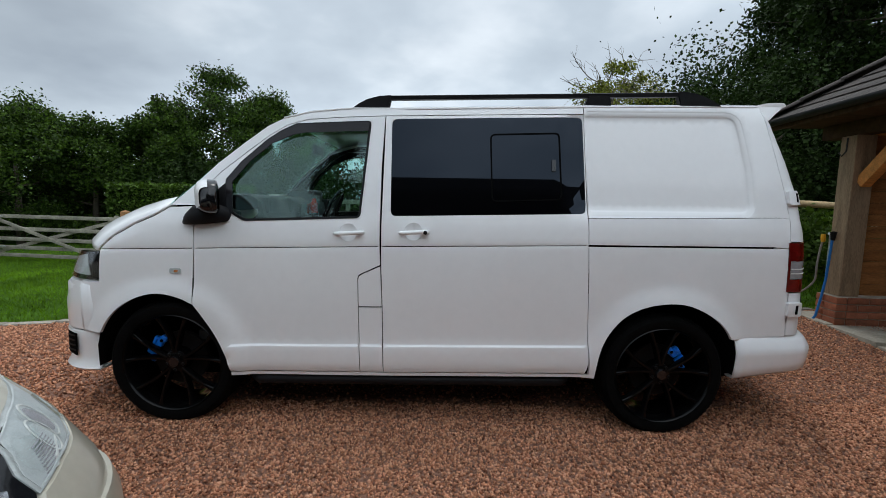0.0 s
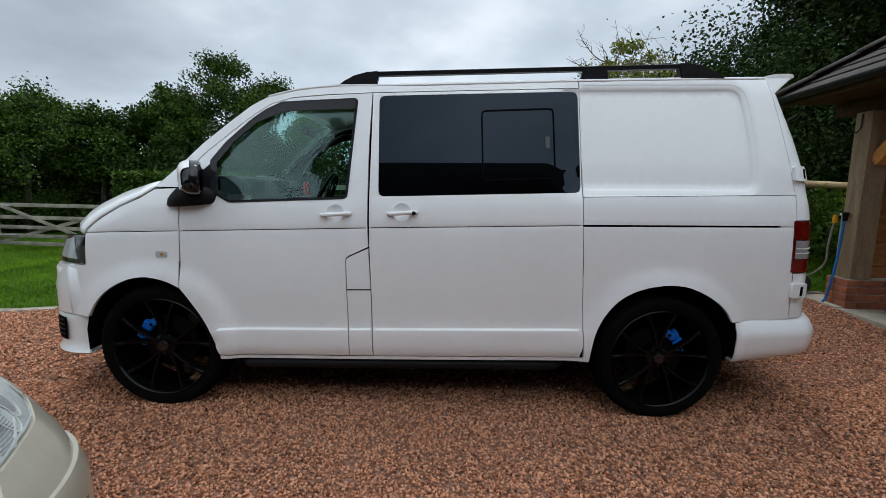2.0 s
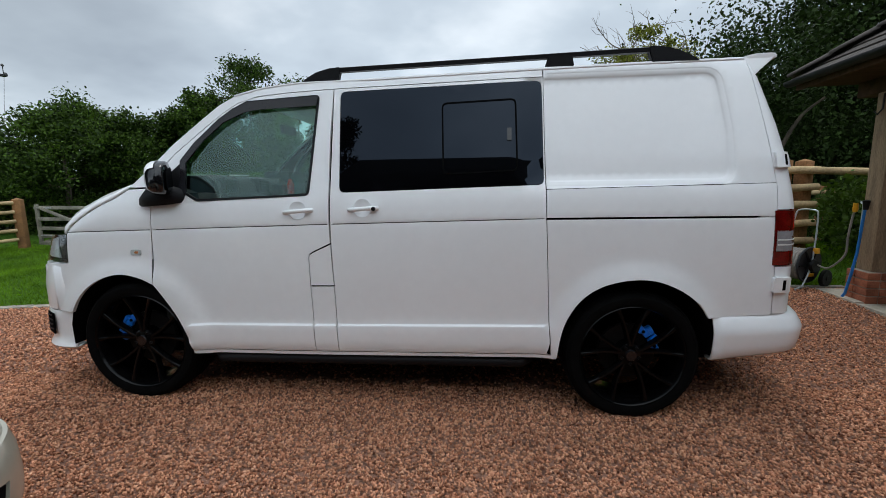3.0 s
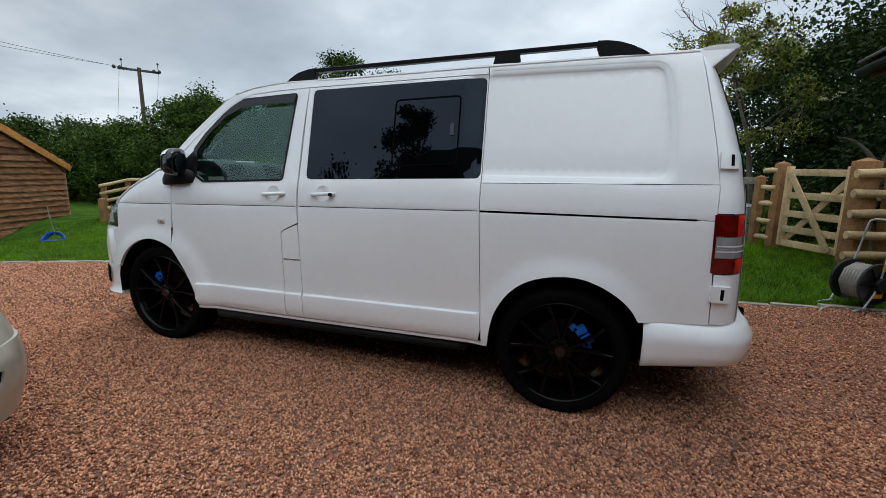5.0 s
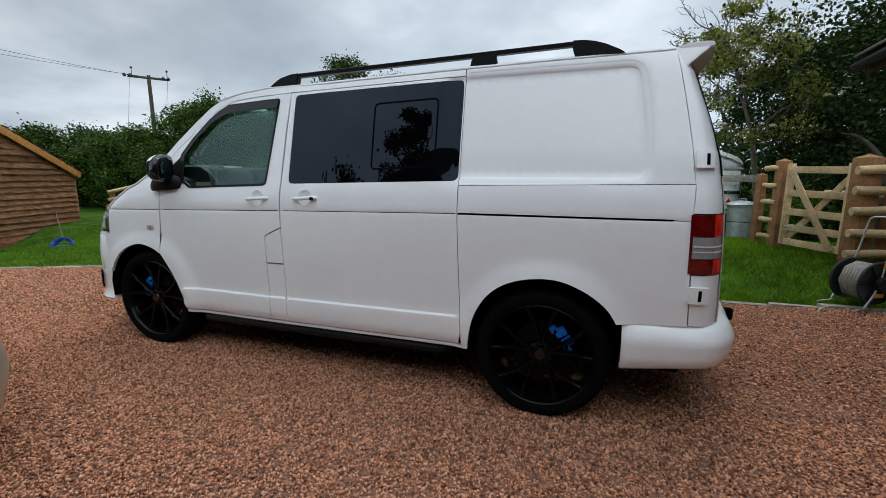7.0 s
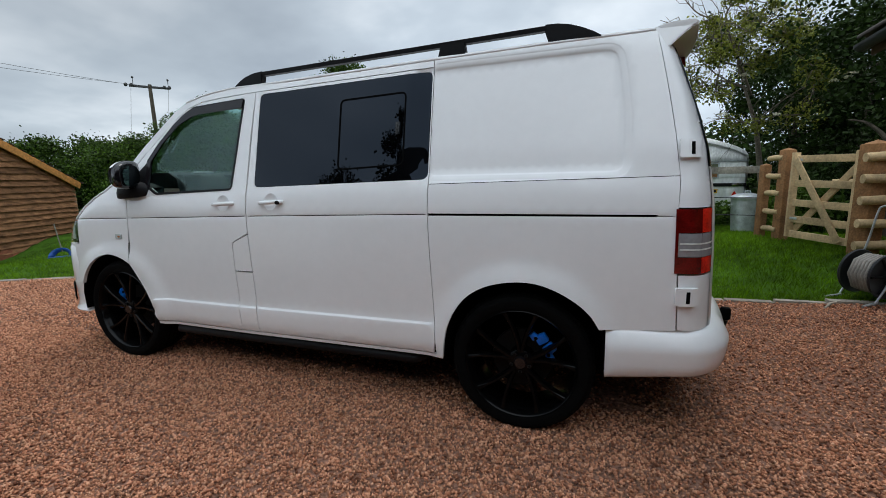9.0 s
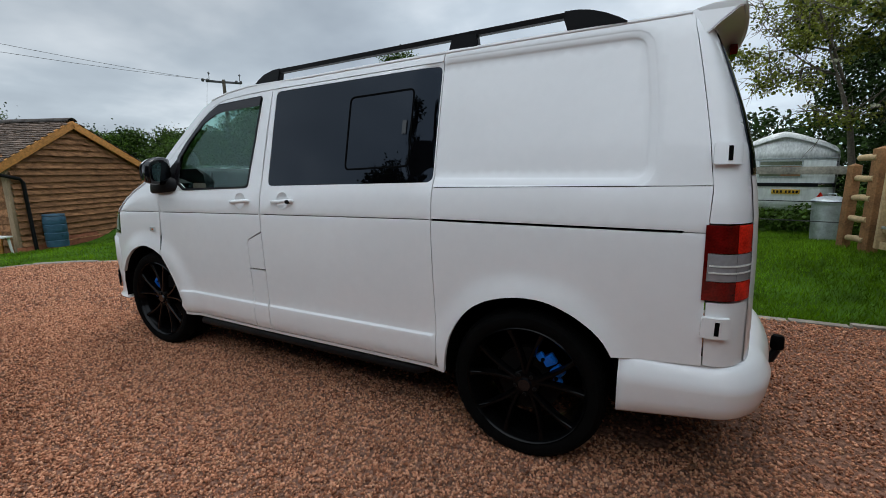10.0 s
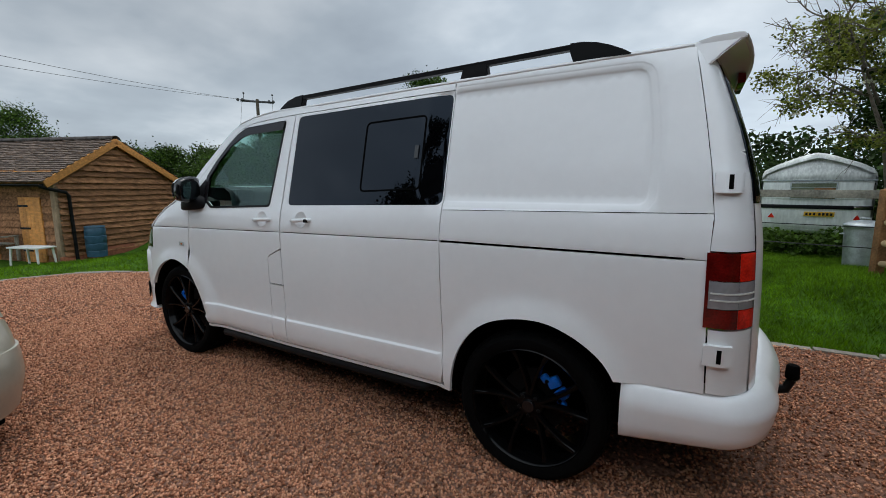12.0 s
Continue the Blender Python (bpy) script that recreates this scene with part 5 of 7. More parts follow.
# ---- hose reel cart ----
def hose_reel(at, rz):
    r = thing("hose_reel", "grey hose wound on a black reel cart with yellow fittings", "hose reel", at, rz)
    for sx in (-0.16, 0.16):
        tube("frame_tube", flowing([(sx, -0.14, 0.0), (sx, -0.02, 0.22), (sx * 0.85, 0.06, 0.50), (sx * 0.70, 0.10, 0.80), (sx * 0.52, 0.112, 0.855), (0, 0.115, 0.865)], 4), 0.009, GALV, r, 8)
        flange = lathe("flange", [(0.0, 0.012), (0.06, 0.016), (0.185, 0.006), (0.20, 0.012), (0.207, 0.0), (0.20, -0.012), (0.185, -0.006), (0.06, -0.004), (0.0, -0.004)], REELGREY, r, 36, "Y")
        flange.matrix_basis = pose(sx * 0.82, 0, 0.25, 0, 0, 90)
        for k in range(6):
            a = k * math.pi / 3
            tube("flange_rib", [(0.05 * math.cos(a), -0.012 if sx > 0 else 0.016, 0.05 * math.sin(a)), (0.182 * math.cos(a), -0.010 if sx > 0 else 0.010, 0.182 * math.sin(a))], [0.016, 0.010], BLACK, flange, 6)
        w = lathe("wheel", [(0.02, -0.02), (0.085, -0.022), (0.10, -0.012), (0.10, 0.012), (0.085, 0.022), (0.02, 0.02)], BLACK, r, 28, "Y")
        w.matrix_basis = pose(sx * 1.35, 0.16, 0.10, 0, 0, 90)
        lathe("wheel_cap", [(0.0, -0.028), (0.025, -0.028), (0.03, 0.0), (0.0, 0.0)], BLACK, w, 14, "Y")
    for k, rr in enumerate((0.12, 0.145, 0.17)):
        for i in range(8 - k):
            x = -0.105 + i * 0.029 + k * 0.0145
            ring = [(x + 0.0036 * j, rr * math.cos(j * math.pi / 4), 0.25 + rr * math.sin(j * math.pi / 4)) for j in range(9)]
            tube("hose_turn", ring, 0.0145, GREYHOSE, r, 7)
    lathe("hub", [(0.0, -0.03), (0.06, -0.03), (0.07, 0.0), (0.0, 0.0)], BLACK, r, 20, "Y").matrix_basis = pose(0.17, 0, 0.25, 0, 0, 90)
    box("label_plate", (0.155, -0.05, 0.12), (0.165, 0.05, 0.16), YELLOW, r, 0.003)
    box("joint", (0.13, 0.03, 0.38), (0.19, 0.07, 0.44), YELLOW, r, 0.008)
    tube("stand_leg", [(0.15, -0.1, 0.02), (0.17, -0.26, 0.0)], 0.012, GALV, r, 8)
    tube("stand_leg", [(-0.15, -0.1, 0.02), (-0.17, -0.26, 0.0)], 0.012, GALV, r, 8)
    return r


REEL = (4.30, 2.70)
hose_reel((REEL[0], REEL[1], ground_z(*REEL) + 0.0), -66)
feed = thing("feed_hose", "grey hose looping from reel to tap", "hose")
tube("hose_line", flowing([(4.40, 2.56, 0.40), (4.43, 2.46, 0.37), (4.43, 2.36, 0.41), cp(-0.13, -0.02, 0.55), cp(-0.09, -0.04, 0.74), cp(-0.06, -0.045, 0.92), cp(-0.04, -0.04, 1.03)]), 0.010, GREYHOSE, feed, 8)
root = thing("bent_stick", "pale bleached stick lying on the gravel edge", "stick")
tube("stick", [(3.86, 2.42, 0.10), (3.90, 2.44, 0.14), (3.96, 2.48, 0.15)], [0.010, 0.013, 0.008], SLAB, root, 7)


# ---- fences and gates ----
def beam(name, a, b, w, h, material, parent, bevel=0.006):
    """A sawn bar from a to b, w wide and h high."""
    a, b = Vector(a), Vector(b)
    d = b - a
    m = Matrix.Translation(a) @ d.to_track_quat("X", "Z").to_matrix().to_4x4()
    return box(name, (0, -w / 2, -h / 2), (d.length, w / 2, h / 2), material, parent, bevel, m=m)


def fence_post(at, h, s=0.15, material=POSTWOOD, label="square brown timber fence post", group="gate posts"):
    x, y = at
    z = ground_z(x, y)
    p = thing("fence_post", label, "post", (x, y, z), 20, group)
    bm = bmesh.new()
    add_box(bm, (-s / 2, -s / 2, -0.05), (s / 2, s / 2, h), 0.012)
    cap = [bm.verts.new((i * s * 0.46, j * s * 0.46, h - 0.004)) for i, j in ((-1, -1), (1, -1), (1, 1), (-1, 1))]
    peak = bm.verts.new((0, 0, h + s * 0.22))
    for i in range(4):
        bm.faces.new((cap[i], cap[(i + 1) % 4], peak))
    part("post", bm, material, p, smooth=True, angle=30)
    return p


def five_bar_gate(a, b, h, material, label, rails=5, thick=0.055, cross=True):
    """A boarded gate from a to b (plan), on the ground."""
    a, b = Vector(a), Vector(b)
    za, zb = ground_z(*a), ground_z(*b)
    d = (b - a)
    g = thing("field_gate", label, "gate")
    L = d.length

    def at(t, z):
        p = a + d * t
        return (p.x, p.y, za + (zb - za) * t + z)
    hs = [0.10 + (h - 0.14) * k for k in (0, 0.2, 0.42, 0.68, 1.0)]
    for t in (0.02, 0.98):
        beam("stile", at(t, 0.06), at(t, h + 0.04), 0.06, 0.075, material, g)
    for z in hs:
        beam("bar", at(0.0, z), at(1.0, z), 0.035, 0.085, material, g)
    n = Vector((-d.y, d.x)).normalized() * 0.04
    if cross:
        for t0, z0, t1, z1 in ((0.06, h - 0.04, 0.86, 0.08), (0.04, 0.12, 0.95, h - 0.10)):
            p, q = Vector(at(t0, z0)), Vector(at(t1, z1))
            off = Vector((n.x, n.y, 0)) * (1 if z0 > 0.5 else -0.9)
            beam("brace", p - off, q - off, 0.022, 0.08, material, g)
    for z in (0.3, h - 0.05):
        p = Vector(at(0.0, z))
        beam("hinge", p + Vector((0, 0, 0)), Vector(at(0.16, z)) , 0.05, 0.03, GALV, g, 0.003)
    return g


GP1, GP2, GP3 = (4.23, 4.62), (4.66, 3.65), (4.98, 3.68)
fence_post(GP1, 1.16, 0.13)
fence_post(GP2, 1.18, 0.19)
fence_post(GP3, 1.16, 0.15)
five_bar_gate((GP1[0] + 0.03, GP1[1] - 0.14), (GP2[0] - 0.05, GP2[1] + 0.12), 1.08, FENCE, "pale new timber five-bar gate with diagonal braces, closed")


def round_rails(a, b, zs, label, r=0.047, material=FENCE, over=0.12):
    f = thing("rail_fence", label, "fence")
    a, b = Vector(a), Vector(b)
    d = (b - a).normalized()
    za, zb = ground_z(*a), ground_z(*b)
    for i, z in enumerate(zs):
        p, q = a - d * over, b + d * over
        mid = (p + q) / 2
        tube("rail", [(p.x, p.y, za + z), (mid.x, mid.y, (za + zb) / 2 + z + 0.008 * (-1) ** i), (q.x, q.y, zb + z)], [r, r * 1.05, r * 0.96], material, f, 14)
    return f


RZ = (0.12, 0.36, 0.60, 0.83, 1.05)
round_rails((GP2[0] - 0.02, GP2[1] - 0.11), (GP3[0], GP3[1] - 0.11), RZ, "round pale timber rails beside the gate post")
round_rails((GP1[0] - 0.05, GP1[1] + 0.0), (4.12, 4.84), RZ[:4] + (1.06,), "round timber rails running back from the gate", 0.036, FENCE, 0.02)
fence_post((4.10, 4.93), 0.98, 0.10)
round_rails((GP3[0], GP3[1] - 0.12), (6.9, 3.2), (1.05,), "long round top rail beside the wood", 0.047)
round_rails((5.1, 5.2), (7.4, 4.6), (0.75,), "low rail in the undergrowth", 0.04)
fence_post((6.2, 4.95), 0.85, 0.1)
back = thing("rail_fence", "flat weathered timber rail fence in front of a caravan", "fence")
beam("rail", (-3.0, 7.6, 1.36), (4.20, 5.02, 1.345), 0.04, 0.10, FENCEOLD, back)
beam("rail", (-3.0, 7.6, 0.9), (4.10, 5.06, 0.95), 0.012, 0.012, WIRE, back, 0)
beam("rail", (-3.0, 7.6, 0.6), (4.10, 5.06, 0.7), 0.012, 0.012, WIRE, back, 0)
for t in (0.15, 0.42, 0.70):
    beam("fence_stake", (-3 + 7.2 * t, 7.66 - 2.54 * t, 0.1), (-3 + 7.2 * t, 7.66 - 2.54 * t, 1.36), 0.09, 0.09, FENCEOLD, back)

# fence and old gate beyond the front of the van
fence_post((-10.9, 7.62), 1.24, 0.18)
five_bar_gate((-10.72, 7.85), (-7.1, 7.3), 1.06, FENCEOLD, "grey weathered timber five-bar gate with crossed braces")
BEND, LOW = (-11.05, 6.98), (-11.17, 6.32)
crooked = thing("rail_fence", "crooked round timber rail fence stepping down the lawn", "fence")
for k in range(5):
    za, zb, zc = 0.13 + 0.232 * k, 0.12 + 0.230 * k, 0.0 + 0.217 * k
    tube("rail", [(-10.9, 7.50, za), (*BEND, zb)], [0.045, 0.043], FENCE, crooked, 12)
    tube("rail", [(*BEND, zb), (LOW[0] - 0.01, LOW[1] - 0.08, zc)], [0.043, 0.047], FENCE, crooked, 12)
fence_post((-11.13, 7.03), 1.10, 0.11)
fence_post((-11.24, 6.40), 1.0, 0.11)
fence_post((-10.95, 6.12), 0.62, 0.15)
fence_post((-6.95, 7.28), 1.2, 0.16)

# ---- dustbin ----
def dustbin(at):
    b = thing("dustbin", "galvanised steel dustbin with ribbed sides and lid", "dustbin", at)
    n = 60
    rows = []
    for z, r in ((0.0, 0.205), (0.01, 0.21), (0.08, 0.213), (0.55, 0.240), (0.60, 0.243), (0.61, 0.25), (0.625, 0.25)):
        rib = 0.004 if 0.05 < z < 0.57 else 0
        rows.append([((r + rib * (k % 2)) * math.cos(2 * math.pi * k / n), (r + rib * (k % 2)) * math.sin(2 * math.pi * k / n), z) for k in range(n + 1)])
    grid_object("body", rows, GALV, b, thick=0.003, sharp=60)
    lathe("lid", [(0.258, 0.60), (0.262, 0.63), (0.25, 0.645), (0.20, 0.672), (0.10, 0.70), (0.0, 0.708)], GALV, b, 48, label="shallow cone lid")
    tube("lid_handle", [(-0.06, 0, 0.69), (-0.055, 0, 0.735), (0.055, 0, 0.735), (0.06, 0, 0.69)], 0.008, GALV, b, 8)
    for s in (-1, 1):
        tube("side_handle", [(s * 0.24, -0.06, 0.50), (s * 0.28, -0.05, 0.49), (s * 0.28, 0.05, 0.49), (s * 0.24, 0.06, 0.50)], 0.007, GALV, b, 8)
    b.scale = (0.9, 0.9, 0.97)
    return b


BIN = (4.32, 6.35)
dustbin((*BIN, ground_z(*BIN)))
rag = thing("blue_string", "bright blue baling twine caught on a dustbin", "twine")
tube("cord", [(BIN[0] + 0.25, BIN[1], 0.92), (BIN[0] + 0.33, BIN[1] - 0.02, 0.97), (BIN[0] + 0.40, BIN[1] - 0.02, 0.93), (BIN[0] + 0.46, BIN[1] + 0.1, 0.95)], [0.02, 0.03, 0.024, 0.01], BLUEHOSE, rag, 7)

# ---- old caravan ----
def caravan(at, rz):
    c = thing("caravan", "old cream touring caravan streaked with dirt, behind a fence", "caravan", at, rz)
    W, L = 1.06, 4.4
    def ring(y, inset):
        pts = [(-W + inset, 0.42 + inset), (-W + inset * 0.6, 0.5), (-W, 0.9), (-W, 1.75), (-W + 0.01, 1.90 - inset), (-W + 0.08, 2.0 - inset), (-0.75, 2.13 - inset), (-0.35, 2.28 - inset), (0, 2.38 - inset)]
        full = pts + [(-x, z) for x, z in pts[-2::-1]]
        return [(x, y, z) for x, z in full]
    rows = [ring(0.0, 0.12), ring(0.02, 0.06), ring(0.07, 0.015), ring(0.15, 0.0), ring(L - 0.15, 0.0), ring(L, 0.1)]
    rows = [r + r[:1] for r in rows]
    body = grid_object("body", rows, MOSS, c, sharp=50)
    # rear wall, leaning in above the window
    wall = [[(x, y, z) for x in np.linspace(-W + 0.05, W - 0.05, 9)] for y, z in ((0.02, 0.46), (-0.03, 0.7), (-0.05, 1.0), (-0.06, 1.25), (-0.05, 1.72))]
    grid_object("rear_wall", wall, CARAVAN, c, thick=0.02)
    up = [[(x, y + 0.10 * (abs(x) / W) ** 3, z - zz * (abs(x) / W) ** 1.4) for x in np.linspace(-W + 0.03, W - 0.03, 13)] for y, z, zz in ((-0.05, 1.72, 0.0), (-0.03, 1.88, 0.04), (0.05, 2.12, 0.22), (0.18, 2.32, 0.38), (0.5, 2.41, 0.44))]
    grid_object("roof_front", up, MOSS, c, thick=0.02, label="stained mossy roof end")
    box("seam_strip", (-W, -0.075, 1.705), (W, -0.04, 1.735), GALV, c, 0.004)
    box("belt_stripe", (-W + 0.02, -0.075, 1.04), (W - 0.02, -0.055, 1.13), BLACK, c, 0.004)
    win = box("window", (-0.46, -0.085, 1.28), (0.38, -0.06, 1.66), ACRYLIC, c, 0.01)
    for lo, hi in (((-0.48, -0.09, 1.26), (0.40, -0.07, 1.285)), ((-0.48, -0.09, 1.65), (0.40, -0.07, 1.675)), ((-0.48, -0.09, 1.26), (-0.45, -0.07, 1.675)), ((0.37, -0.09, 1.26), (0.40, -0.07, 1.675)), ((-0.46, -0.09, 1.545), (0.38, -0.075, 1.565))):
        box("window_frame", lo, hi, GALV, win, 0.003)
    box("curtain", (-0.02, -0.088, 1.30), (0.36, -0.084, 1.54), POSTWOOD, win, 0.001)
    for x0, x1 in ((-1.0, -0.52), (0.44, 1.0)):
        box("side_panel", (x0, -0.072, 1.28), (x1, -0.058, 1.66), CARAVAN, c, 0.006)
    pl = box("registration_plate", (-0.16, -0.075, 0.86), (0.40, -0.06, 0.97), PLATE, c, 0.003)
    for k, x in enumerate((-0.13, -0.06, 0.01, 0.11, 0.18, 0.25, 0.32)):
        box("bar", (x, -0.079, 0.885), (x + 0.045, -0.075, 0.945), BLACK, pl, 0.001)
    mesh_object("reflector", [(-0.86, -0.08, 0.80), (-0.72, -0.08, 0.80), (-0.79, -0.08, 0.92)], [(0, 1, 2)], REDBRIGHT, c)
    mesh_object("reflector", [(0.72, -0.08, 0.80), (0.86, -0.08, 0.80), (0.79, -0.08, 0.92)], [(0, 1, 2)], REDBRIGHT, c)
    box("rear_lamp", (0.72, -0.08, 1.05), (0.98, -0.06, 1.12), CHROME, c, 0.006)
    box("skirt", (-W + 0.1, 0.1, 0.10), (W - 0.1, 0.2, 0.44), SEAM, c)
    for x in (-0.85, 0.85):
        lathe("road_wheel", [(0.0, -0.08), (0.2, -0.08), (0.29, -0.05), (0.29, 0.05), (0.2, 0.08), (0.0, 0.08)], RUBBER, c, 24, "Y").matrix_basis = pose(x, 2.2, 0.29, 0, 0, 90)
    return c


caravan((4.72, 11.6, -0.12), -8)

# ---- weatherboarded shed ----
SA, SB = Vector((-11.25, 2.12)), Vector((-12.70, 6.30))
SD = (SB - SA).normalized()
SF = Vector((-SD.y, SD.x))
SW = (SB - SA).length
shed = thing("garden_shed", "timber shed clad in waney oak boards under a tiled roof", "shed")
SM = Matrix(((SD.x, SF.x, 0, SA.x), (SD.y, SF.y, 0, SA.y), (0, 0, 1, 0), (0, 0, 0, 1)))
SW = 4.55
EAVE, EAVE_R, APEX, SL, S0, S1, XA = 1.50, 1.36, 2.67, 6.5, 0.36, 4.45, 1.95
RISE, FALL = (APEX - EAVE) / XA, (APEX - EAVE_R) / (SW - XA)


def shed_box(name, lo, hi, material, bevel=0.006, parent=shed, extra=None):
    return box(name, lo, hi, material, parent, bevel, m=SM @ extra if extra else SM)


shed_box("core", (S0 + 0.05, 0.05, -0.6), (S1 - 0.05, SL, EAVE + 0.05), SEAM, 0)
rng = random.Random(3)
z = -0.30
while z < APEX - 0.10:
    top = z + rng.uniform(0.135, 0.175)
    lo_x, hi_x = max(S0, (top - EAVE) / RISE), min(S1, SW - (top - EAVE_R) / FALL)
    if hi_x - lo_x > 0.15:
        bm = bmesh.new()
        n = 16
        va, vb = [], []
        for i in range(n + 1):
            x = lo_x + (hi_x - lo_x) * i / n
            wob = 0.020 * noise.noise((x * 2.1, z * 7, 3.0)) + 0.010 * noise.noise((x * 7, z * 5, 9.0))
            va.append((bm.verts.new((x, -0.100, z - 0.016 + wob)), bm.verts.new((x, -0.030, z - 0.012 + wob))))
            vb.append((bm.verts.new((x, -0.018, top + 0.03)), bm.verts.new((x, 0.0, top + 0.03))))
        for i in range(n):
            bm.faces.new((va[i][0], va[i + 1][0], vb[i + 1][0], vb[i][0]))
            bm.faces.new((va[i][1], va[i + 1][1], va[i + 1][0], va[i][0]))
            bm.faces.new((vb[i][1], vb[i + 1][1], va[i + 1][1], va[i][1]))
        bmesh.ops.transform(bm, matrix=SM, verts=bm.verts)
        part("clad_board", bm, BOARD, shed)
    z = top
# front wall under the deep eaves: door, a strip of boards, an open bay
for j in range(13):
    z = -0.46 + j * 0.175
    for lo, hi in ((0.0, 0.40), (1.12, 1.9), (4.2, SL)):
        bm = bmesh.new()
        add_box(bm, (-0.014, lo, -0.195), (0.006, hi, 0.0), 0.003, SM @ Matrix.Translation((S0 - 0.014, 0, z + 0.190)) @ Matrix.Rotation(0.16 + 0.02 * (j % 3), 4, "Y"))
        part("clad_board", bm, BOARD, shed)
shed_box("corner_post", (S0 - 0.07, -0.05, -0.55), (S0 + 0.06, 0.08, EAVE + S0 * RISE - 0.05), OAKGREY)
shed_box("corner_post", (S1 - 0.06, -0.05, -0.3), (S1 + 0.05, 0.06, EAVE + 0.1), OAKGREY)
shed_box("bay_post", (S0 - 0.06, 1.9, -0.5), (S0 + 0.10, 2.06, EAVE + 0.4), OAK)
shed_box("bay_back", (S0 + 0.7, 1.9, -0.5), (S0 + 0.74, 4.2, EAVE + 0.3), BOARD)
shed_box("eaves_beam", (S0 - 0.04, 0.0, EAVE + 0.05), (S0 + 0.04, SL, EAVE + 0.30), OAK)
door = shed_box("door", (S0 - 0.055, 0.42, -0.56), (S0 - 0.012, 1.10, 1.16), OAK, 0.006)
for i in range(6):
    shed_box("plank", (S0 - 0.066, 0.425 + i * 0.112, -0.555), (S0 - 0.054, 0.532 + i * 0.112, 1.155), OAK, 0.003, door)
for zz in (-0.2, 0.36, 0.92):
    shed_box("strap_hinge", (S0 - 0.078, 0.80, zz), (S0 - 0.066, 1.11, zz + 0.05), BLACK, 0.003, door)
for j in range(3):
    shed_box("head_board", (S0 - 0.05 + 0.006 * (j % 2), 0.40, 1.165 + j * 0.15), (S0 - 0.012, 1.12, 1.325 + j * 0.15), BOARD, 0.004)
shed_box("plinth", (S0 - 0.08, -0.08, -0.85), (S1 + 0.04, 0.0, -0.32), BRICK, 0.01)
shed_box("plinth_step", (1.2, -0.09, -0.45), (2.3, 0.0, -0.20), BRICK, 0.01)
# barge boards and tiled slopes
for s in (0, 1):
    low, run_ = (EAVE, XA) if s == 0 else (EAVE_R, SW - XA)
    slope = math.atan2(APEX - low, run_)
    base = Matrix.Translation((0 if s == 0 else SW, -0.16, low)) @ Matrix.Rotation(-slope if s == 0 else slope, 4, "Y")
    Lr = math.hypot(run_, APEX - low)
    sg = 1 if s == 0 else -1
    lo, hi = (0.0, Lr + 0.02)
    a, b = (lo, hi) if s == 0 else (-hi, -lo)
    shed_box("barge_board", (a, -0.04, -0.12), (b, 0.0, 0.06), OAK, 0.008, extra=base)
    shed_box("roof_slope", (a, 0.0, 0.0), (b, SL + 0.3, 0.06), POSTWOOD, 0.004, extra=base)
    # courses of plain tiles
    v, f = [], []
    n, m = 22, 44
    for i in range(n):
        for j in range(m):
            x0 = lo - 0.05 + (hi - lo) * i / n
            x1 = x0 + (hi - lo) / n * 1.04
            y0 = -0.07 + (SL + 0.3) * j / m + (0.08 if i % 2 else 0)
            y1 = y0 + (SL + 0.3) / m - 0.008
            zj = 0.065 + rng.uniform(-0.006, 0.010)
            c = [(x0, y0, zj + 0.026), (x1, y0, zj), (x1, y1, zj), (x0, y1, zj + 0.026), (x0, y0, zj), (x0, y1, zj)]
            k0 = len(v)
            for p in c:
                v.append(SM @ base @ Vector((p[0] * sg, p[1], p[2])))
            f += [(k0, k0 + 1, k0 + 2, k0 + 3), (k0, k0 + 3, k0 + 5, k0 + 4), (k0, k0 + 4, k0 + 1)]
    t = mesh_object("plain_tiles", v, f, TILE_ISLAND, shed)
    t["kind"] = "stuff"
for j in range(16):
    m = SM @ Matrix.Translation((XA, -0.20 + j * 0.42, APEX + 0.04))
    rows = [[m @ Vector((0.12 * math.cos(t), y, 0.09 * math.sin(t))) for t in np.linspace(0, math.pi, 7)] for y in (0, 0.41)]
    grid_object("ridge_tile", rows, TILE, shed, thick=0.012)
rows = [[SM @ Vector((-0.06 + 0.055 * math.cos(t), y, EAVE - 0.02 + 0.055 * math.sin(t))) for t in np.linspace(math.pi, 2 * math.pi, 7)] for y in (-0.18, SL)]
grid_object("gutter", rows, BLACK, shed, thick=0.004)
tube("downpipe", [SM @ Vector(p) for p in ((-0.06, -0.10, EAVE - 0.06), (0.05, -0.14, EAVE - 0.12), (0.50, -0.14, EAVE - 0.22), (0.57, -0.13, EAVE - 0.30), (0.61, -0.13, -0.5))], 0.04, BLACK, shed, 10)


def at_shed(a, b):
    p = SA + SD * a + SF * b
    return p.x, p.y


# water butt against the gable
bx = at_shed(0.95, -0.34)
butt = thing("water_butt", "slate-blue ribbed plastic water butt beside the shed", "water butt", (*bx, -0.38))
lathe("barrel", [(0.0, 0.0), (0.215, 0.0), (0.222, 0.15), (0.214, 0.16), (0.224, 0.18), (0.228, 0.34), (0.218, 0.35), (0.228, 0.37), (0.230, 0.54), (0.220, 0.55), (0.230, 0.57), (0.222, 0.72), (0.205, 0.76)], BUTT, butt, 32)
lathe("lid", [(0.20, 0.75), (0.225, 0.765), (0.215, 0.795), (0.0, 0.81)], BUTT, butt, 32)
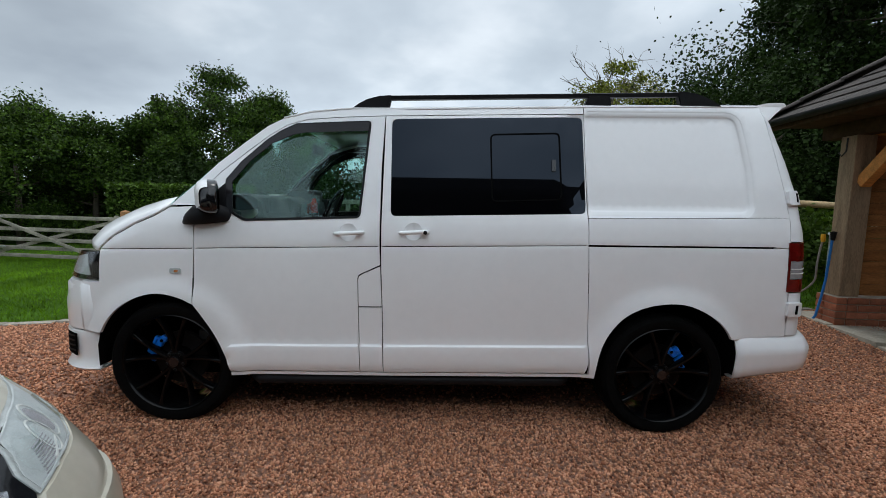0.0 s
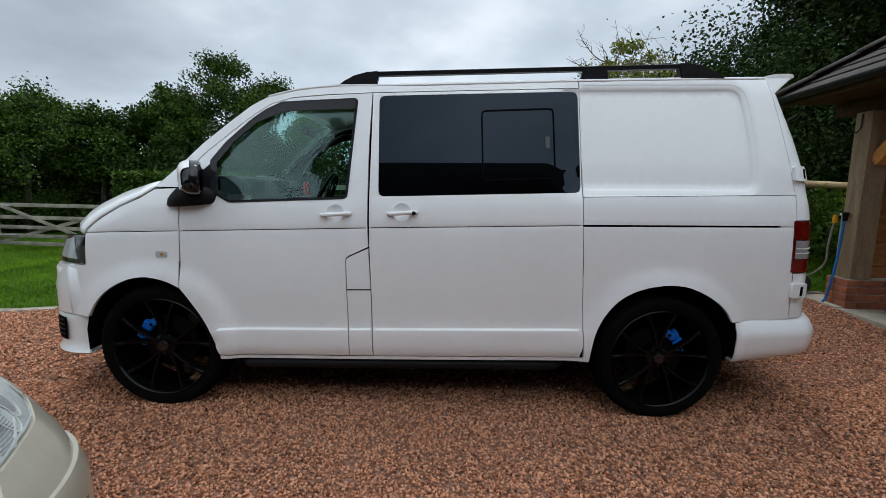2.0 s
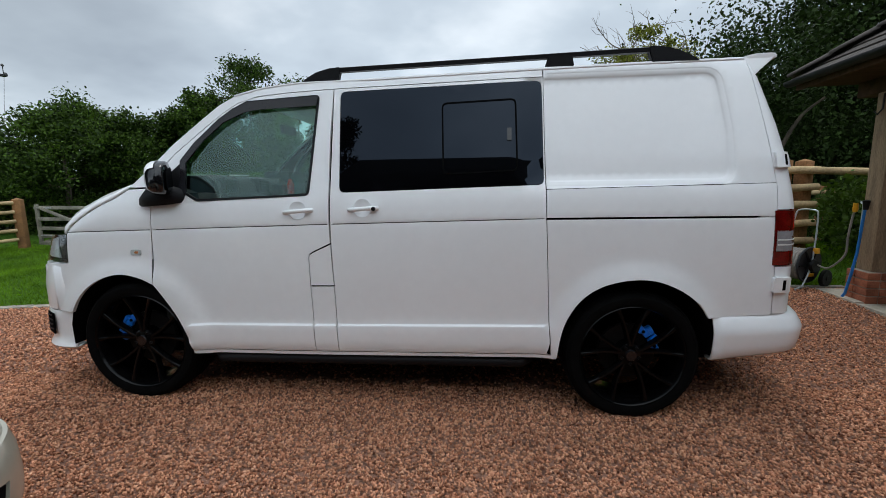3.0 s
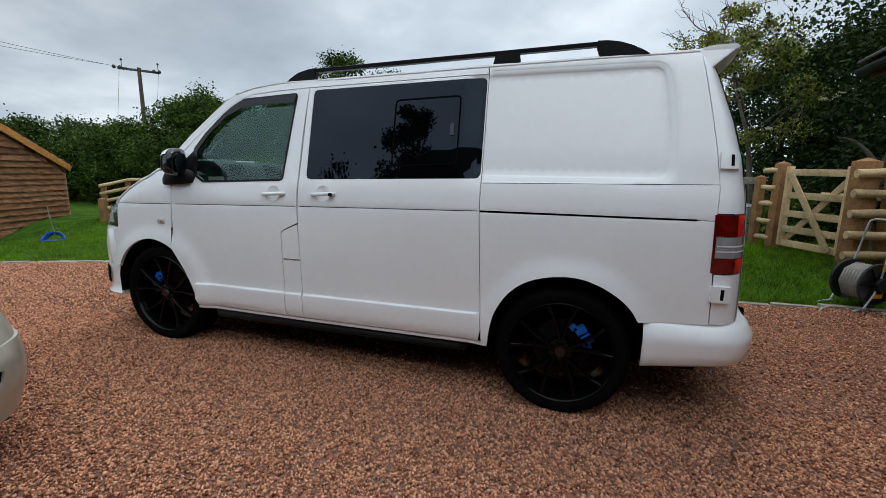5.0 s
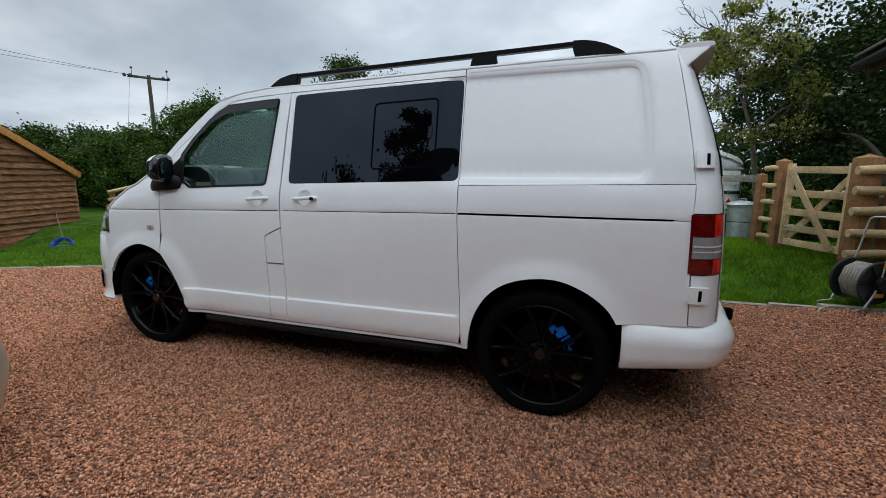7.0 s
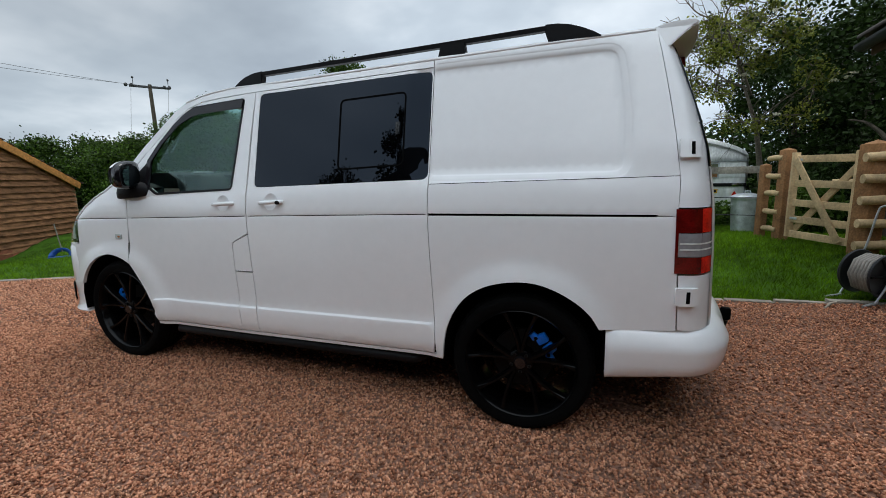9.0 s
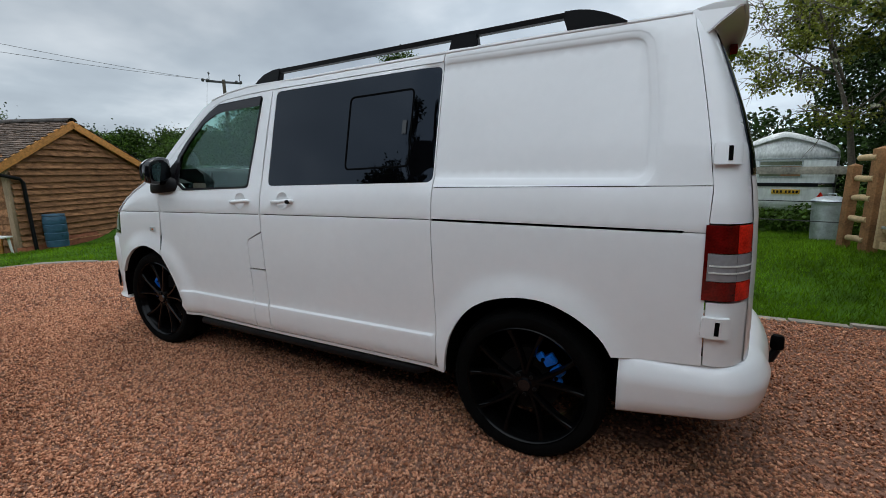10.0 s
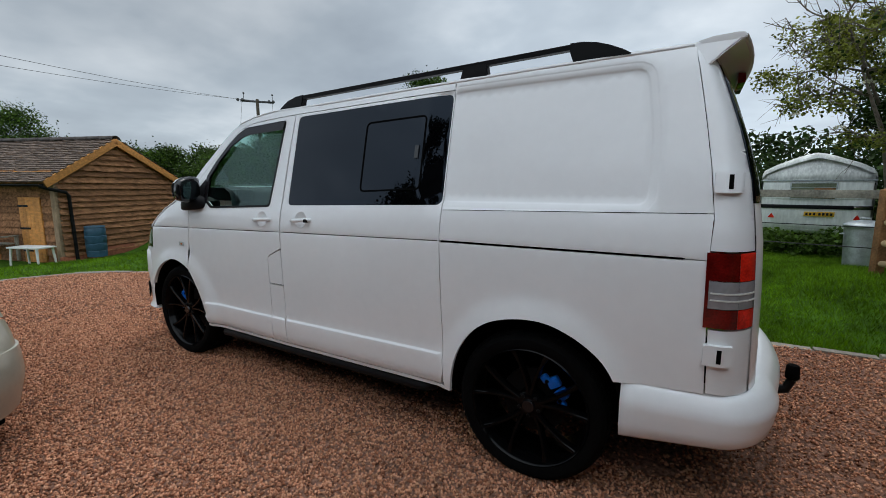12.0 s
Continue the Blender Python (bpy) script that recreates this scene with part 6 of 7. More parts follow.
# white table and grey bench by the door
tx = at_shed(-0.15, 0.22)
table = thing("side_table", "small white painted table outside the shed door", "table", (*tx, ground_z(*tx)), math.degrees(math.atan2(SF.y, SF.x)))
box("tabletop", (-0.45, -0.22, 0.42), (0.45, 0.22, 0.455), WHITEPL, table, 0.006)
for sx in (-0.38, 0.38):
    for sy in (-0.17, 0.17):
        tube("leg", [(sx, sy, 0.43), (sx * 1.08, sy * 1.15, 0.0)], [0.028, 0.022], WHITEPL, table, 8)
bx = at_shed(0.02, 1.95)
bench = thing("garden_bench", "weathered grey slatted wooden garden bench", "bench", (*bx, ground_z(*bx)), math.degrees(math.atan2(SF.y, SF.x)))
for i in range(4):
    box("seat_slat", (-0.75, -0.22 + i * 0.12, 0.42), (0.75, -0.12 + i * 0.12, 0.445), FENCEOLD, bench, 0.004)
for i in range(11):
    box("back_slat", (-0.70 + i * 0.135, 0.25, 0.48), (-0.65 + i * 0.135, 0.275, 0.86), FENCEOLD, bench, 0.004)
box("top_rail", (-0.76, 0.235, 0.86), (0.76, 0.29, 0.93), FENCEOLD, bench, 0.008)
for sx in (-0.73, 0.73):
    for sy, h in ((-0.22, 0.62), (0.26, 0.90)):
        box("leg", (sx - 0.03, sy - 0.03, 0), (sx + 0.03, sy + 0.03, h), FENCEOLD, bench, 0.005)
    box("armrest", (sx - 0.035, -0.27, 0.60), (sx + 0.035, 0.28, 0.635), FENCEOLD, bench, 0.008)

# blue scoop leaning on the lawn
sc = (-9.95, 4.27)
scoop = thing("leaf_scoop", "blue plastic scoop with a tall handle standing on the lawn", "garden tool", (*sc, ground_z(*sc)), 40)
rows = [[(0.24 * math.cos(t) * s, 0.10 - 0.16 * s + 0.1 * math.sin(t), 0.02 + 0.20 * math.sin(t) * s) for t in np.linspace(0, math.pi, 11)] for s in (0.55, 0.8, 1.0)]
grid_object("pan", rows, BLUETARP, scoop, thick=0.006)
box("pan_floor", (-0.24, -0.08, 0.0), (0.24, 0.10, 0.015), BLUETARP, scoop, 0.004)
tube("handle", [(0, 0.08, 0.12), (-0.05, 0.10, 0.45), (-0.09, 0.12, 0.78)], 0.014, FENCEOLD, scoop, 8)

# ---- electricity pole and lines ----
pole = thing("electricity_pole", "wooden electricity pole with a crossarm and insulators", "pole", (-22.3, 16.7, ground_z(-22.3, 16.7)), 52)
tube("pole", [(0, 0, -0.2), (0.03, 0, 3.5), (0.0, 0, 7.02)], [0.135, 0.115, 0.095], BARK, pole, 12)
box("crossarm", (-0.98, -0.05, 6.82), (0.98, 0.05, 6.94), WIRE, pole, 0.01)
for x in (-1.12, -0.86, 0.70, 0.95):
    lathe("insulator", [(0.0, 6.80), (0.06, 6.82), (0.095, 6.90), (0.06, 6.99), (0.0, 7.01)], WIRE, pole, 12, "Z", (x, -0.12, 0))
for x in (-0.78, 0.90):
    tube("insulator_pin", [(x, 0, 6.9), (x, 0, 7.34)], 0.018, WIRE, pole, 6)
    lathe("insulator", [(0.0, 7.28), (0.05, 7.30), (0.065, 7.36), (0.0, 7.43)], WIRE, pole, 12, "Z", (x, 0, 0))
tube("stay", [(-0.9, 0, 6.8), (-1.7, 1.4, 0.0)], 0.008, WIRE, pole, 5)
tube("stay", [(0.9, 0, 6.8), (0.2, 1.6, 0.0)], 0.008, WIRE, pole, 5)
lines = thing("power_lines", "two thin black overhead power lines", "power lines")
for k, (dz, off) in enumerate(((0.0, -0.95), (0.0, -0.45))):
    a, b = Vector((-22.3 + off * 0.62, 16.7 + off * 0.79, 6.88)), Vector((-17.5 - k * 0.7, -14.0, 7.0 - 0.9 * k))
    tube("line", [a.lerp(b, t) - Vector((0, 0, 2.6 * t * (1 - t))) for t in np.linspace(0, 1, 25)], 0.009, WIRE, lines, 5)


# ---- beige hatchback in front of the van ----
car = thing("hatchback_car", "beige metallic hatchback with large clear headlamps, parked on gravel", "car")
CYC = -1.975


def car_cx(z):
    return lerp(z, [0.16, 0.2, 0.35, 0.5, 0.6, 0.7, 0.8, 0.9, 0.97], [-1.26, -1.22, -1.18, -1.185, -1.23, -1.33, -1.47, -1.72, -1.95])


class CarSkin:
    """u < 0: metres back along the flank; 0 to 1 round the corner; 1 to 2 across the front to the middle."""
    middle = Vector((-2.2, CYC, 0.5))

    def __call__(self, u, z, out=0.0):
        ys0 = -1.11 - lerp(z, [0.2, 0.4, 0.6, 0.8, 0.95], [0.03, 0, 0.01, 0.04, 0.12])
        c, a, b = car_cx(z), 0.42 + out, 0.5 + out
        ys0 += out - 0.018
        z += 0.034 * smooth01((z - 0.58) / 0.16)
        c -= 0.003
        if u < 0:
            return (c + u, ys0, z)
        if u <= 1:
            t = (u - 0.05 * math.sin(u * math.pi)) * math.pi / 2
            return (c + a * math.sin(t), ys0 - b * (1 - math.cos(t)), z)
        k = u - 1
        return (c + a + 0.07 * math.sin(k * math.pi / 2), ys0 - b + (CYC - (ys0 - b)) * k, z)


CS = CarSkin()


def car_front(mirror):
    def pane(name, poly, m, parent=car, out=0.0, step=0.05, depth=0.03, gap=0.003, holes=()):
        return skin(name, None, poly, holes, m, parent, step, gap=gap, depth=depth, mirror=mirror, place=CS, back=-out)

    def disc(u, z, r, n=28):
        return [(u + r * 1.15 * math.cos(k), z + r * math.sin(k)) for k in np.linspace(0, 2 * math.pi, n + 1)[:-1]]

    head = [(0.36, 0.792), (0.42, 0.747), (0.48, 0.694), (0.60, 0.670), (0.75, 0.665), (0.877, 0.652), (0.885, 0.685), (0.852, 0.718), (0.84, 0.745), (0.72, 0.767), (0.50, 0.787), (0.42, 0.800)]
    pane("bumper", [(-0.45, 0.20), (2.0, 0.18), (2.0, 0.60), (0.93, 0.60), (0.88, 0.646), (0.75, 0.659), (0.60, 0.664), (0.47, 0.686), (0.20, 0.66), (-0.10, 0.64), (-0.36, 0.60), (-0.40, 0.42)], BEIGE)
    low = pane("lower_bumper", [(-0.38, 0.54), (0.1, 0.545), (0.54, 0.555), (0.79, 0.552), (1.25, 0.545), (2.0, 0.54), (2.0, 0.19), (-0.38, 0.21)], BEIGE, out=0.012, depth=0.03, holes=[[(0.65, 0.452), (0.80, 0.480), (1.12, 0.478), (1.12, 0.375), (0.82, 0.360), (0.70, 0.378)]])
    pane("lamp_recess", [(0.60, 0.47), (0.80, 0.50), (1.17, 0.50), (1.17, 0.35), (0.82, 0.34), (0.64, 0.36)], SEAM, low, out=0.002, depth=0.004, gap=0)
    pane("fog_lamp", disc(0.86, 0.420, 0.034), CLEARLENS, low, out=0.006, depth=0.01, gap=0, step=0.02)
    pane("wing", [(-0.36, 0.605), (-0.10, 0.645), (0.20, 0.665), (0.47, 0.692), (0.41, 0.747), (0.35, 0.795), (0.41, 0.806), (0.36, 0.86), (0.0, 0.93), (-1.0, 0.97), (-1.0, 0.62), (-0.85, 0.66), (-0.6, 0.68), (-0.45, 0.66)], BEIGE)
    pane("bonnet", [(0.50, 0.792), (0.72, 0.772), (0.84, 0.750), (1.05, 0.77), (2.0, 0.80), (2.0, 0.95), (0.0, 0.96), (0.0, 0.935), (0.365, 0.864), (0.42, 0.806)], BEIGE)
    lamp = pane("headlamp", offset_poly(head, -0.007), LAMPGREY, out=-0.008, depth=0.004, gap=0)
    for u, z, r, m in ((0.63, 0.722, 0.040, CLEARLENS), (0.695, 0.702, 0.036, LAMPGREY)):
        pane("reflector", disc(u, z, r * 0.72), m, lamp, out=-0.0065, depth=0.002, gap=0, step=0.02)
        pane("reflector_ring", disc(u, z, r), WHITEPL, lamp, out=-0.005, depth=0.003, gap=0, step=0.03, holes=[disc(u, z, r * 0.93)])
    pane("divider", [(0.66, 0.690), (0.675, 0.690), (0.78, 0.656), (0.765, 0.656)], WHITEPL, lamp, out=-0.005, depth=0.003, gap=0)
    ln = pane("lamp_glass", head, LENS, lamp, out=0.002, depth=0, gap=0.002)
    ln.visible_shadow = False
    for k in range(9):
        z = 0.662 + 0.0055 * k
        pane("lens_rib", [(0.70, z), (0.82 - 0.004 * k, z - 0.004), (0.82 - 0.004 * k, z - 0.0022), (0.70, z + 0.0018)], CLEARLENS, lamp, out=-0.006, depth=0.002, gap=0)
    pane("lamp_rim", offset_poly(head, 0.0), LAMPGREY, lamp, out=0.001, depth=0.002, gap=0, holes=[offset_poly(head, 0.0026)])
    gr = pane("grille", [(0.86, 0.742), (0.865, 0.718), (0.895, 0.69), (0.888, 0.65), (0.935, 0.605), (2.0, 0.605), (2.0, 0.79), (1.05, 0.765)], GLOSSBLACK, out=-0.006)
    pane("chrome_bar", [(0.98, 0.66), (2.0, 0.68), (2.0, 0.725), (0.95, 0.69)], CHROME, gr, out=0.02, depth=0.02)
    pane("chrome_bar", [(0.862, 0.738), (1.05, 0.760), (1.05, 0.767), (0.857, 0.746)], CHROME, gr, out=0.01, depth=0.02)
    # flank behind the wing
    pane("flank", [(-1.005, 0.30), (-1.005, 0.97), (-3.1, 1.0), (-3.1, 0.62), (-2.95, 0.66), (-2.7, 0.68), (-2.4, 0.66), (-2.25, 0.60), (-2.2, 0.30)], BEIGE, step=0.12)
    pane("tail_flank", [(-3.105, 0.62), (-3.105, 1.0), (-3.5, 1.0), (-3.55, 0.35), (-3.1, 0.35)], BEIGE, step=0.12)
    pane("lining", [(0.3, 0.22), (0.3, 0.6), (-0.2, 0.9), (-3.4, 0.9), (-3.4, 0.22)], SEAM, out=-0.10, step=0.2, depth=0)


car_front(None)
car_front(CYC)
# upper body: screen, roof, tail
def car_row(x, z, hw, crown):
    return [(x - 0.08 * abs(t) ** 2, CYC + hw * t, z - crown * abs(t) ** 2.5) for t in np.linspace(-1, 1, 13)]


scr = grid_object("windscreen", [car_row(-1.86, 0.96, 0.76, 0.02), car_row(-2.3, 1.28, 0.68, 0.03), car_row(-2.62, 1.46, 0.60, 0.04)], DARKGLASS, car, thick=0.006, sharp=0)
grid_object("roof", [car_row(-2.62, 1.462, 0.60, 0.04), car_row(-3.2, 1.54, 0.61, 0.05), car_row(-4.0, 1.52, 0.60, 0.05), car_row(-4.5, 1.43, 0.58, 0.05)], BEIGE, car, thick=0.01, sharp=0)
grid_object("tailgate", [car_row(-4.5, 1.43, 0.58, 0.05), car_row(-4.75, 1.0, 0.74, 0.03), car_row(-4.86, 0.6, 0.80, 0.02), car_row(-4.80, 0.25, 0.78, 0.02)], BEIGE, car, thick=0.01, sharp=0)
for s in (-1, 1):
    rows = [[(-1.95, CYC + s * 0.775, 0.96), (-2.66, CYC + s * 0.62, 1.43)], [(-3.0, CYC + s * 0.775, 0.99), (-3.1, CYC + s * 0.61, 1.48)], [(-4.2, CYC + s * 0.775, 1.0), (-4.1, CYC + s * 0.60, 1.46)], [(-4.78, CYC + s * 0.74, 1.0), (-4.52, CYC + s * 0.58, 1.40)]]
    grid_object("side_glass", rows, DARKGLASS, car, thick=0.005, sharp=0)
    for x in (-1.86, -4.0):
        w = thing("road_wheel", "", "")
        w.parent = car
        w.matrix_world = pose(x, CYC + s * 0.85, 0.20, 0, 0, 0 if s < 0 else 180)
        lathe("tyre", [(0.19, 0.0), (0.22, -0.02), (0.27, -0.02), (0.30, 0.0), (0.305, 0.03), (0.305, 0.15), (0.27, 0.19), (0.19, 0.18)], RUBBER, w, 40, "Y")
        lathe("rim", [(0.0, 0.02), (0.05, 0.01), (0.12, 0.03), (0.18, 0.01), (0.195, 0.0), (0.19, 0.05)], STEEL, w, 40, "Y")
bm = bmesh.new()
add_box(bm, (-4.7, CYC - 0.72, 0.14), (-1.0, CYC + 0.72, 0.55), 0.02)
part("underbody", bm, SEAM, car)

# ---- plants ----
RNG = np.random.default_rng(7)


def quads_object(name, corners, material, parent=None, label=""):
    """corners: (n, 4, 3) array; each row one loose quad."""
    n = len(corners)
    me = bpy.data.meshes.new(name)
    me.vertices.add(n * 4)
    me.vertices.foreach_set("co", np.ascontiguousarray(corners, dtype=np.float32).reshape(-1))
    me.loops.add(n * 4)
    me.loops.foreach_set("vertex_index", np.arange(n * 4, dtype=np.int32))
    me.polygons.add(n)
    me.polygons.foreach_set("loop_start", np.arange(0, n * 4, 4, dtype=np.int32))
    me.polygons.foreach_set("loop_total", np.full(n, 4, dtype=np.int32))
    me.materials.append(material)
    me.update(calc_edges=True)
    ob = new(name, me)
    if parent:
        ob.parent = parent
    if label:
        ob["label"] = label
    return ob


def leaf_quads(centres, size, spread=0.35, droop=0.3):
    """Pointed leaves, folded a little, turned at random but mostly facing up and out."""
    n = len(centres)
    d = RNG.normal(size=(n, 3))
    d[:, 2] -= droop
    d /= np.linalg.norm(d, axis=1)[:, None]
    up = RNG.normal(size=(n, 3)) * 0.8 + (0, 0, 1)
    s = np.cross(d, up)
    s /= np.linalg.norm(s, axis=1)[:, None] + 1e-9
    L = size * RNG.uniform(1 - spread, 1 + spread, n)[:, None]
    w = L * 0.36
    nrm = np.cross(s, d)
    c = np.empty((n, 4, 3))
    c[:, 0] = centres
    c[:, 1] = centres + d * L * 0.45 + s * w + nrm * L * 0.06
    c[:, 2] = centres + d * L
    c[:, 3] = centres + d * L * 0.45 - s * w + nrm * L * 0.06
    return c


def make_tree(name, at, height, radius, leaves, leaf, material, label, trunk_r=0.13, bare=0.35, clumps=46, lean=(0, 0), clump_r=0.42, category="tree", twigs=0, seed=1, z0=None, core=45, bark=BARK):
    rng = np.random.default_rng(seed)
    z0 = ground_z(*at) if z0 is None else z0
    t = thing(name, label, category, (*at, z0))
    H = height
    verts, faces = [], []

    def add(pts, rad, n=7):
        v, f = tube_mesh(pts, rad, n)
        k = len(verts)
        verts.extend(v)
        faces.extend([tuple(i + k for i in q) for q in f])
    top = Vector((lean[0], lean[1], H * 0.72))
    stem = [Vector((0, 0, -0.1)), Vector((lean[0] * 0.25, lean[1] * 0.25, H * 0.22)), Vector((lean[0] * 0.55 + 0.06, lean[1] * 0.5, H * 0.46)), top]
    add(stem, [trunk_r, trunk_r * 0.8, trunk_r * 0.55, trunk_r * 0.2], 10)
    cent = []
    for i in range(clumps):
        a = rng.uniform(0, 2 * math.pi)
        zz = bare + (1 - bare) * rng.uniform(0, 1) ** 0.85
        # crown outline: fullest two thirds up, with an uneven edge
        k = (zz - bare) / (1 - bare)
        prof = (0.55 + 0.9 * k) if k < 0.45 else max(0.10, 0.955 * (1 - ((k - 0.45) / 0.60) ** 2.0))
        r = radius * prof * rng.uniform(0.45, 1.08)
        cent.append(Vector((lean[0] * zz + r * math.cos(a), lean[1] * zz + r * math.sin(a), H * zz * rng.uniform(0.92, 1.03))))
    # limbs: each clump hangs on the nearest limb already grown, or on the stem
    grown = [stem[1].lerp(stem[2], k / 3) for k in range(4)] + [stem[2].lerp(top, k / 3) for k in (1, 2, 3)]
    thick = [trunk_r * 0.5] * 4 + [trunk_r * 0.35] * 3
    for c in sorted(cent, key=lambda c: math.hypot(c.x - lean[0] * c.z / H, c.y - lean[1] * c.z / H) + 0.3 * c.z):
        k = min(range(len(grown)), key=lambda j: (grown[j] - c).length + 0.6 * max(0.0, grown[j].z - c.z) + 0.02 / thick[j] * 0.2)
        base, r0 = grown[k], min(thick[k], 0.045) * 0.75 + 0.002
        mid = base.lerp(c, 0.5) + Vector((rng.normal() * 0.08, rng.normal() * 0.08, rng.uniform(-0.02, 0.10))) * (c - base).length
        add([base, mid, c], [r0, r0 * 0.75, max(0.005, r0 * 0.5)], 5)
        grown += [mid, c]
        thick += [r0 * 0.75, max(0.006, r0 * 0.55)]
    for i in range(twigs):
        c = cent[rng.integers(len(cent))]
        d = Vector(rng.normal(size=3)) + Vector((0.35 * lean[0], 0.35 * lean[1], 0.55))
        d.normalize()
        p = c + d * rng.uniform(0.3, 0.85)
        m = c.lerp(p, 0.5) + Vector(rng.normal(size=3)) * 0.09
        add([c, m, p], [0.011, 0.007, 0.003], 4)
        for b0 in (m, m.lerp(p, 0.5), c.lerp(m, 0.6)):
            e = b0 + (d + Vector(rng.normal(size=3)) * 0.9).normalized() * rng.uniform(0.15, 0.42)
            add([b0, b0.lerp(e, 0.5) + Vector(rng.normal(size=3)) * 0.02, e], [0.006, 0.004, 0.002], 3)
    mesh_object("trunk", verts, faces, bark, t, True)
    per = leaves // clumps
    cl = []
    for c in cent:
        n = int(per * rng.uniform(0.5, 1.5))
        g = rng.normal(size=(n, 3))
        g /= np.linalg.norm(g, axis=1)[:, None] + 1e-9
        g *= (rng.uniform(0, 1, n) ** 0.5)[:, None] * clump_r * radius * 0.5 * rng.uniform(0.7, 1.3)
        g[:, 2] *= 0.75
        cl.append(np.array(c) + g)
    quads_object("crown", leaf_quads(np.concatenate(cl), leaf), material, t)
    # near-black leaves inside each clump put the crown's inner shade into colour
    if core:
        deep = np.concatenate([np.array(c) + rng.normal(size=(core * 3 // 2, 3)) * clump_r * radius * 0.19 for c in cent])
        quads_object("inner_foliage", leaf_quads(deep, min(0.11, leaf * 1.35)), LEAFSHADE, t)
    return t


# trees beyond the lawn, ahead of the van
FIELD = [(-8.6, 15.2, 6.7, 2.0, 3), (-7.0, 16.2, 5.6, 2.0, 5), (-9.9, 13.4, 5.0, 1.5, 8), (-12.9, 11.0, 3.9, 1.9, 13), (-14.6, 13.6, 4.8, 2.3, 21), (-11.7, 12.5, 4.1, 1.6, 71), (-11.0, 16.4, 5.4, 1.7, 34), (-16.6, 11.4, 3.2, 2.3, 55),
         (-18.6, 12.8, 3.4, 2.4, 89), (-20.5, 10.0, 3.2, 2.4, 17), (-27.0, 6.3, 5.0, 2.9, 23), (-24.0, 10.0, 3.4, 2.3, 29), (-22.4, 13.4, 3.5, 2.5, 31), (-5.4, 17.5, 4.9, 2.0, 37), (-2.0, 19.0, 4.8, 2.2, 41), (1.5, 20.5, 4.8, 2.4, 43)]
for x, y, h, r, s in FIELD:
    near = y < 16.3 and x > -19 or y < 7
    make_tree("hawthorn_tree", (x, y), h, r, 24000 if near else 10000, 0.085 if near else 0.11, LEAF, "leafy green hawthorn tree in a field hedge", 0.12, 0.08, 75, seed=s, clump_r=0.54, core=60)
# dark wood behind the gate, its shade put into the leaf colour
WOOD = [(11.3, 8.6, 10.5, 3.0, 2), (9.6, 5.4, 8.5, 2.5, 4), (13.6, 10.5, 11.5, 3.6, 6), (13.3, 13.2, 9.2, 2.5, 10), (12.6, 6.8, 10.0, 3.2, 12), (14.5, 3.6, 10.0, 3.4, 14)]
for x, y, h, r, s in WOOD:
    make_tree("woodland_tree", (x, y), h, r, 34000, 0.098, LEAFSHADE, "tall tree at the edge of a wood, leaves darkened for its shade", 0.2, 0.16, 110, seed=s, clump_r=0.42, core=90)
elder = make_tree("elder_tree", (5.35, 8.5), 4.4, 1.6, 13000, 0.055, LEAFLIGHT, "elder tree with pale yellow-green leaves, cream flowers and bare twigs", 0.075, 0.42, 44, (-0.85, -0.3), 0.42, twigs=110, seed=9, core=4, bark=TWIG)


def bare_branch(points, r, twigs, seed):
    """A leafless arching branch of the elder with thin side twigs, joined into one part."""
    rng = np.random.default_rng(seed)
    line = flowing(points)
    rad = [r * (1 - 0.8 * k / (len(line) - 1)) for k in range(len(line))]
    v, f = tube_mesh(line, rad, 6)
    for i in range(twigs):
        k = int(rng.integers(len(line) // 4, len(line) - 1))
        p = Vector(line[k])
        d = (Vector(line[k + 1]) - p).normalized() + Vector(rng.normal(size=3)) * 0.55 + Vector((-0.1, 0, 0.25))
        e = p + d.normalized() * rng.uniform(0.12, 0.42)
        m = p.lerp(e, 0.55) + Vector(rng.normal(size=3)) * 0.03
        w, g = tube_mesh([p, m, e], [rad[k] * 0.6, rad[k] * 0.45, 0.003], 4)
        n = len(v)
        v = list(v) + list(w)
        f = list(f) + [tuple(j + n for j in q) for q in g]
    mesh_object("bare_branch", v, f, TWIG, elder, True)


bare_branch([(-0.55, -0.2, 2.6), (-0.95, -0.35, 3.5), (-1.30, -0.5, 4.05), (-1.75, -0.4, 3.95), (-2.30, -0.3, 4.2)], 0.026, 16, 61)
bare_branch([(-1.30, -0.5, 4.02), (-1.62, -0.4, 4.2), (-1.88, -0.3, 4.55), (-2.02, -0.25, 4.85)], 0.016, 14, 62)
bare_branch([(-0.95, -0.35, 3.5), (-1.15, -0.4, 4.1), (-0.85, -0.3, 4.5), (-0.45, -0.2, 4.65), (0.1, -0.1, 4.75)], 0.018, 12, 63)
bare_branch([(-0.6, -0.2, 2.7), (-1.2, -0.4, 3.0), (-1.6, -0.5, 3.35), (-1.95, -0.5, 3.75)], 0.016, 14, 64)
bare_branch([(-0.35, -0.1, 1.9), (-0.85, -0.3, 2.15), (-1.3, -0.5, 2.1), (-1.65, -0.6, 1.8)], 0.015, 14, 65)
bare_branch([(-0.4, -0.1, 2.1), (0.0, -0.4, 2.5), (0.4, -0.7, 2.75), (0.85, -0.9, 2.8)], 0.015, 12, 66)


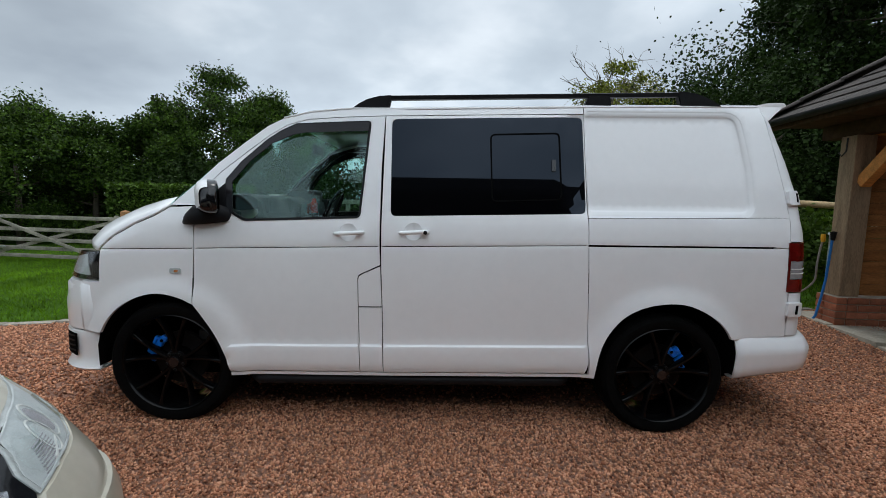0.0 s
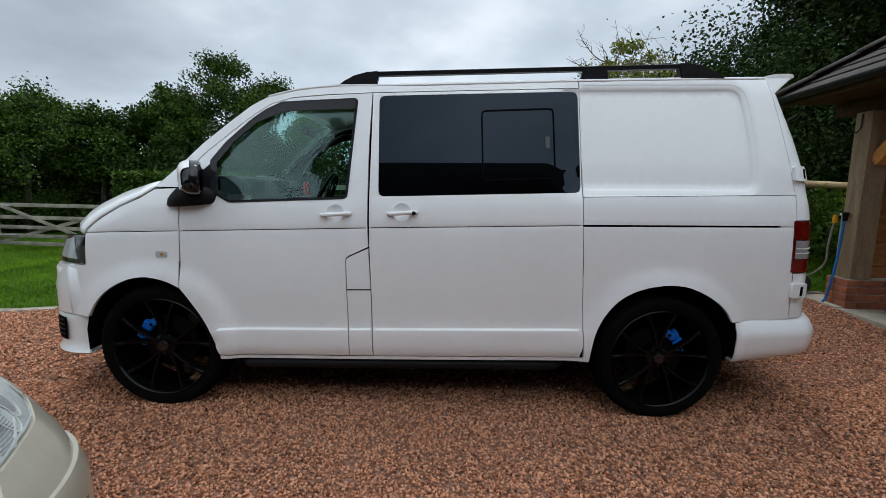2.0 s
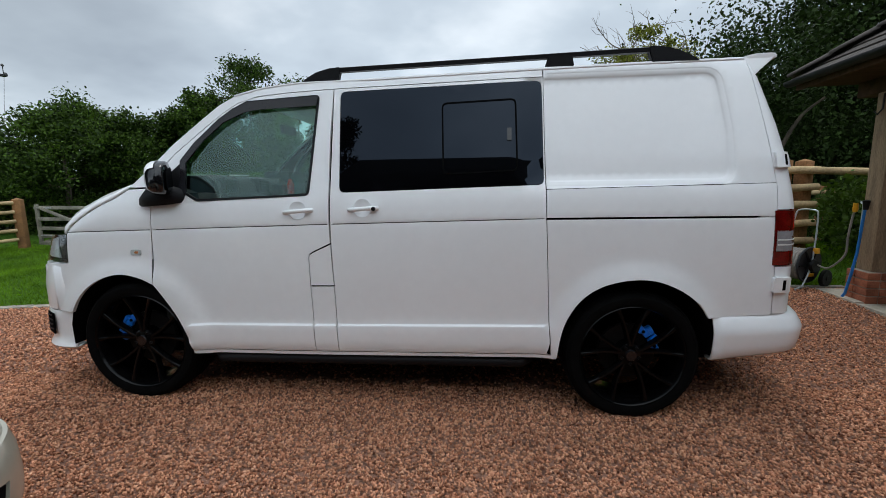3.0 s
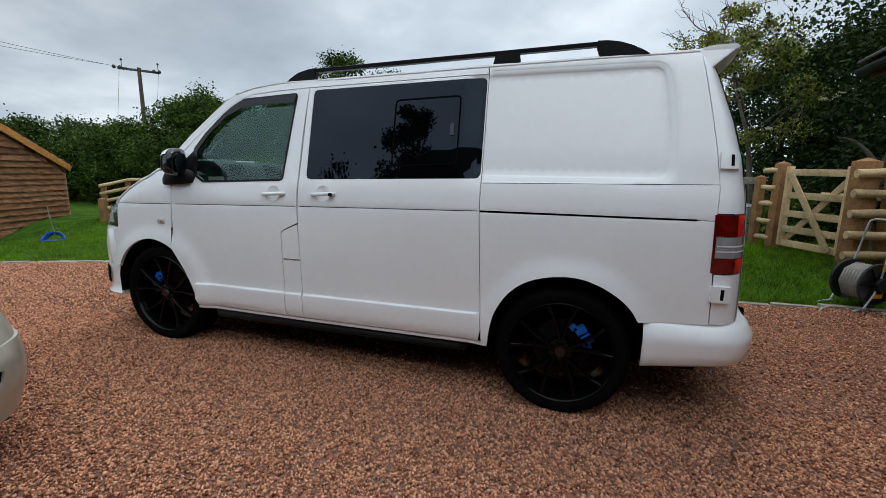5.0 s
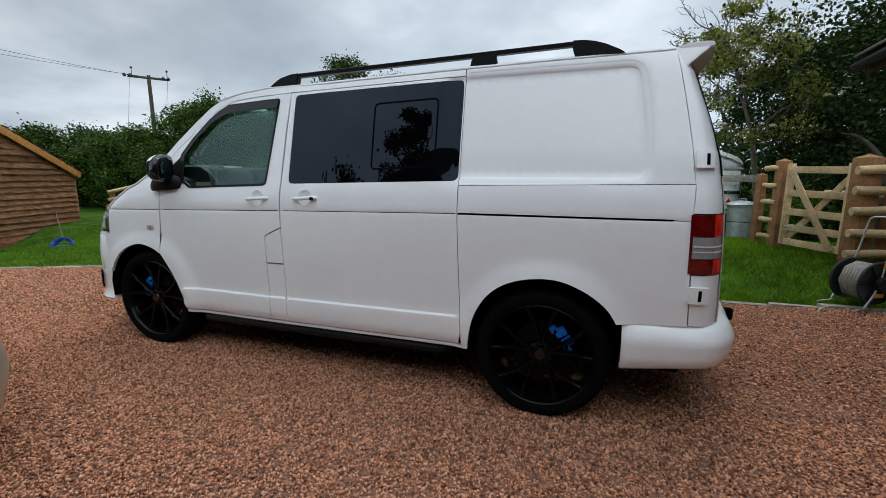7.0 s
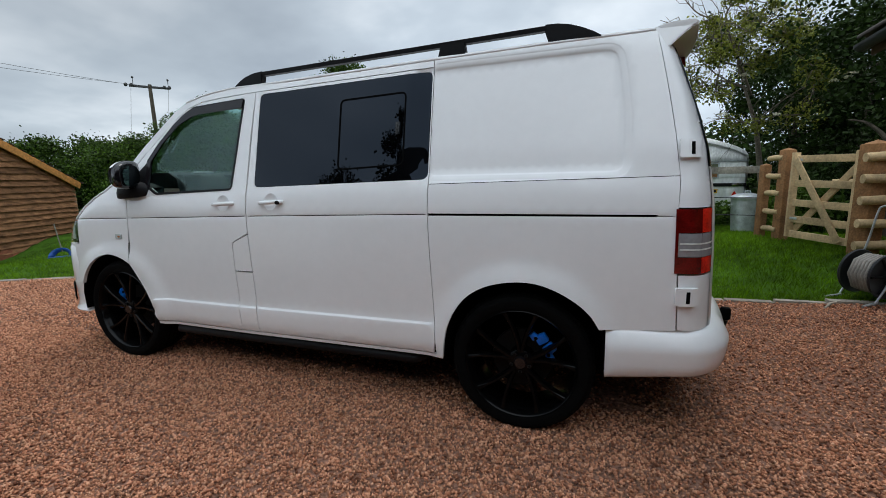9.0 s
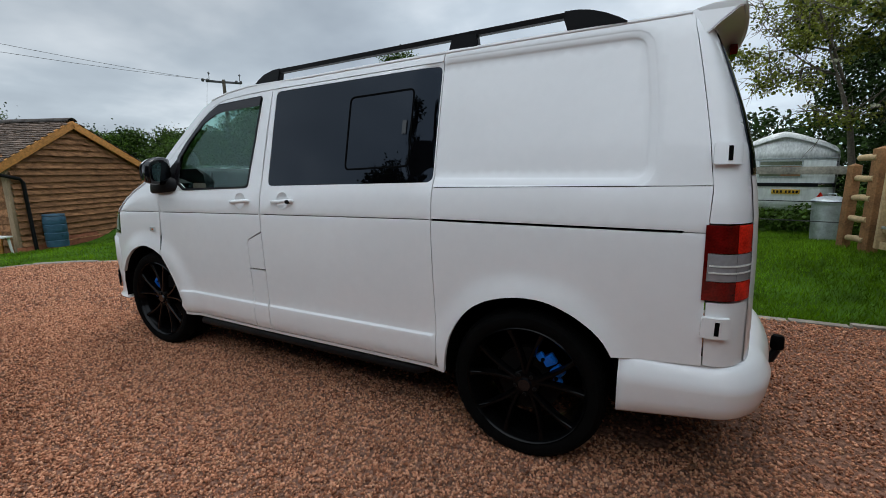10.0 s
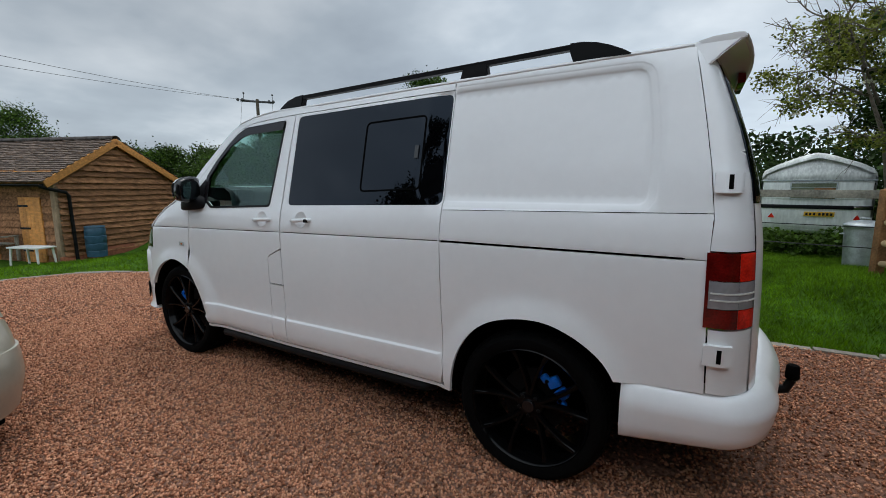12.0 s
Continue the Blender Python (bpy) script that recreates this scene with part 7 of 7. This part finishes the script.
def flower_cluster(at, r, seed):
    """A flat cream head of many tiny blossoms."""
    rng = np.random.default_rng(seed)
    n = 90
    a, q = rng.uniform(0, 2 * math.pi, n), np.sqrt(rng.uniform(0, 1, n)) * r
    p = np.stack([at[0] + q * np.cos(a), at[1] + q * np.sin(a), at[2] - 0.35 * q ** 2 / r + rng.normal(0, 0.006, n)], 1)
    quads_object("flower_head", leaf_quads(p, 0.026), BLOSSOM, elder)


for i, (x, y, z) in enumerate([(0.42, -1.5, 2.62), (0.52, -1.4, 2.70), (0.30, -1.4, 2.60), (-0.42, -1.2, 2.12), (-0.78, -0.9, 3.35), (-0.9, -0.9, 2.9), (-0.25, -1.2, 3.05), (-1.5, -0.9, 3.0), (-1.2, -1.0, 2.2), (-0.1, -1.1, 3.6), (-0.55, -1.1, 3.9), (-1.75, -0.7, 2.5)]):
    flower_cluster((x, y, z), 0.055 + 0.012 * (i % 3), 70 + i)
make_tree("woodland_tree", (7.5, 10.3), 4.9, 1.8, 20000, 0.075, LEAFSHADE, "tree at the edge of a wood, leaves darkened for its shade", 0.14, 0.14, 60, (0.2, 0.2), 0.55, seed=19)
make_tree("woodland_tree", (6.9, 12.2), 4.7, 1.9, 20000, 0.085, LEAFSHADE, "tree at the edge of a wood, leaves darkened for its shade", 0.12, 0.10, 60, (0.1, 0.2), 0.6, seed=27)
forked = thing("forked_tree", "slender tree with a pale forked trunk behind the gate", "tree", (5.84, 5.63, ground_z(5.84, 5.63)))
tube("trunk", flowing([(0.02, 0.0, -0.1), (-0.02, 0.01, 0.6), (0.0, 0.0, 1.25)]), 0.085, BARK, forked, 9)
tube("limb", flowing([(0.0, 0.0, 1.20), (-0.16, 0.10, 1.48), (-0.30, 0.20, 1.64), (-0.46, 0.30, 1.70)]), [0.042 - 0.0019 * k for k in range(19)], BARK, forked, 8)
tube("limb", flowing([(0.0, 0.0, 1.20), (0.10, -0.06, 1.60), (0.28, -0.17, 2.05), (0.50, -0.34, 2.32)]), [0.046 - 0.0016 * k for k in range(19)], BARK, forked, 8)
spread = RNG.normal(size=(5000, 3)) * (0.75, 0.6, 0.55) + (0.1, 0.3, 3.1)
quads_object("crown", leaf_quads(spread, 0.07), LEAFSHADE, forked)
# beyond and behind the camera
# leaf colour darkened so both trees reflect dark against the sky
make_tree("garden_tree", (-3.7, -9.2), 8.4, 1.35, 9000, 0.10, LEAFSHADE, "tall garden tree beside a building, leaves darkened for its reflection", 0.14, 0.30, 60, seed=15, clump_r=0.55, twigs=60)
make_tree("garden_tree", (-6.1, -9.2), 6.2, 1.8, 9000, 0.10, LEAFSHADE, "garden tree beside a building, leaves darkened for its reflection", 0.12, 0.25, 50, seed=16, clump_r=0.55, twigs=60)


def thicket(name, spots, leaves, leaf, material, label, category="hedge"):
    """One mass of leaves over an uneven bank; spots: (x, y, radius, height)."""
    cl = []
    per = leaves // len(spots)
    for x, y, r, h in spots:
        g = RNG.normal(size=(per, 3))
        g /= np.linalg.norm(g, axis=1)[:, None]
        g *= (RNG.uniform(0.55, 1.0, per))[:, None]
        z = ground_z(x, y)
        p = np.stack([x + g[:, 0] * r, y + g[:, 1] * r, z + h * 0.5 + g[:, 2] * h * 0.52], 1)
        cl.append(p[p[:, 2] > z])
    ob = quads_object(name, leaf_quads(np.concatenate(cl), leaf), material)
    return tagged(ob, label, category, kind="stuff")


rr = random.Random(2)
thicket("field_hedge", [(-24 + i * 0.85 + rr.uniform(-.3, .3), 14.0 + 3.0 * math.sin(i * 0.21) - max(0, (-10 - (-24 + i * 0.85))) * 0.45 + rr.uniform(-.5, .5), 1.3, rr.uniform(2.1, 3.2)) for i in range(34)], 60000, 0.115, LEAFSHADE, "dense dark field hedge along the lawn")
thicket("undergrowth", [(5.9 + rr.uniform(0, 5), 5.4 + rr.uniform(0, 4.5), 0.9, rr.uniform(1.2, 3.4)) for i in range(26)] + [(5.7 + rr.uniform(0, 1.6), 6.8 + rr.uniform(0, 3.0), 0.7, rr.uniform(0.9, 1.7)) for i in range(10)], 66000, 0.075, LEAFSHADE, "dark undergrowth of brambles and shrubs", "undergrowth")
thicket("nettle_bank", [(2.2 + i * 0.42, 7.7 + 0.25 * math.sin(i), 0.42, rr.uniform(0.3, 0.6)) for i in range(9)] + [(4.75 + rr.uniform(0, .5), 6.0 + rr.uniform(0, 1.4), 0.35, 0.8) for i in range(6)] + [(5.3 + rr.uniform(0, 1.8), 3.3 + rr.uniform(0, 1.6), 0.4, rr.uniform(0.5, 1.1)) for i in range(12)], 20000, 0.075, LEAF, "low green nettles and weeds along the fence", "weeds")
# added mass that closes sky gaps, coloured as the wood's inner shade
thicket("woodland_depth", [(8.5 + rr.uniform(0, 7), 8.5 + rr.uniform(0, 8), 1.9, rr.uniform(4.6, 7.6)) for i in range(22)], 40000, 0.12, LEAFSHADE, "near-black leaves filling the wood, its shade in their colour", "woods")
# unseen hedge, added to fill the dark part of the windows' reflections
thicket("tall_hedge", [(-8.5 + i * 0.75, -9.6 + rr.uniform(-.3, .3), 0.9, rr.uniform(4.4, 5.6)) for i in range(8)], 16000, 0.16, LEAFSHADE, "tall unseen dark hedge beside a building, added for reflections")
thicket("distant_woods", [(-5 + i * 2.6, 62 + rr.uniform(-4, 4), 3.2, rr.uniform(6.5, 9)) for i in range(18)], 12000, 0.6, LEAFSHADE, "distant line of dark green woods", "woods")


def clipped_hedge():
    a, b = Vector((-8.35, 9.0)), Vector((-5.2, 10.0))
    d = (b - a)
    nrm = Vector((-d.y, d.x)).normalized()
    n = 18000
    t, s, h = RNG.uniform(0, 1, n), RNG.uniform(-0.6, 0.6, n), RNG.uniform(0, 1.88, n)
    face = RNG.integers(0, 3, n)
    s = np.where(face == 0, -0.6, np.where(face == 1, 0.6, s)) + RNG.normal(0, 0.03, n)
    h = np.where(face == 2, 1.88, h) + RNG.normal(0, 0.03, n)
    t = np.where(RNG.uniform(0, 1, n) < 0.08, RNG.choice([0.0, 1.0], n), t)
    p = np.stack([a.x + d.x * t + nrm.x * s, a.y + d.y * t + nrm.y * s, -0.2 + h], 1)
    ob = quads_object("clipped_hedge", leaf_quads(p, 0.085), LEAF)
    tagged(ob, "neatly clipped bright green box hedge", "hedge", kind="stuff")
    # solid dark filler in place of the hedge's shaded inside
    core = box("hedge_core", (0.05, -0.54, -0.4), (d.length - 0.05, 0.54, 1.62), LEAFSHADE, None, 0.05, m=Matrix.Translation((a.x, a.y, 0)) @ Matrix.Rotation(math.atan2(d.y, d.x), 4, "Z"))
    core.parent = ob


clipped_hedge()

# building behind the camera, known from its reflection; its shade is in the colour
barn = thing("barn", "long unseen building, coloured near black for its shade in reflections", "barn")
box("wall", (-2.6, -12.5, -0.2), (14.0, -6.5, 4.4), BARNSHADE, barn, 0.02)
grid_object("roof", [[(x, y, z) for x in (-3.0, 14.4)] for y, z in ((-6.1, 4.1), (-9.5, 6.85), (-12.9, 4.1))], BARNSHADE, barn, thick=0.1, sharp=20)
for x in (0.0, 3.0, 6.0, 9.0):
    w = box("window", (x, -6.52, 0.9), (x + 1.1, -6.47, 2.1), DARKGLASS, barn, 0.01)
    box("frame", (x + 0.52, -6.49, 0.9), (x + 0.58, -6.44, 2.1), BARNSHADE, w, 0.004)


# ---- loose gravel ----
def gravel():
    def scatter(n, x0, x1, y0, y1, lo, hi):
        x, y = RNG.uniform(x0, x1, n), RNG.uniform(y0, y1, n)
        return np.stack([x, y, RNG.uniform(lo, hi, n)], 1)
    pts = np.concatenate([scatter(98000, -3.6, 4.2, -1.6, 0.3, 0.0058, 0.0118), scatter(4500, -2.0, 2.2, 0.3, 1.5, 0.007, 0.013), scatter(38000, -7.0, -3.6, -2.2, 2.2, 0.0075, 0.0138),
                          scatter(6500, -3.6, -2.0, 0.3, 2.4, 0.008, 0.015), scatter(6000, -2.0, 2.2, 1.5, 2.5, 0.009, 0.015), scatter(21000, 2.2, 5.2, 0.3, 2.6, 0.0062, 0.0118), scatter(9000, 4.2, 5.4, -1.6, 0.3, 0.0075, 0.013), scatter(8000, -6.8, 5.2, -3.4, -1.6, 0.010, 0.017)])
    poly = np.array(DRIVE)
    ins = np.zeros(len(pts), bool)
    for a, b in zip(poly, np.roll(poly, -1, 0)):
        c = (a[1] > pts[:, 1]) != (b[1] > pts[:, 1])
        with np.errstate(divide="ignore", invalid="ignore"):
            ins ^= c & (pts[:, 0] < (b[0] - a[0]) * (pts[:, 1] - a[1]) / (b[1] - a[1]) + a[0])
    pts = pts[ins]
    n = len(pts)
    d2 = (SPOTS[None, :, 0] - pts[:, :1]) ** 2 + (SPOTS[None, :, 1] - pts[:, 1:2]) ** 2 + 0.25
    w = 1 / d2 ** 2
    z = (w * SPOTS[None, :, 2]).sum(1) / w.sum(1)
    gem = np.array([(1.1, 0, 0), (-0.5, 0.95, 0), (-0.5, -0.95, 0), (0.1, 0, 1), (0, 0.1, -1)], float)
    tri = np.array([(0, 1, 3), (1, 2, 3), (2, 0, 3), (1, 0, 4), (2, 1, 4), (0, 2, 4)])
    size = pts[:, 2:3] * RNG.uniform(0.65, 1.4, (n, 3))
    v = gem[None] * size[:, None, :]
    v *= RNG.uniform(0.7, 1.1, (n, 5, 1))
    ax = RNG.normal(size=(n, 3))
    ax /= np.linalg.norm(ax, axis=1)[:, None]
    an = RNG.uniform(0, math.pi, n)
    c, s = np.cos(an)[:, None, None], np.sin(an)[:, None, None]
    k = np.cross(ax[:, None, :], v)
    dot = (v * ax[:, None, :]).sum(-1, keepdims=True)
    v = v * c + k * s + ax[:, None, :] * dot * (1 - c)
    v[..., 0] += pts[:, None, 0]
    v[..., 1] += pts[:, None, 1]
    v[..., 2] += (z + pts[:, 2] * RNG.uniform(0.1, 0.75, n))[:, None]
    me = bpy.data.meshes.new("loose_gravel")
    me.vertices.add(n * 5)
    me.vertices.foreach_set("co", v.astype(np.float32).reshape(-1))
    idx = (tri[None] + (np.arange(n) * 5)[:, None, None]).astype(np.int32).reshape(-1)
    me.loops.add(len(idx))
    me.loops.foreach_set("vertex_index", idx)
    me.polygons.add(n * 6)
    me.polygons.foreach_set("loop_start", np.arange(0, n * 18, 3, dtype=np.int32))
    me.polygons.foreach_set("loop_total", np.full(n * 6, 3, dtype=np.int32))
    me.materials.append(STONE)
    me.update(calc_edges=True)
    tagged(new("loose_gravel", me), "loose angular reddish-brown gravel stones", "gravel", kind="stuff")


gravel()


def grass():
    def field(n, x0, x1, y0, y1):
        return np.stack([RNG.uniform(x0, x1, n), RNG.uniform(y0, y1, n)], 1)
    p = np.concatenate([field(70000, -11.5, -2.5, 0.2, 8.0), field(64000, 2.2, 5.8, 2.6, 7.5), field(12000, -12, -6, 7, 12), field(8000, 1.5, 6.5, 7.5, 11)])
    poly = np.array(DRIVE)
    ins = np.zeros(len(p), bool)
    for a, b in zip(poly, np.roll(poly, -1, 0)):
        c = (a[1] > p[:, 1]) != (b[1] > p[:, 1])
        with np.errstate(divide="ignore", invalid="ignore"):
            ins ^= c & (p[:, 0] < (b[0] - a[0]) * (p[:, 1] - a[1]) / (b[1] - a[1]) + a[0])
    rel = p - np.array(P0)
    a_, b_ = rel @ np.array(U), rel @ np.array(V)
    p = p[~ins & ~((a_ > -0.25) & (b_ > -0.15))]
    n = len(p)
    d2 = (SPOTS[None, :, 0] - p[:, :1]) ** 2 + (SPOTS[None, :, 1] - p[:, 1:2]) ** 2 + 0.25
    w = 1 / d2 ** 2
    z = (w * SPOTS[None, :, 2]).sum(1) / w.sum(1) - 0.02
    a = RNG.uniform(0, 2 * math.pi, n)
    h = RNG.uniform(0.02, 0.065, n)
    wd = RNG.uniform(0.003, 0.007, n)
    lean = RNG.normal(0, 0.5, (n, 2)) * h[:, None]
    c = np.empty((n, 4, 3))
    base = np.stack([p[:, 0], p[:, 1], z], 1)
    side_ = np.stack([np.cos(a) * wd, np.sin(a) * wd, np.zeros(n)], 1)
    tip = np.stack([lean[:, 0], lean[:, 1], h], 1)
    c[:, 0] = base - side_
    c[:, 1] = base + side_
    c[:, 2] = base + tip + side_ * 0.15
    c[:, 3] = base + tip - side_ * 0.15
    tagged(quads_object("grass", c, BLADE), "short mown green grass blades", "grass", kind="stuff")


grass()
